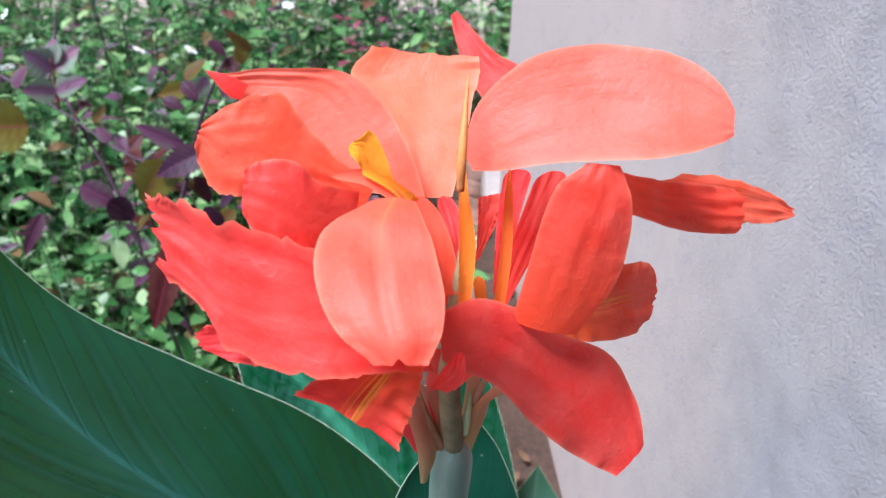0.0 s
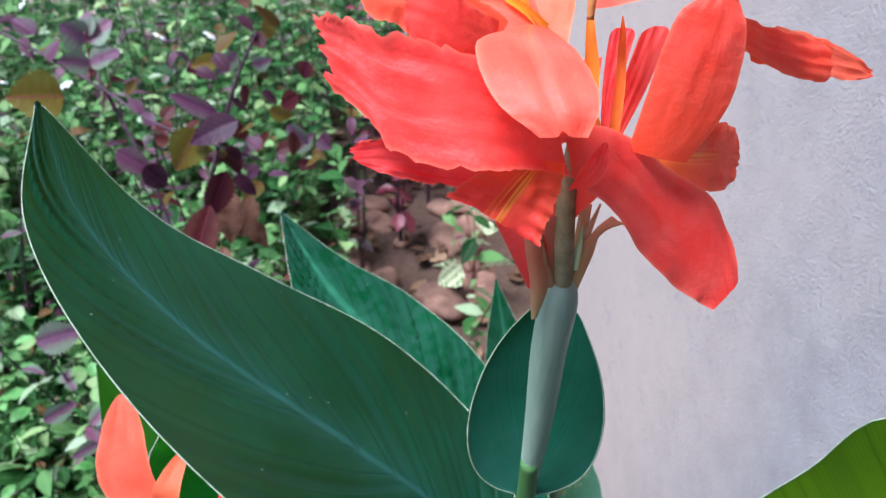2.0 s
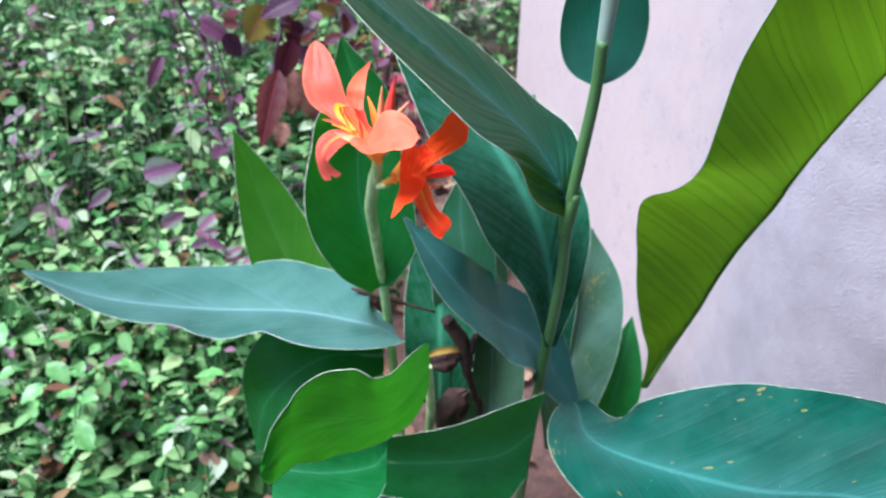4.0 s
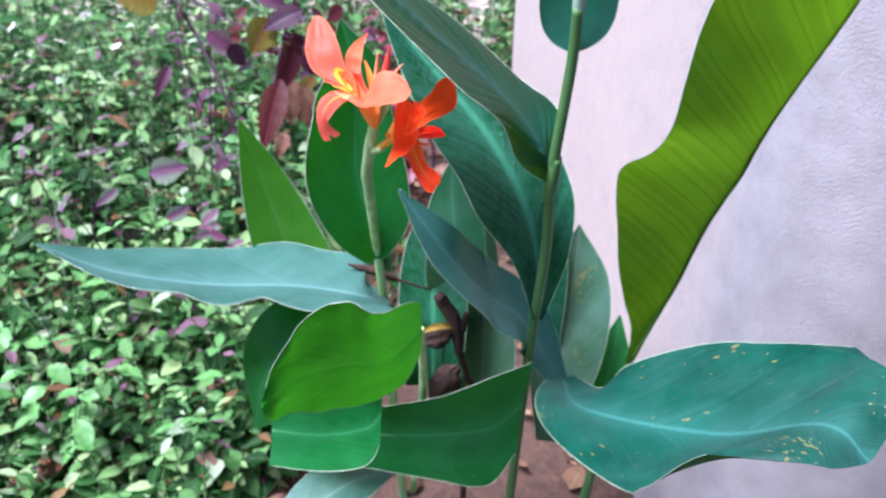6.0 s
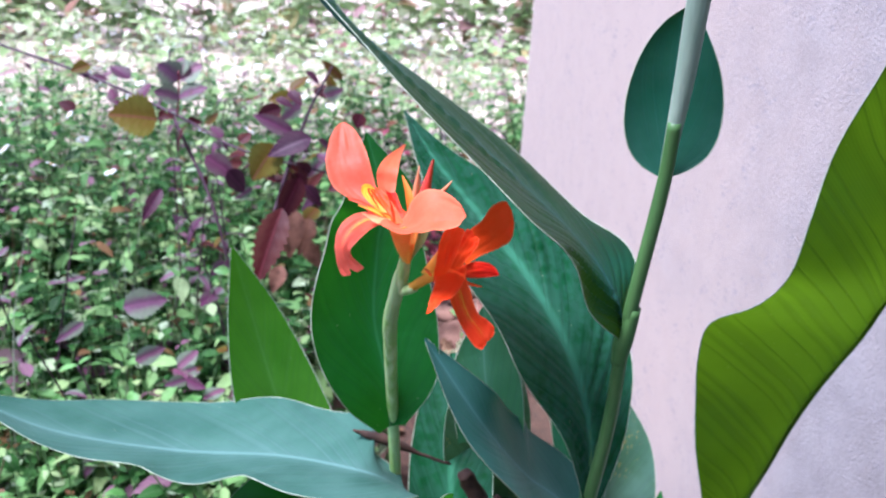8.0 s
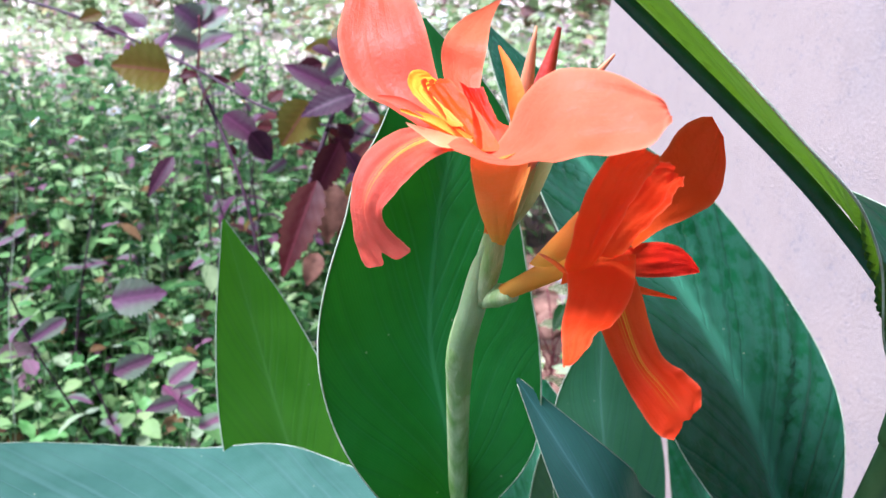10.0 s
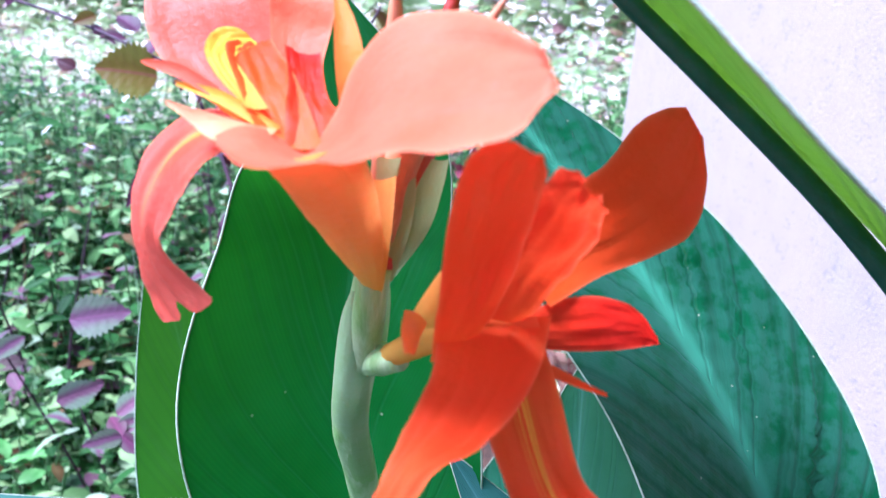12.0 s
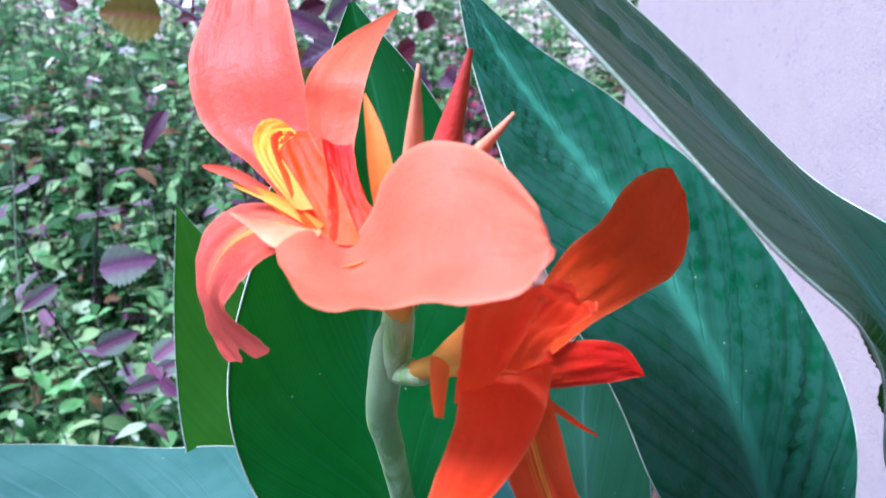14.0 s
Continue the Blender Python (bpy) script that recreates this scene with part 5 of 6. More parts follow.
spindle(head, "bract", stem_pale, [(0.006, 0.1305, 0.999), (0.0064, 0.131, 1.006), (0.0070, 0.133, 1.013)], [0.0009, 0.0010, 0.0002], "small green bract")

bloom = part("flower", tube(curve_points([(-0.140, 0.156, 0.800), (-0.1385, 0.149, 0.816), (-0.139, 0.139, 0.830), (-0.141, 0.130, 0.841)], 18), [0.0026, 0.0032, 0.0034, 0.0022], 12), orange, short, "open peach-coral canna bloom with a yellow throat")
petals(bloom, [
    ("petal", peach, [(-0.1498, 0.1079, 0.8472), (-0.145, 0.1056, 0.8471), (-0.1408, 0.1056, 0.8461), (-0.137, 0.1064, 0.8456), (-0.1325, 0.1066, 0.8484), (-0.1288, 0.1071, 0.8531), (-0.1241, 0.1062, 0.856), (-0.118, 0.1043, 0.8575), (-0.1129, 0.1007, 0.8582), (-0.1096, 0.0965, 0.8591), (-0.1087, 0.0951, 0.8595)], [(0.4, -0.91, -0.08), (0.29, -0.96, -0.04), (0.3, -0.95, 0.08), (0.28, -0.94, 0.17), (0.3, -0.95, 0.01), (0.33, -0.92, -0.19), (0.31, -0.88, -0.35), (0.25, -0.87, -0.43), (0.2, -0.86, -0.48), (0.18, -0.84, -0.51), (0.47, -0.35, -0.81)], [0.0024, 0.011, 0.0148, 0.0159, 0.0152, 0.0162, 0.0166, 0.0148, 0.0105, 0.0046, 0.0016], dict(cup=0.06, wrinkle=0.5, uv=0.05, jag=0.01)),
    ("petal", peach_flame, [(-0.1462, 0.1198, 0.8455), (-0.1545, 0.1197, 0.8471), (-0.1627, 0.1227, 0.8426), (-0.169, 0.1253, 0.8356), (-0.1718, 0.1264, 0.8285), (-0.1713, 0.1275, 0.8215), (-0.1687, 0.1279, 0.816), (-0.1653, 0.127, 0.8123)], [(0.22, 0.89, 0.4), (-0.41, 0.86, 0.32), (-0.55, 0.76, 0.35), (-0.66, 0.7, 0.27), (-0.73, 0.68, 0.1), (-0.81, 0.52, -0.27), (-0.81, 0.39, -0.45), (-0.8, 0.33, -0.5)], [0.0017, 0.0061, 0.0079, 0.0079, 0.0063, 0.006, 0.0072, 0.0083], dict(cup=-0.1, notch=0.1, tip=0.05, wrinkle=0.5)),
    ("petal", peach, [(-0.149, 0.1286, 0.8433), (-0.1586, 0.1432, 0.8479), (-0.1675, 0.1523, 0.8534), (-0.1726, 0.1599, 0.8654), (-0.1761, 0.1717, 0.8753), (-0.1787, 0.183, 0.8851)], [(0.98, 0.17, 0.12), (0.98, 0.15, 0.09), (0.99, 0.09, 0.06), (0.98, 0.06, 0.18), (0.96, 0.21, 0.2), (0.97, 0.19, 0.16)], [0.0027, 0.0071, 0.0115, 0.0122, 0.0094, 0.004], dict(tip=0.12, cup=0.16, wrinkle=0.6)),
    ("petal", peach, [(-0.1416, 0.1266, 0.8445), (-0.148, 0.1376, 0.8523), (-0.1498, 0.1443, 0.8594), (-0.1492, 0.1476, 0.8659), (-0.1466, 0.1573, 0.8712), (-0.1412, 0.1674, 0.8767)], [(0.98, 0.17, 0.11), (0.99, 0.12, 0.02), (0.99, 0.04, -0.15), (0.99, 0.09, -0.05), (0.99, 0.06, -0.11), (0.97, 0.19, 0.15)], [0.0036, 0.0038, 0.0052, 0.0056, 0.0036, 0.0008], dict(cup=0.2, wrinkle=0.1)),
    ("petal", throat_red, [(-0.1434, 0.1186, 0.8446), (-0.15, 0.128, 0.8515), (-0.1551, 0.1353, 0.856), (-0.1565, 0.1394, 0.8577)], [(0.99, 0.05, -0.12), (0.99, 0.05, -0.12), (0.99, 0.1, -0.03), (0.99, 0.12, 0.02)], [0.0046, 0.0051, 0.0042, 0.0024], dict(tip=0.15, cup=0.3, wrinkle=0.4, uv=0.005)),
    ("petal", throat_red, [(-0.1401, 0.1208, 0.846), (-0.1436, 0.1274, 0.851), (-0.1471, 0.1364, 0.8565)], [(0.79, 0.34, 0.51), (0.98, 0.01, -0.2), (0.98, 0.03, -0.17)], [0.0048, 0.0031, 0.003], dict(cup=0.3, wrinkle=0.4, uv=0.005)),
    ("staminode", yellow, [(-0.1493, 0.1214, 0.8494), (-0.1556, 0.128, 0.8527), (-0.1598, 0.1335, 0.8557), (-0.1592, 0.138, 0.8577), (-0.1563, 0.1395, 0.8579)], [(0.99, 0.12, 0.02), (0.99, 0.08, -0.06), (0.98, 0.0, -0.22), (0.93, -0.07, -0.35), (0.77, -0.21, -0.6)], [0.0016, 0.0024, 0.0026, 0.0034, 0.0036], dict(tip=0.12, cup=0.2, wrinkle=0.3)),
    ("staminode", yellow, [(-0.1463, 0.1204, 0.8466), (-0.1551, 0.1229, 0.8504), (-0.163, 0.1246, 0.8521)], [(0.68, 0.39, 0.62), (0.45, 0.44, 0.78), (-0.21, 0.42, 0.88)], [0.001, 0.001, 0.0004], dict(cup=0.3)),
    ("staminode", yellow, [(-0.1437, 0.1204, 0.8449), (-0.1519, 0.1222, 0.8481), (-0.1593, 0.1246, 0.8512)], [(0.73, 0.37, 0.57), (0.38, 0.45, 0.81), (0.13, 0.45, 0.88)], [0.0006, 0.0009, 0.0005], dict(cup=0.3)),
    ("stamen", peach, [(-0.1564, 0.1237, 0.8511), (-0.1626, 0.1249, 0.8538), (-0.1687, 0.1254, 0.8549)], [(0.49, 0.43, 0.75), (0.34, 0.45, 0.83), (-0.26, 0.41, 0.88)], [0.0009, 0.001, 0.0005], dict(tip=0.2, cup=0.3, uv=0.03)),
    ("sepal", pale_sepal, [(-0.1461, 0.1163, 0.8463), (-0.1514, 0.1149, 0.8469), (-0.1562, 0.1158, 0.8486), (-0.1605, 0.1162, 0.8505)], [(0.3, 0.92, 0.25), (-0.01, 0.9, 0.44), (-0.07, 0.44, 0.9), (-0.45, 0.36, 0.82)], [0.0022, 0.0025, 0.0012, 0.0004], dict(cup=0.2)),
    ("sepal", orange, [(-0.1357, 0.1214, 0.8486), (-0.1361, 0.1238, 0.8556), (-0.1378, 0.1276, 0.8614), (-0.1408, 0.1334, 0.867)], [(0.88, 0.29, 0.37), (0.99, 0.09, -0.04), (0.95, -0.04, -0.3), (0.99, 0.12, 0.02)], [0.0010, 0.0021, 0.0018, 0.0002], dict(cup=0.3, uv=0.004)),
    ("petal", peach_base, [(-0.1373, 0.1476, 0.811), (-0.1382, 0.1356, 0.8249), (-0.1385, 0.1193, 0.8388), (-0.1393, 0.1099, 0.8453)], [(0.99, 0.11, -0.03), (0.98, 0.17, 0.14), (0.97, 0.19, 0.18), (0.96, 0.2, 0.21)], [0.0015, 0.0049, 0.0067, 0.0062], dict(cup=-0.25, wrinkle=0.4)),
    ("petal", peach_base, [(-0.1366, 0.1469, 0.8118), (-0.1352, 0.1394, 0.8254), (-0.1335, 0.1324, 0.8375)], [(0.99, 0.14, 0.04), (0.99, 0.14, 0.04), (0.99, 0.14, 0.04)], [0.0013, 0.0026, 0.0028], dict(cup=-0.35)),
])
spindle(bloom, "bud", budred_mat, [(-0.1365, 0.152, 0.815), (-0.131, 0.156, 0.840), (-0.1245, 0.160, 0.8705)], [0.0022, 0.0044, 0.0006], "dark red closed bud")
spindle(bloom, "bud", bud_mat, [(-0.1355, 0.149, 0.822), (-0.130, 0.141, 0.842), (-0.1145, 0.127, 0.8665)], [0.0018, 0.0032, 0.0003], "brownish pink bud")
spindle(bloom, "bud", bud_mat, [(-0.1365, 0.148, 0.825), (-0.134, 0.143, 0.848), (-0.1320, 0.138, 0.8715)], [0.0018, 0.0026, 0.0003], "slender brownish bud")
spindle(bloom, "ovary", stem_pale, [(-0.1415, 0.157, 0.790), (-0.1395, 0.152, 0.805), (-0.1380, 0.148, 0.818)], [0.0030, 0.0040, 0.0028], "pale green ovary")

petals(bloom, [
    ("bract", pale_green, [(-0.136, 0.1523, 0.8116), (-0.1341, 0.1483, 0.8229), (-0.1324, 0.1418, 0.8335), (-0.1324, 0.1379, 0.84)], [(0.99, 0.06, -0.15), (0.99, 0.11, -0.04), (0.99, 0.13, 0.01), (0.99, 0.14, 0.04)], [0.0014, 0.0033, 0.0036, 0.0027], dict(cup=-0.4)),
    ("bract", pale_green, [(-0.136, 0.1563, 0.8108), (-0.1304, 0.1527, 0.8218), (-0.1272, 0.1483, 0.8319), (-0.1249, 0.1448, 0.8387)], [(0.99, 0.14, 0.04), (0.99, 0.14, 0.04), (0.99, 0.14, 0.04), (0.99, 0.14, 0.04)], [0.0014, 0.0027, 0.0025, 0.0015], dict(cup=-0.4)),
    ("sheath", sheath_white, [(-0.1409, 0.1607, 0.7904), (-0.14, 0.1587, 0.7989), (-0.1392, 0.1563, 0.8064), (-0.138, 0.1552, 0.8114)], [(0.99, 0.07, -0.14), (0.99, 0.08, -0.12), (0.99, 0.07, -0.13), (0.99, 0.08, -0.1)], [0.0034, 0.0036, 0.0034, 0.0019], dict(cup=-0.5)),
    ("sheath", sheath_white, [(-0.1470, 0.1780, 0.741), (-0.1465, 0.1640, 0.766), (-0.1438, 0.1552, 0.786), (-0.1418, 0.1500, 0.802), (-0.1410, 0.1475, 0.811)], [(0.99, 0.1, -0.05), (0.99, 0.1, -0.05), (0.99, 0.1, -0.05), (0.99, 0.1, -0.05), (0.99, 0.1, -0.05)], [0.0040, 0.0043, 0.0041, 0.0031, 0.0008], dict(cup=-0.60)),
])

bloom2 = part("flower", tube(curve_points([(-0.141, 0.158, 0.789), (-0.133, 0.150, 0.797), (-0.123, 0.139, 0.808), (-0.113, 0.126, 0.820)], 18), [0.0024, 0.0026, 0.0032, 0.0034], 12), peach_base, short, "scarlet canna bloom turned sideways")
petals(bloom2, [
    ("petal", scarlet, [(-0.1074, 0.1281, 0.8236), (-0.0997, 0.1385, 0.8285), (-0.091, 0.1477, 0.8312), (-0.0849, 0.1521, 0.8363), (-0.0817, 0.1533, 0.8426), (-0.0804, 0.1535, 0.8469)], [(0.6, -0.22, -0.77), (0.52, -0.25, -0.82), (0.58, 0.03, -0.82), (0.56, 0.03, -0.83), (0.61, -0.03, -0.79), (0.55, -0.24, -0.8)], [0.0048, 0.0075, 0.0099, 0.0115, 0.0079, 0.0032], dict(cup=0.08, wrinkle=0.6, uv=0.01)),
    ("petal", scarlet, [(-0.1186, 0.1189, 0.8146), (-0.1162, 0.1176, 0.8244), (-0.1145, 0.1116, 0.8362), (-0.1128, 0.1036, 0.8457), (-0.1104, 0.0963, 0.8509)], [(0.83, 0.07, 0.55), (0.97, 0.18, 0.16), (0.99, 0.11, -0.03), (0.96, 0.01, -0.29), (0.91, -0.05, -0.41)], [0.0043, 0.0051, 0.0054, 0.0048, 0.0029], dict(tip=0.1, cup=-0.15, ruffle=0.04, wrinkle=0.6, uv=0.008)),
    ("petal", scarlet, [(-0.1131, 0.1215, 0.8195), (-0.1088, 0.121, 0.8279), (-0.1046, 0.1151, 0.8364), (-0.103, 0.1102, 0.8413), (-0.1028, 0.1036, 0.8451)], [(0.98, 0.05, -0.19), (0.84, 0.25, -0.49), (0.75, 0.35, -0.56), (0.62, 0.55, -0.56), (0.73, -0.17, -0.67)], [0.0051, 0.0065, 0.0067, 0.0055, 0.0013], dict(cup=-0.3, jag=0.05, ruffle=0.05, wrinkle=0.8, uv=0.008)),
    ("petal", scarlet, [(-0.113, 0.1232, 0.8189), (-0.1138, 0.1121, 0.8151), (-0.1176, 0.1003, 0.8126), (-0.1212, 0.0906, 0.8133), (-0.1229, 0.0829, 0.813), (-0.1246, 0.0793, 0.8123)], [(-0.98, -0.02, -0.17), (-0.99, -0.1, -0.06), (-0.99, -0.11, -0.06), (-0.92, -0.2, -0.34), (-0.93, -0.19, -0.32), (-0.92, -0.2, -0.33)], [0.0088, 0.0077, 0.0061, 0.0038, 0.0024, 0.0007], dict(cup=-0.1, ruffle=0.03, wrinkle=0.6, uv=0.01)),
    ("petal", flame, [(-0.1113, 0.1216, 0.8187), (-0.1079, 0.1167, 0.8079), (-0.1033, 0.1111, 0.7978), (-0.098, 0.1073, 0.7924), (-0.0938, 0.1049, 0.7881), (-0.0918, 0.104, 0.7854)], [(-0.94, -0.16, -0.29), (-0.97, -0.13, -0.19), (-0.95, -0.15, -0.26), (-0.81, -0.24, -0.53), (-0.69, -0.29, -0.67), (-0.6, -0.31, -0.73)], [0.005, 0.0061, 0.0056, 0.0069, 0.0073, 0.0049], dict(notch=0.05, cup=0.08, ruffle=0.04, wrinkle=0.6)),
    ("petal", scarlet, [(-0.1087, 0.1222, 0.8172), (-0.1013, 0.1283, 0.8165), (-0.0943, 0.1312, 0.8162), (-0.0884, 0.1336, 0.8149), (-0.0854, 0.1332, 0.813)], [(0.35, -0.3, -0.89), (0.3, -0.31, -0.9), (0.29, -0.31, -0.9), (0.29, -0.31, -0.9), (0.36, -0.3, -0.89)], [0.0022, 0.0043, 0.0046, 0.0033, 0.0007], dict(cup=-0.15, wrinkle=0.4, uv=0.01)),
    ("petal", scarlet, [(-0.1083, 0.1291, 0.8097), (-0.1026, 0.1218, 0.8113), (-0.0993, 0.1163, 0.8127), (-0.0961, 0.1126, 0.8135)], [(0.32, -0.31, -0.89), (0.29, -0.32, -0.9), (0.09, -0.35, -0.93), (0.4, -0.29, -0.87)], [0.002, 0.0011, 0.0006, 0.0003], dict(cup=0.2, uv=0.008)),
    ("sepal", peach_base, [(-0.1272, 0.1331, 0.8114), (-0.1225, 0.1258, 0.8205), (-0.1185, 0.1205, 0.8292)], [(0.6, -0.76, 0.25), (0.6, -0.79, -0.11), (0.53, -0.8, -0.29)], [0.0047, 0.0042, 0.0031], dict(cup=-0.3)),
    ("sepal", orange, [(-0.1256, 0.127, 0.8169), (-0.1245, 0.1132, 0.8205), (-0.1233, 0.1038, 0.8217)], [(-0.9, 0.11, 0.43), (-0.98, -0.0, 0.22), (-0.98, -0.03, 0.17)], [0.0022, 0.0015, 0.0007], dict(cup=-0.3, uv=0.002)),
])
spindle(bloom2, "bract", stem_pale, [(-0.1425, 0.158, 0.788), (-0.137, 0.154, 0.793), (-0.132, 0.149, 0.796)], [0.0016, 0.0036, 0.0024], "pale green bract")


# ---- the garden behind ----
herb_mat = island_leaf_material("herb_leaf", [(0.0, (0.007, 0.040, 0.007)), (0.30, (0.048, 0.160, 0.034)), (0.62, (0.200, 0.410, 0.125)), (0.80, (0.40, 0.56, 0.22)), (0.90, (0.46, 0.58, 0.38)), (0.905, (0.15, 0.045, 0.09)), (0.95, (0.30, 0.15, 0.21)), (0.955, (0.27, 0.17, 0.06)), (1.0, (0.15, 0.045, 0.035))], share=0.36)
# far leaves: the distant garden's strong sunlight is put into these paler tones
far_lit_mat = island_leaf_material("far_leaf_sunlit", [(0.0, (0.19, 0.33, 0.11)), (0.4, (0.44, 0.60, 0.28)), (0.8, (0.68, 0.71, 0.52)), (0.84, (0.44, 0.28, 0.34)), (0.92, (0.36, 0.12, 0.15)), (1.0, (0.5, 0.42, 0.18))], share=0.45)
herb_part_mat = plain_plant_material("herb_leaf_single", (0.07, 0.25, 0.045), (0.21, 0.43, 0.14), 70, 0.42, share=0.35)
purple_mat = coleus_material("purple_leaf", (0.10, 0.033, 0.066), (0.11, 0.075, 0.080), (0.19, 0.055, 0.12))
mauve_mat = coleus_material("mauve_leaf", (0.16, 0.078, 0.122), (0.17, 0.23, 0.15), (0.25, 0.10, 0.18), 0.32, 0.60)
maroon_mat = coleus_material("maroon_leaf", (0.052, 0.008, 0.010), (0.082, 0.022, 0.018), (0.13, 0.022, 0.036))
dusk_mat = coleus_material("dusky_leaf", (0.040, 0.012, 0.026), (0.060, 0.022, 0.034), (0.12, 0.03, 0.07), 0.2)
olive_mat = coleus_material("olive_leaf", (0.120, 0.075, 0.012), (0.135, 0.115, 0.020), (0.20, 0.035, 0.05), 0.38)
brown_mat = plain_plant_material("dry_brown_leaf", (0.10, 0.040, 0.022), (0.34, 0.16, 0.10), 60, 0.75, share=0.25)
red_mat = plain_plant_material("red_leaf", (0.15, 0.018, 0.032), (0.28, 0.06, 0.085), 55, 0.42, share=0.3)
cream_mat = variegated_material()
twig_mat = plain_plant_material("purple_twig", (0.030, 0.012, 0.022), (0.085, 0.040, 0.060), 60, 0.6)
herb_stem = plain_plant_material("herb_stem", (0.06, 0.12, 0.035), (0.14, 0.20, 0.08), 60, 0.6)
white_mat = plain_plant_material("white_ray", (0.75, 0.75, 0.72), (0.88, 0.88, 0.86), 90, 0.5, share=0.25)
disc_mat = plain_plant_material("yellow_disc", (0.55, 0.32, 0.02), (0.75, 0.50, 0.05), 300, 0.8)


def leaf_rows(L, w, bend, teeth=0.0, cup=0.2):
    """Cross rows of a small ovate leaf along +x: lists of (x, y, z)."""
    prof = ((0.0, 0.04), (0.08, 0.30), (0.2, 0.62), (0.36, 0.92), (0.5, 1.0), (0.64, 0.9), (0.78, 0.66), (0.9, 0.34), (1.0, 0.02))
    rows = []
    for k, (s, h) in enumerate(prof):
        hw = 0.5 * w * h * (1 + (teeth if k % 2 else -teeth))
        z = -bend * s * s * L
        rows.append([(s * L, u * hw, z + cup * hw * abs(u) ** 1.4 - 0.03 * L * math.sin(s * 22) * abs(u)) for u in (-1, -0.5, 0, 0.5, 1)])
    return rows


def coleus_mesh(name, mat, L, w, bend=0.25):
    """A pointed, toothed, puckered coleus leaf along +x."""
    bm = bmesh.new()
    uvl = bm.loops.layers.uv.new("UVMap")
    grid = []
    for k in range(23):
        s = k / 22
        hw = 0.5 * w * (math.sin(math.pi * s ** 0.72) ** 0.85 if 0 < s < 1 else 0.02) * (1.10 if k % 2 else 0.90)
        grid.append([bm.verts.new((s * L + (0.02 * L if k % 2 and abs(u) == 1 else 0), u * hw, -bend * s * s * L + 0.22 * hw * abs(u) + 0.014 * w * math.sin(k * 1.57) * abs(u) * (1.2 - abs(u)))) for u in (-1, -0.6, -0.25, 0, 0.25, 0.6, 1)])
    for a, b in zip(grid, grid[1:]):
        for i in range(6):
            f = bm.faces.new((a[i], a[i + 1], b[i + 1], b[i]))
            for lp in f.loops:
                lp[uvl].uv = (lp.vert.co.y / (0.5 * w), lp.vert.co.x / L)
    return finish(name, bm, mat)


def leaf_mesh(name, mat, L, w, bend=0.25, teeth=0.0, cup=0.2):
    bm = bmesh.new()
    uvl = bm.loops.layers.uv.new("UVMap")
    grid = [[bm.verts.new(p) for p in row] for row in leaf_rows(L, w, bend, teeth, cup)]
    for j in range(len(grid) - 1):
        for i in range(4):
            f = bm.faces.new((grid[j][i], grid[j][i + 1], grid[j + 1][i + 1], grid[j + 1][i]))
            for lp in f.loops:
                lp[uvl].uv = (lp.vert.co.y / (0.5 * w), lp.vert.co.x / L)
    return finish(name, bm, mat)


def add_leaf(parent, me, at, az, pitch, roll=0.0, scale=1.0, name="leaf", label=""):
    ob = new(name, me)
    ob.parent = parent
    ob.matrix_basis = Matrix.Translation(Vector(at) - parent.location) @ Euler((roll, -pitch, az)).to_matrix().to_4x4() @ Matrix.Scale(scale, 4)
    if label:
        ob["label"] = label
    return ob


def leafy_plant(name, base, stems, meshes, rng, spacing, label, category, group, stem_mat_, radius=0.0028, size=1.0, first=0.25):
    """A small plant: stems with opposite pairs of leaves, every leaf a part."""
    p = thing(name, base, label, category, group)
    for line in stems:
        pts = curve_points(line, 16)
        part("stem", tube(pts, [radius, radius * 0.75, radius * 0.4], 7), stem_mat_, p)
        length = sum(float(np.linalg.norm(b - a)) for a, b in zip(pts, pts[1:]))
        count = max(2, int(length * (1 - first) / spacing))
        turn = rng.uniform(0, 3)
        for k in range(count + 1):
            s = first + (1 - first) * k / count
            at = spline(line, s)
            turn += math.pi / 2 + rng.uniform(-0.3, 0.3)
            for side in (0, math.pi):
                if rng.random() < 0.12:
                    continue
                me = rng.choice(meshes)
                sc = size * rng.uniform(0.7, 1.2) * (1.0 if s < 0.85 else 0.7)
                add_leaf(p, me, at, turn + side, rng.uniform(-0.55, 0.35) + (0.4 if s > 0.9 else 0), rng.uniform(-0.4, 0.4), sc)
    return p


rng = random.Random(7)
purple_leaves = [coleus_mesh("leaf", purple_mat, 0.058, 0.036, 0.25), coleus_mesh("leaf", mauve_mat, 0.055, 0.035, 0.15), coleus_mesh("leaf", mauve_mat, 0.050, 0.030, 0.4), coleus_mesh("leaf", purple_mat, 0.062, 0.034, 0.5)]
dark_leaves = [coleus_mesh("leaf", maroon_mat, 0.060, 0.036, 0.45), coleus_mesh("leaf", purple_mat, 0.058, 0.036, 0.3), coleus_mesh("leaf", olive_mat, 0.055, 0.042, 0.2)]
herb_leaves = [leaf_mesh("leaf", herb_part_mat, 0.046, 0.028, 0.2, 0.03), leaf_mesh("leaf", herb_part_mat, 0.040, 0.026, 0.35, 0.03), leaf_mesh("leaf", herb_part_mat, 0.052, 0.028, 0.1, 0.03)]
red_leaves = [leaf_mesh("leaf", red_mat, 0.060, 0.036, 0.3, 0.05), leaf_mesh("leaf", red_mat, 0.050, 0.034, 0.15, 0.05)]

# the purple-leaved shrub whose branch hangs across the view
shrub = thing("coleus_shrub", (-1.55, 1.45, 0.0), "purple-leaved coleus shrub with a dark branch arching over the herbs", "shrub", "purple-leaved plants")
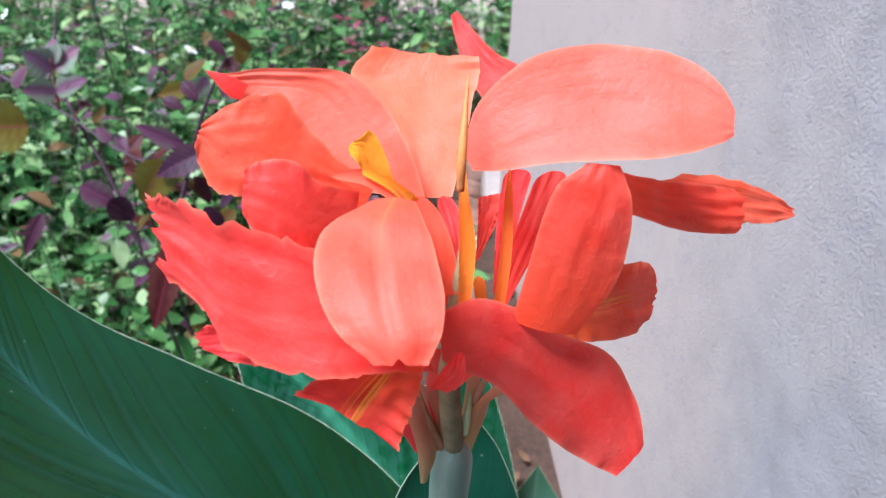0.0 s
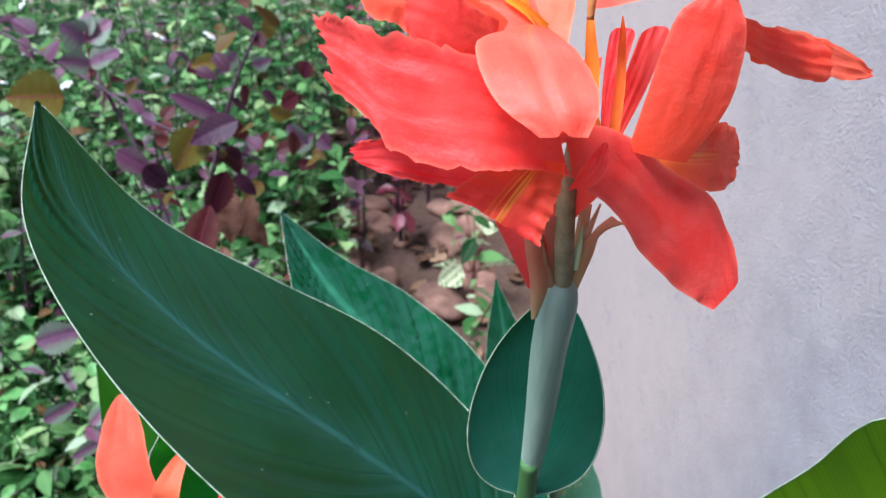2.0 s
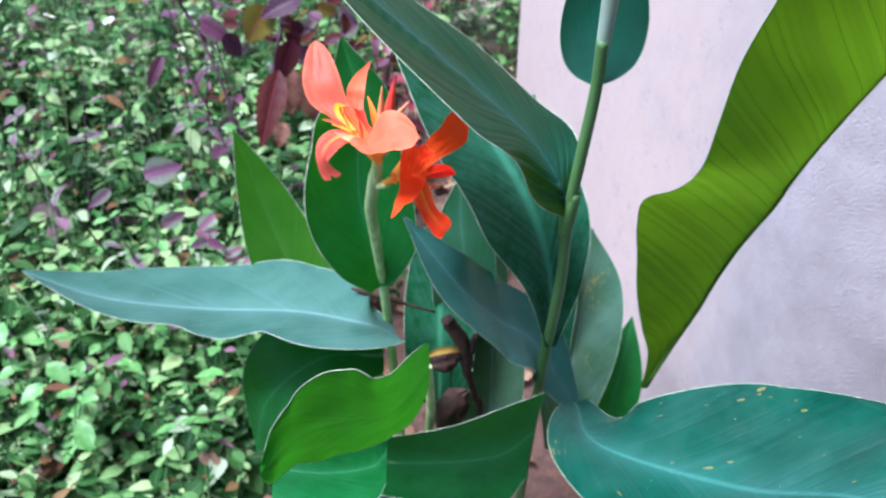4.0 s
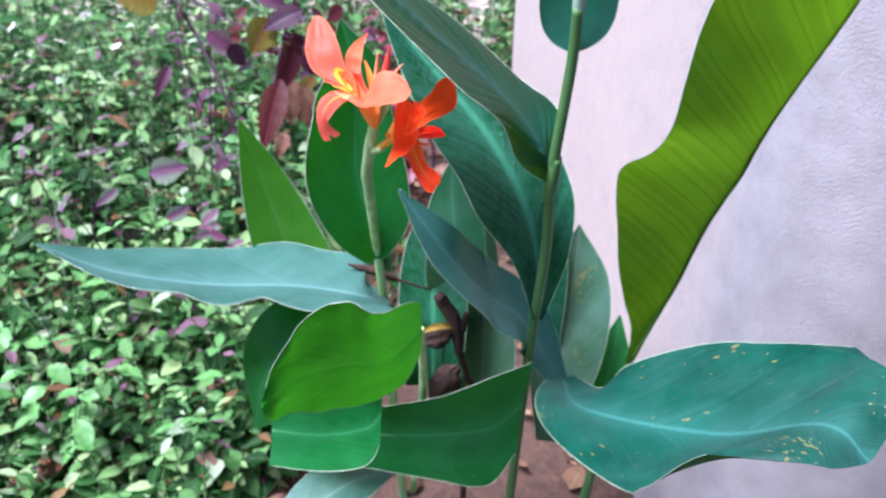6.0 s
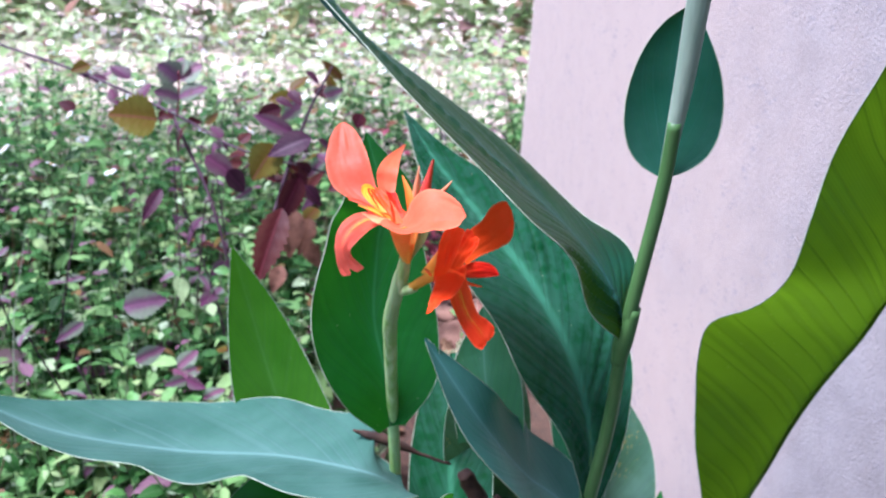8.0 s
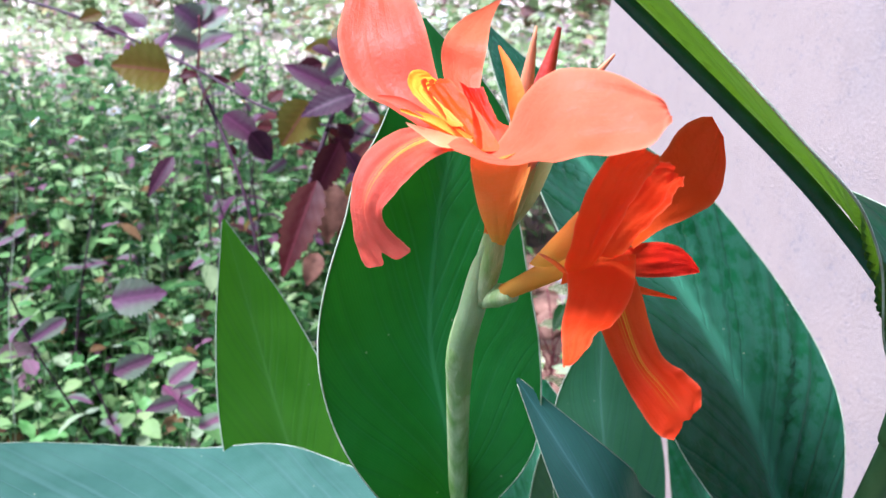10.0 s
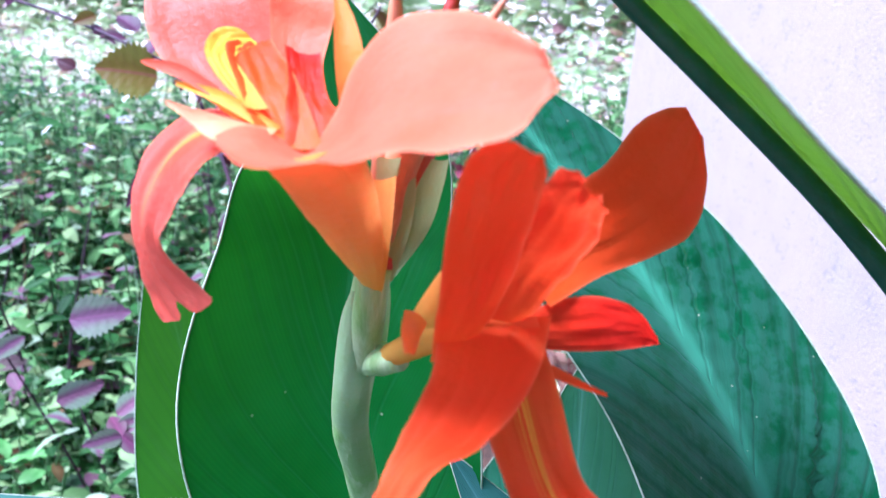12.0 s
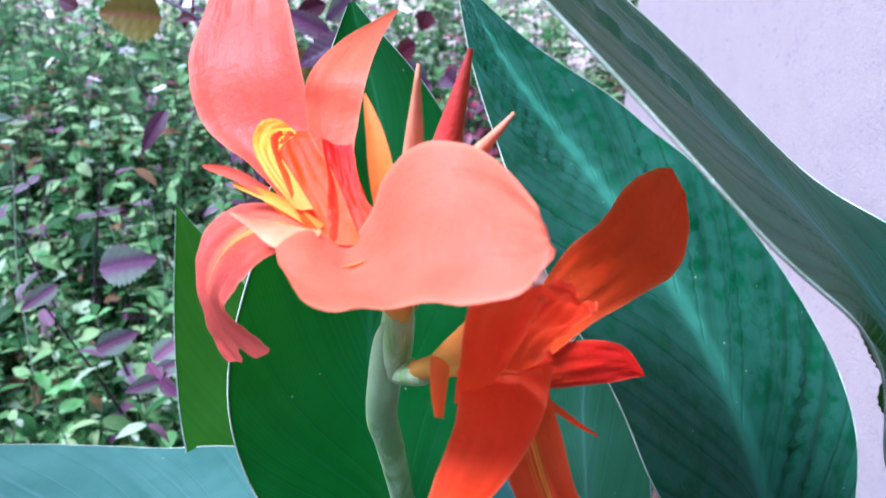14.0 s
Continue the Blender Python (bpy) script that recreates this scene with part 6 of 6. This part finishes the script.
for line in ([(-1.55, 1.45, -0.02), (-1.50, 1.42, 0.5), (-1.15, 1.16, 0.89), (-0.854, 1.012, 0.847), (-0.688, 0.935, 0.817), (-0.512, 0.846, 0.772), (-0.408, 0.791, 0.737), (-0.266, 0.737, 0.719)],
             [(-0.55, 0.93, 0.757), (-0.47, 0.86, 0.62), (-0.43, 0.82, 0.45), (-0.42, 0.84, 0.2)],
             [(-0.58, 0.95, 0.765), (-0.585, 1.00, 0.80), (-0.585, 1.04, 0.85)],
             [(-0.33, 0.765, 0.718), (-0.345, 0.73, 0.66), (-0.36, 0.70, 0.62)],
             [(-0.33, 0.765, 0.718), (-0.30, 0.78, 0.80), (-0.27, 0.80, 0.86)]):
    part("branch", tube(curve_points(line, 30), [0.0029, 0.0024, 0.0020, 0.0013], 8), twig_mat, shrub)


def leaf_between(parent, shape, root, tip, width, roll):
    """A leaf of the given kind from its root to its tip, its upper face turned up and outward."""
    mat, bend = shape
    root, tip = Vector(root), Vector(tip)
    x = (tip - root).normalized()
    up = Vector((0.10, -0.75, 0.65))
    z = (up - x * up.dot(x)).normalized()
    z = Matrix.Rotation(roll, 3, x) @ z
    y = z.cross(x)
    me = coleus_mesh("leaf", mat, (tip - root).length, width, bend)
    ob = new("leaf", me)
    ob.parent = parent
    ob.matrix_basis = Matrix.Translation(root - parent.location) @ Matrix((x, y, z)).transposed().to_4x4()
    return ob


olive_round = olive_coleus = (olive_mat, 0.12)
dark_coleus, maroon_coleus = (dusk_mat, 0.20), (maroon_mat, 0.10)
purple_coleus, mauve_coleus, dry_brown = (purple_mat, 0.12), (mauve_mat, 0.15), (brown_mat, 0.35)
for shape, root, tip, width in (
    (olive_round, (-0.521, 0.788, 0.775), (-0.573, 0.754, 0.787), 0.065),
    (olive_round, (-0.344, 0.749, 0.754), (-0.371, 0.722, 0.709), 0.048),
    (dark_coleus, (-0.293, 0.751, 0.765), (-0.350, 0.726, 0.749), 0.040),
    (purple_coleus, (-0.319, 0.757, 0.769), (-0.376, 0.757, 0.794), 0.024),
    (purple_coleus, (-0.427, 0.700, 0.744), (-0.387, 0.698, 0.719), 0.031),
    (dark_coleus, (-0.398, 0.696, 0.726), (-0.375, 0.707, 0.695), 0.031),
    (maroon_coleus, (-0.303, 0.709, 0.718), (-0.328, 0.688, 0.660), 0.034),
    (maroon_coleus, (-0.325, 0.694, 0.678), (-0.349, 0.624, 0.594), 0.042),
    (mauve_coleus, (-0.508, 0.854, 0.825), (-0.534, 0.844, 0.847), 0.043),
    (mauve_coleus, (-0.508, 0.854, 0.825), (-0.478, 0.866, 0.850), 0.043),
    (mauve_coleus, (-0.508, 0.854, 0.827), (-0.512, 0.875, 0.858), 0.037),
    (mauve_coleus, (-0.506, 0.841, 0.800), (-0.528, 0.812, 0.812), 0.033),
    (mauve_coleus, (-0.506, 0.841, 0.800), (-0.464, 0.837, 0.820), 0.033),
    (olive_coleus, (-0.490, 0.837, 0.802), (-0.469, 0.846, 0.811), 0.012),
    (olive_coleus, (-0.341, 0.851, 0.815), (-0.317, 0.868, 0.840), 0.021),
    (olive_coleus, (-0.335, 0.841, 0.809), (-0.368, 0.823, 0.806), 0.023),
    (mauve_coleus, (-0.478, 0.525, 0.599), (-0.433, 0.540, 0.606), 0.037),
    (mauve_coleus, (-0.428, 0.430, 0.583), (-0.402, 0.448, 0.590), 0.020),
    (mauve_coleus, (-0.385, 0.434, 0.574), (-0.371, 0.459, 0.584), 0.019),
    (mauve_coleus, (-0.370, 0.414, 0.572), (-0.380, 0.389, 0.581), 0.014),
    (purple_coleus, (-0.370, 0.414, 0.572), (-0.390, 0.433, 0.576), 0.013),
    (mauve_coleus, (-0.370, 0.414, 0.572), (-0.365, 0.441, 0.571), 0.014),
    (purple_coleus, (-0.370, 0.414, 0.572), (-0.347, 0.398, 0.572), 0.013),
    (mauve_coleus, (-0.349, 0.401, 0.558), (-0.332, 0.422, 0.560), 0.015),
    (mauve_coleus, (-0.364, 0.431, 0.576), (-0.380, 0.423, 0.573), 0.012),
    (mauve_coleus, (-0.535, 0.541, 0.570), (-0.553, 0.510, 0.560), 0.017),
    (dark_coleus, (-0.499, 0.725, 0.689), (-0.514, 0.685, 0.656), 0.019),
    (purple_coleus, (-0.601, 0.900, 0.817), (-0.633, 0.908, 0.837), 0.028),
    (olive_coleus, (-0.680, 0.940, 0.832), (-0.700, 0.917, 0.823), 0.022),
    (maroon_coleus, (-0.689, 0.894, 0.766), (-0.714, 0.893, 0.778), 0.022),
    (dark_coleus, (-0.299, 0.727, 0.703), (-0.276, 0.724, 0.675), 0.020),
    (maroon_coleus, (-0.405, 0.794, 0.744), (-0.393, 0.810, 0.759), 0.019),
    (purple_coleus, (-0.434, 0.806, 0.748), (-0.453, 0.813, 0.765), 0.018),
    (purple_coleus, (-0.579, 0.874, 0.788), (-0.569, 0.893, 0.815), 0.025),
    (olive_coleus, (-0.463, 0.831, 0.761), (-0.452, 0.848, 0.781), 0.019),
    (maroon_coleus, (-0.294, 0.742, 0.717), (-0.315, 0.751, 0.731), 0.018),
    (purple_coleus, (-0.266, 0.740, 0.735), (-0.286, 0.749, 0.745), 0.019),
    (dry_brown, (-0.327, 0.772, 0.655), (-0.325, 0.732, 0.597), 0.041),
    (dry_brown, (-0.304, 0.792, 0.634), (-0.314, 0.755, 0.594), 0.030),
    (dry_brown, (-0.311, 0.789, 0.597), (-0.289, 0.770, 0.566), 0.027),
    (dry_brown, (-0.345, 0.769, 0.564), (-0.355, 0.743, 0.534), 0.027),
):
    leaf_between(shrub, shape, root, tip, width, rng.uniform(-0.45, 0.45))
for k in range(34):
    at = Vector((rng.uniform(-0.44, -0.20), rng.uniform(0.78, 0.95), rng.uniform(0.64, 0.84)))
    way = Vector((rng.uniform(-1, 1), rng.uniform(-1, 0.6), rng.uniform(-0.9, 0.5))).normalized()
    leaf_between(shrub, (maroon_coleus, dark_coleus, olive_coleus, maroon_coleus, mauve_coleus)[k % 5], at, at + way * rng.uniform(0.026, 0.046), rng.uniform(0.016, 0.030), rng.uniform(-0.9, 0.9))
part("petiole", tube(curve_points([(-0.512, 0.846, 0.772), (-0.508, 0.848, 0.805), (-0.507, 0.852, 0.838)], 10), [0.0016, 0.0014, 0.0010], 7), red_mat, shrub, "magenta leaf stalk")
for k in range(40):
    q = rng.uniform(0.0, 1.0)
    at = spline([(-1.20, 1.26, 0.90), (-0.74, 1.00, 0.81), (-0.55, 0.93, 0.757), (-0.41, 0.82, 0.722), (-0.25, 0.71, 0.712)], q) if k % 3 else spline([(-0.60, 1.00, 0.80), (-0.47, 0.86, 0.62), (-0.43, 0.82, 0.45), (-0.42, 0.84, 0.2)], q)
    add_leaf(shrub, rng.choice(purple_leaves + dark_leaves + herb_leaves[:2]), at, rng.uniform(0, 6.28), rng.uniform(-0.7, 0.5), rng.uniform(-0.9, 0.9), rng.uniform(0.35, 0.75))

# other purple-leaved plants among the herbs
PURPLE_BASES = [(-0.46, 0.98, 0.62), (-0.30, 1.10, 0.68), (-0.62, 1.08, 0.60), (-0.42, 1.30, 0.72), (-0.70, 1.40, 0.70), (-0.98, 1.45, 0.66), (-0.25, 1.40, 0.62), (-1.25, 1.85, 0.72), (-0.72, 1.14, 0.36), (-0.52, 0.86, 0.30), (-1.15, 1.30, 0.48), (-1.45, 1.55, 0.55), (-0.55, 1.35, 0.52), (-0.36, 1.25, 0.55), (-0.85, 1.75, 0.60), (-0.30, 1.75, 0.55), (-0.55, 2.1, 0.62), (-1.2, 2.1, 0.6), (-0.05, 2.35, 0.55), (-0.42, 1.02, 0.34), (-0.62, 0.78, 0.42), (-0.85, 0.95, 0.52), (-1.05, 1.05, 0.46)]
for k, (x, y, h) in enumerate(PURPLE_BASES):
    if k % 2 and k < 19:
        continue
    z0 = ground_height(x, y) - 0.02
    stems = []
    for _ in range(2):
        a = rng.uniform(0, 6.28)
        r = rng.uniform(0.03, 0.12)
        stems.append([(x, y, z0), (x + 0.4 * r * math.cos(a), y + 0.4 * r * math.sin(a), h * 0.55), (x + r * math.cos(a), y + r * math.sin(a), h * rng.uniform(0.85, 1.1))])
    leafy_plant("coleus_plant", (x, y, 0.0), stems, purple_leaves[1:3] + herb_leaves[:1] if k > 19 else purple_leaves if k % 3 else purple_leaves + dark_leaves, rng, 0.11, "purple and green coleus plant among the herbs", "coleus", "purple-leaved plants", twig_mat, size=0.80)

# red-leaved plants near the end of the wall
for x, y, h in ((-0.17, 1.62, 0.50), (-0.10, 1.85, 0.48), (-0.26, 1.95, 0.56)):
    z0 = ground_height(x, y) - 0.02
    stems = [[(x, y, z0), (x + 0.02 * math.cos(a), y + 0.02 * math.sin(a), h * 0.5), (x + 0.06 * math.cos(a), y + 0.06 * math.sin(a), h)] for a in (0.4, 2.5, 4.6)]
    leafy_plant("red_plant", (x, y, 0.0), stems, red_leaves, rng, 0.06, "crimson-leaved bedding plant on bare soil", "bedding plant", "red-leaved plants", twig_mat, size=1.0)

# cream variegated plant at the foot of the wall
var = thing("variegated_plant", (0.035, 1.36, 0.0), "young cream and green variegated plant beside the footing", "variegated plant")
cream_leaf = leaf_mesh("leaf", cream_mat, 0.095, 0.066, 0.15, 0.0)
for k, (dx, z, a) in enumerate(((-0.030, 0.285, -0.15), (-0.045, 0.205, 0.05), (-0.035, 0.155, -2.0), (0.010, 0.120, 0.3), (-0.020, 0.075, -0.4), (0.020, 0.240, 1.6), (-0.030, 0.110, 2.6))):
    tip = (0.035 + dx, 1.36 - 0.02 * (k % 3), z)
    part("stalk", tube(curve_points([(0.035, 1.36, -0.02), (0.030, 1.36, 0.5 * z), tip], 10), [0.002, 0.0016, 0.0012], 6), red_mat, var, "thin reddish stalk")
    add_leaf(var, cream_leaf, tip, a, rng.uniform(-0.2, 0.2), -0.9 if k < 5 else 0.4, rng.uniform(0.8, 1.1))

# green herbs nearest to the cannas
for k in range(16):
    x, y = rng.uniform(-0.95, -0.30), rng.uniform(0.36, 0.80)
    if x > -0.36 and y > 0.5:
        x -= 0.15
    h = rng.uniform(0.16, 0.34)
    z0 = ground_height(x, y) - 0.02
    stems = []
    for _ in range(2):
        a, r = rng.uniform(0, 6.28), rng.uniform(0.03, 0.10)
        stems.append([(x, y, z0), (x + 0.5 * r * math.cos(a), y + 0.5 * r * math.sin(a), h * 0.6), (x + r * math.cos(a), y + r * math.sin(a), h)])
    leafy_plant("herb_plant", (x, y, 0.0), stems, herb_leaves, rng, 0.055, "low green herb with pairs of oval leaves", "herb", "green herbs", herb_stem, 0.0018, 1.0)


# herb layer: sprigs with opposite leaves, too many to count
def sprig_layer(count, rng, box, height, leaf, mult=1.0, bare=True):
    verts, faces, uvs = [], [], []

    def put_leaf(p, az, pitch, L, w):
        d = np.array((math.cos(az) * math.cos(pitch), math.sin(az) * math.cos(pitch), math.sin(pitch)))
        roll = rng.uniform(-0.5, 0.5)
        a = np.array((-math.sin(az), math.cos(az), 0.0))
        n = np.cross(d, a)
        a = a * math.cos(roll) + n * math.sin(roll)
        n = np.cross(d, a)
        k = len(verts)
        bend = rng.uniform(0.05, 0.35) * L
        for s, hw in ((0.0, 0.05), (0.22, 0.40), (0.5, 0.5), (0.78, 0.30), (1.0, 0.0)):
            c = p + d * (L * s) - n * (bend * s * s)
            for u in ((-1, 0, 1) if hw else (0,)):
                verts.append(tuple(c + a * (u * hw * w) + n * (0.3 * hw * w * abs(u))))
                uvs.append((u, s))
        for j in (0, 3, 6):
            faces.extend([(k + j, k + j + 1, k + j + 4, k + j + 3), (k + j + 1, k + j + 2, k + j + 5, k + j + 4)])
        faces.extend([(k + 9, k + 10, k + 12), (k + 10, k + 11, k + 12)])

    for _ in range(count):
        x, y = rng.uniform(box[0], box[1]), rng.uniform(box[2], box[3])
        if y < 2.15 and x > 0.06 - 0.02 * y:
            continue
        edge = min(x - box[0], box[3] - y)
        if bare and edge < 0.9 and rng.random() > edge / 0.9:
            continue
        if x > -0.34 and y < 0.95 or (x + 0.30) ** 2 + (y - 0.33) ** 2 < 0.022:
            continue
        if -0.40 < x < 0.3 and 1.0 < y < 2.35 and rng.random() < 0.93:
            continue
        h = height(x, y) * rng.uniform(0.55, 1.1)
        z0 = ground_height(x, y)
        lx, ly = rng.uniform(-0.25, 0.25) * h, rng.uniform(-0.25, 0.25) * h
        k = len(verts)
        r = 0.0016 * mult
        for s in (0, 0.5, 1.0):
            for a in (0, 2.1, 4.2):
                verts.append((x + lx * s * s + r * math.cos(a), y + ly * s * s + r * math.sin(a), z0 + h * s))
                uvs.append((0, 0))
        for j in (0, 3):
            for i in range(3):
                faces.append((k + j + i, k + j + (i + 1) % 3, k + j + 3 + (i + 1) % 3, k + j + 3 + i))
        turn = rng.uniform(0, 3)
        nodes = max(3, int(h / (0.042 * mult)))
        for q in range(1, nodes + 1):
            s = q / nodes
            if s < 0.12:
                continue
            turn += math.pi / 2
            p = np.array((x + lx * s * s, y + ly * s * s, z0 + h * s))
            for side in (0, math.pi):
                L = leaf * rng.choice((0.35, 0.5, 0.65, 0.8, 1.0, 1.25, 1.5)) * (0.65 if q == nodes else 1)
                put_leaf(p, turn + side + rng.uniform(-0.3, 0.3), rng.uniform(-0.55, 0.45), L, L * rng.uniform(0.38, 0.70))
    return verts, faces, uvs


def stuff(name, data, mat, label, category):
    verts, faces, uvs = data
    me = bpy.data.meshes.new(name)
    me.from_pydata(verts, [], faces)
    uvl = me.uv_layers.new(name="UVMap")
    idx = np.empty(len(me.loops), dtype=np.int32)
    me.loops.foreach_get("vertex_index", idx)
    uvl.data.foreach_set("uv", np.array(uvs, dtype=np.float32)[idx].ravel())
    me.polygons.foreach_set("use_smooth", np.ones(len(me.polygons), dtype=bool))
    me.materials.append(mat)
    return tagged(new(name, me), label, category, kind="stuff")


def herb_height(x, y):
    rise = min(max((y - 0.35) / 1.0, 0.0), 1.0)
    return max(0.06, 0.16 + 0.36 * rise + 0.10 * min(max(y - 1.2, 0.0), 1.0) + 0.12 * noise.noise((x * 1.9, y * 1.9, 5)) + 0.06 * noise.noise((x * 5, y * 5, 9)))


def far_height(x, y):
    return max(0.1, 0.42 + 0.18 * noise.noise((x * 0.8, y * 0.8, 5)) + 0.05 * (y - 4))


stuff("herb_layer", sprig_layer(3400, rng, (-3.4, 0.6, 0.35, 3.6), herb_height, 0.042), herb_mat, "dense green herbs with oval leaves covering the soil", "herbs")
stuff("herb_thicket", sprig_layer(2300, rng, (-1.75, -0.28, 0.30, 1.75), lambda x, y: 0.85 * herb_height(x, y), 0.036, 0.85, False), herb_mat, "thick fresh green herbs beside the cannas", "herbs")
stuff("ground_herbs", sprig_layer(520, rng, (-1.15, -0.36, 0.02, 0.62), lambda x, y: 0.10 + 0.10 * noise.noise((x * 4, y * 4, 2)) + 0.10 * min(max(-0.35 - x, 0), 0.4), 0.040, 0.8, False), herb_mat, "low leafy herbs creeping over the soil", "herbs")
stuff("far_weeds", sprig_layer(850, rng, (-6.5, 4.0, 2.9, 9.5), far_height, 0.12, 2.4), far_lit_mat, "weeds further down the garden, strong sunlight put into their pale colour", "weeds")
stuff("far_hedge", sprig_layer(700, rng, (-14.0, 9.0, 9.5, 13.0), lambda x, y: 2.0 + 0.6 * noise.noise((x * 0.5, y * 0.5, 2)), 0.30, 5.0), far_lit_mat, "bushes at the far end of the garden, strong sunlight put into their pale colour", "bushes")


def outer_height(x, y):
    return max(0.04, 0.12 + 0.10 * noise.noise((x * 0.9, y * 0.9, 3)))


for box, count in (((-7.0, -2.6, -2.5, 3.2), 700), ((0.75, 6.0, -2.5, 3.2), 700), ((-2.8, 0.9, -4.0, -1.3), 450)):
    stuff("weed_fringe", sprig_layer(count, rng, box, outer_height, 0.075, 1.6), herb_mat, "low weeds scattered over the bare soil", "weeds")


# daisies over the herbs
def daisy(name="white_flower"):
    d = thing(name, (0, 0, 0), "small white daisy with a yellow centre on a thin stem", "wildflower", "white wildflowers")
    ring = [(0.003, 0.0022, 0.0), (0.009, 0.0052, 0.0006), (0.0145, 0.0044, -0.0006), (0.0165, 0.0, -0.0014), (0.0145, -0.0044, -0.0006), (0.009, -0.0052, 0.0006), (0.003, -0.0022, 0.0)]
    bm = bmesh.new()
    bm.faces.new([bm.verts.new(v) for v in ring])
    ray = finish("ray_petal", bm, white_mat, False)
    for k in range(6):
        ob = part("ray_petal", ray, white_mat, d)
        ob.matrix_basis = Matrix.Rotation(k * math.pi / 3, 4, "Z")
    bm = bmesh.new()
    bmesh.ops.create_uvsphere(bm, u_segments=10, v_segments=6, radius=0.0042)
    for v in bm.verts:
        v.co.z *= 0.6
    part("disc", bm, disc_mat, d, "yellow centre")
    part("stem", tube([(0, 0, -0.22), (0.004, 0.0, -0.1), (0, 0, -0.001)], [0.0009, 0.0008, 0.0007], 5), herb_stem, d)
    return d


first = daisy()
DAISIES = [(-0.911, 1.469, 0.520), (-1.18, 1.50, 0.56), (-1.22, 1.42, 0.54), (-1.30, 1.62, 0.62)]
for k in range(190):
    y = rng.uniform(1.4, 5.0)
    x = rng.uniform(-0.32 * y - 0.9, -0.05 + 0.05 * y)
    if -0.4 < x and y < 2.2:
        continue
    DAISIES.append((x, y, herb_height(x, y) + ground_height(x, y) + rng.uniform(0.02, 0.14)))
for k, (x, y, z) in enumerate(DAISIES):
    m = Matrix.Translation((x, y, z)) @ Euler((rng.uniform(-0.2, 0.9), rng.uniform(-0.5, 0.5), rng.uniform(0, 6))).to_matrix().to_4x4()
    if k == 0:
        first.matrix_basis = m
    else:
        copy_thing(first, m)

# thin grass stalks
verts, faces, uvs = [], [], []
for _ in range(260):
    x, y = rng.uniform(-1.7, -0.55), rng.uniform(0.75, 2.0)
    h, a = rng.uniform(0.35, 0.8), rng.uniform(0, 6.28)
    b, w = rng.uniform(0.05, 0.3) * h, 0.0016
    k = len(verts)
    for s in (0, 0.35, 0.7, 1.0):
        cx, cy, cz = x + b * s * s * math.cos(a), y + b * s * s * math.sin(a), ground_height(x, y) + h * s * (1 - 0.15 * s)
        ww = w * (1 - 0.8 * s)
        verts += [(cx - ww * math.sin(a), cy + ww * math.cos(a), cz), (cx + ww * math.sin(a), cy - ww * math.cos(a), cz + 0.0008)]
        uvs += [(-1, s), (1, s)]
    for j in (0, 2, 4):
        faces.append((k + j, k + j + 1, k + j + 3, k + j + 2))
stuff("grass_stalks", (verts, faces, uvs), herb_mat, "thin pale grass stalks standing over the herbs", "grass")

# stones and broken brick on the bare soil by the wall
shapes = []
for k in range(5):
    bm = bmesh.new()
    bmesh.ops.create_icosphere(bm, subdivisions=3, radius=0.05)
    for v in bm.verts:
        v.co.x *= 1.35
        v.co.z *= 0.55
        v.co *= 1 + 0.35 * noise.noise(v.co * 16 + Vector((k * 7, 0, 0))) + 0.12 * noise.noise(v.co * 60)
    shapes.append(finish("stone", bm, stone_mat))
for k in range(46):
    x, y = rng.uniform(-0.34, 0.10), rng.uniform(1.35, 2.5)
    if k > 38:
        x, y = rng.uniform(-0.42, -0.20), rng.uniform(0.36, 0.56)
    ob = new("stone", rng.choice(shapes))
    ob.matrix_basis = Matrix.Translation((x, y, ground_height(x, y) + 0.008)) @ Euler((rng.uniform(-0.3, 0.3), rng.uniform(-0.3, 0.3), rng.uniform(0, 6))).to_matrix().to_4x4() @ Matrix.Scale(rng.uniform(0.4, 1.25), 4)
    tagged(ob, "reddish-brown stone lying on the soil", "stone", "loose stones")

# dry leaves on the soil
verts, faces, uvs = [], [], []
for _ in range(420):
    x, y = rng.uniform(-0.6, 0.2), rng.uniform(0.15, 2.4)
    a, L = rng.uniform(0, 6.28), rng.uniform(0.02, 0.055)
    w = L * rng.uniform(0.2, 0.45)
    z = ground_height(x, y) + rng.uniform(0.004, 0.016)
    k = len(verts)
    for s, hw in ((0, 0.1), (0.35, 1.0), (0.7, 0.8), (1.0, 0.05)):
        for u in (-1, 0, 1):
            verts.append((x + L * s * math.cos(a) - u * hw * w * math.sin(a), y + L * s * math.sin(a) + u * hw * w * math.cos(a), z + 0.006 * abs(u) + 0.01 * s * s))
            uvs.append((u, s))
    for j in (0, 3, 6):
        faces += [(k + j, k + j + 1, k + j + 4, k + j + 3), (k + j + 1, k + j + 2, k + j + 5, k + j + 4)]
stuff("leaf_litter", (verts, faces, uvs), island_leaf_material("litter", [(0.0, (0.06, 0.03, 0.018)), (0.6, (0.17, 0.09, 0.05)), (1.0, (0.34, 0.22, 0.13))], share=0.1, rough=0.8), "dry brown leaf litter on the soil", "litter")
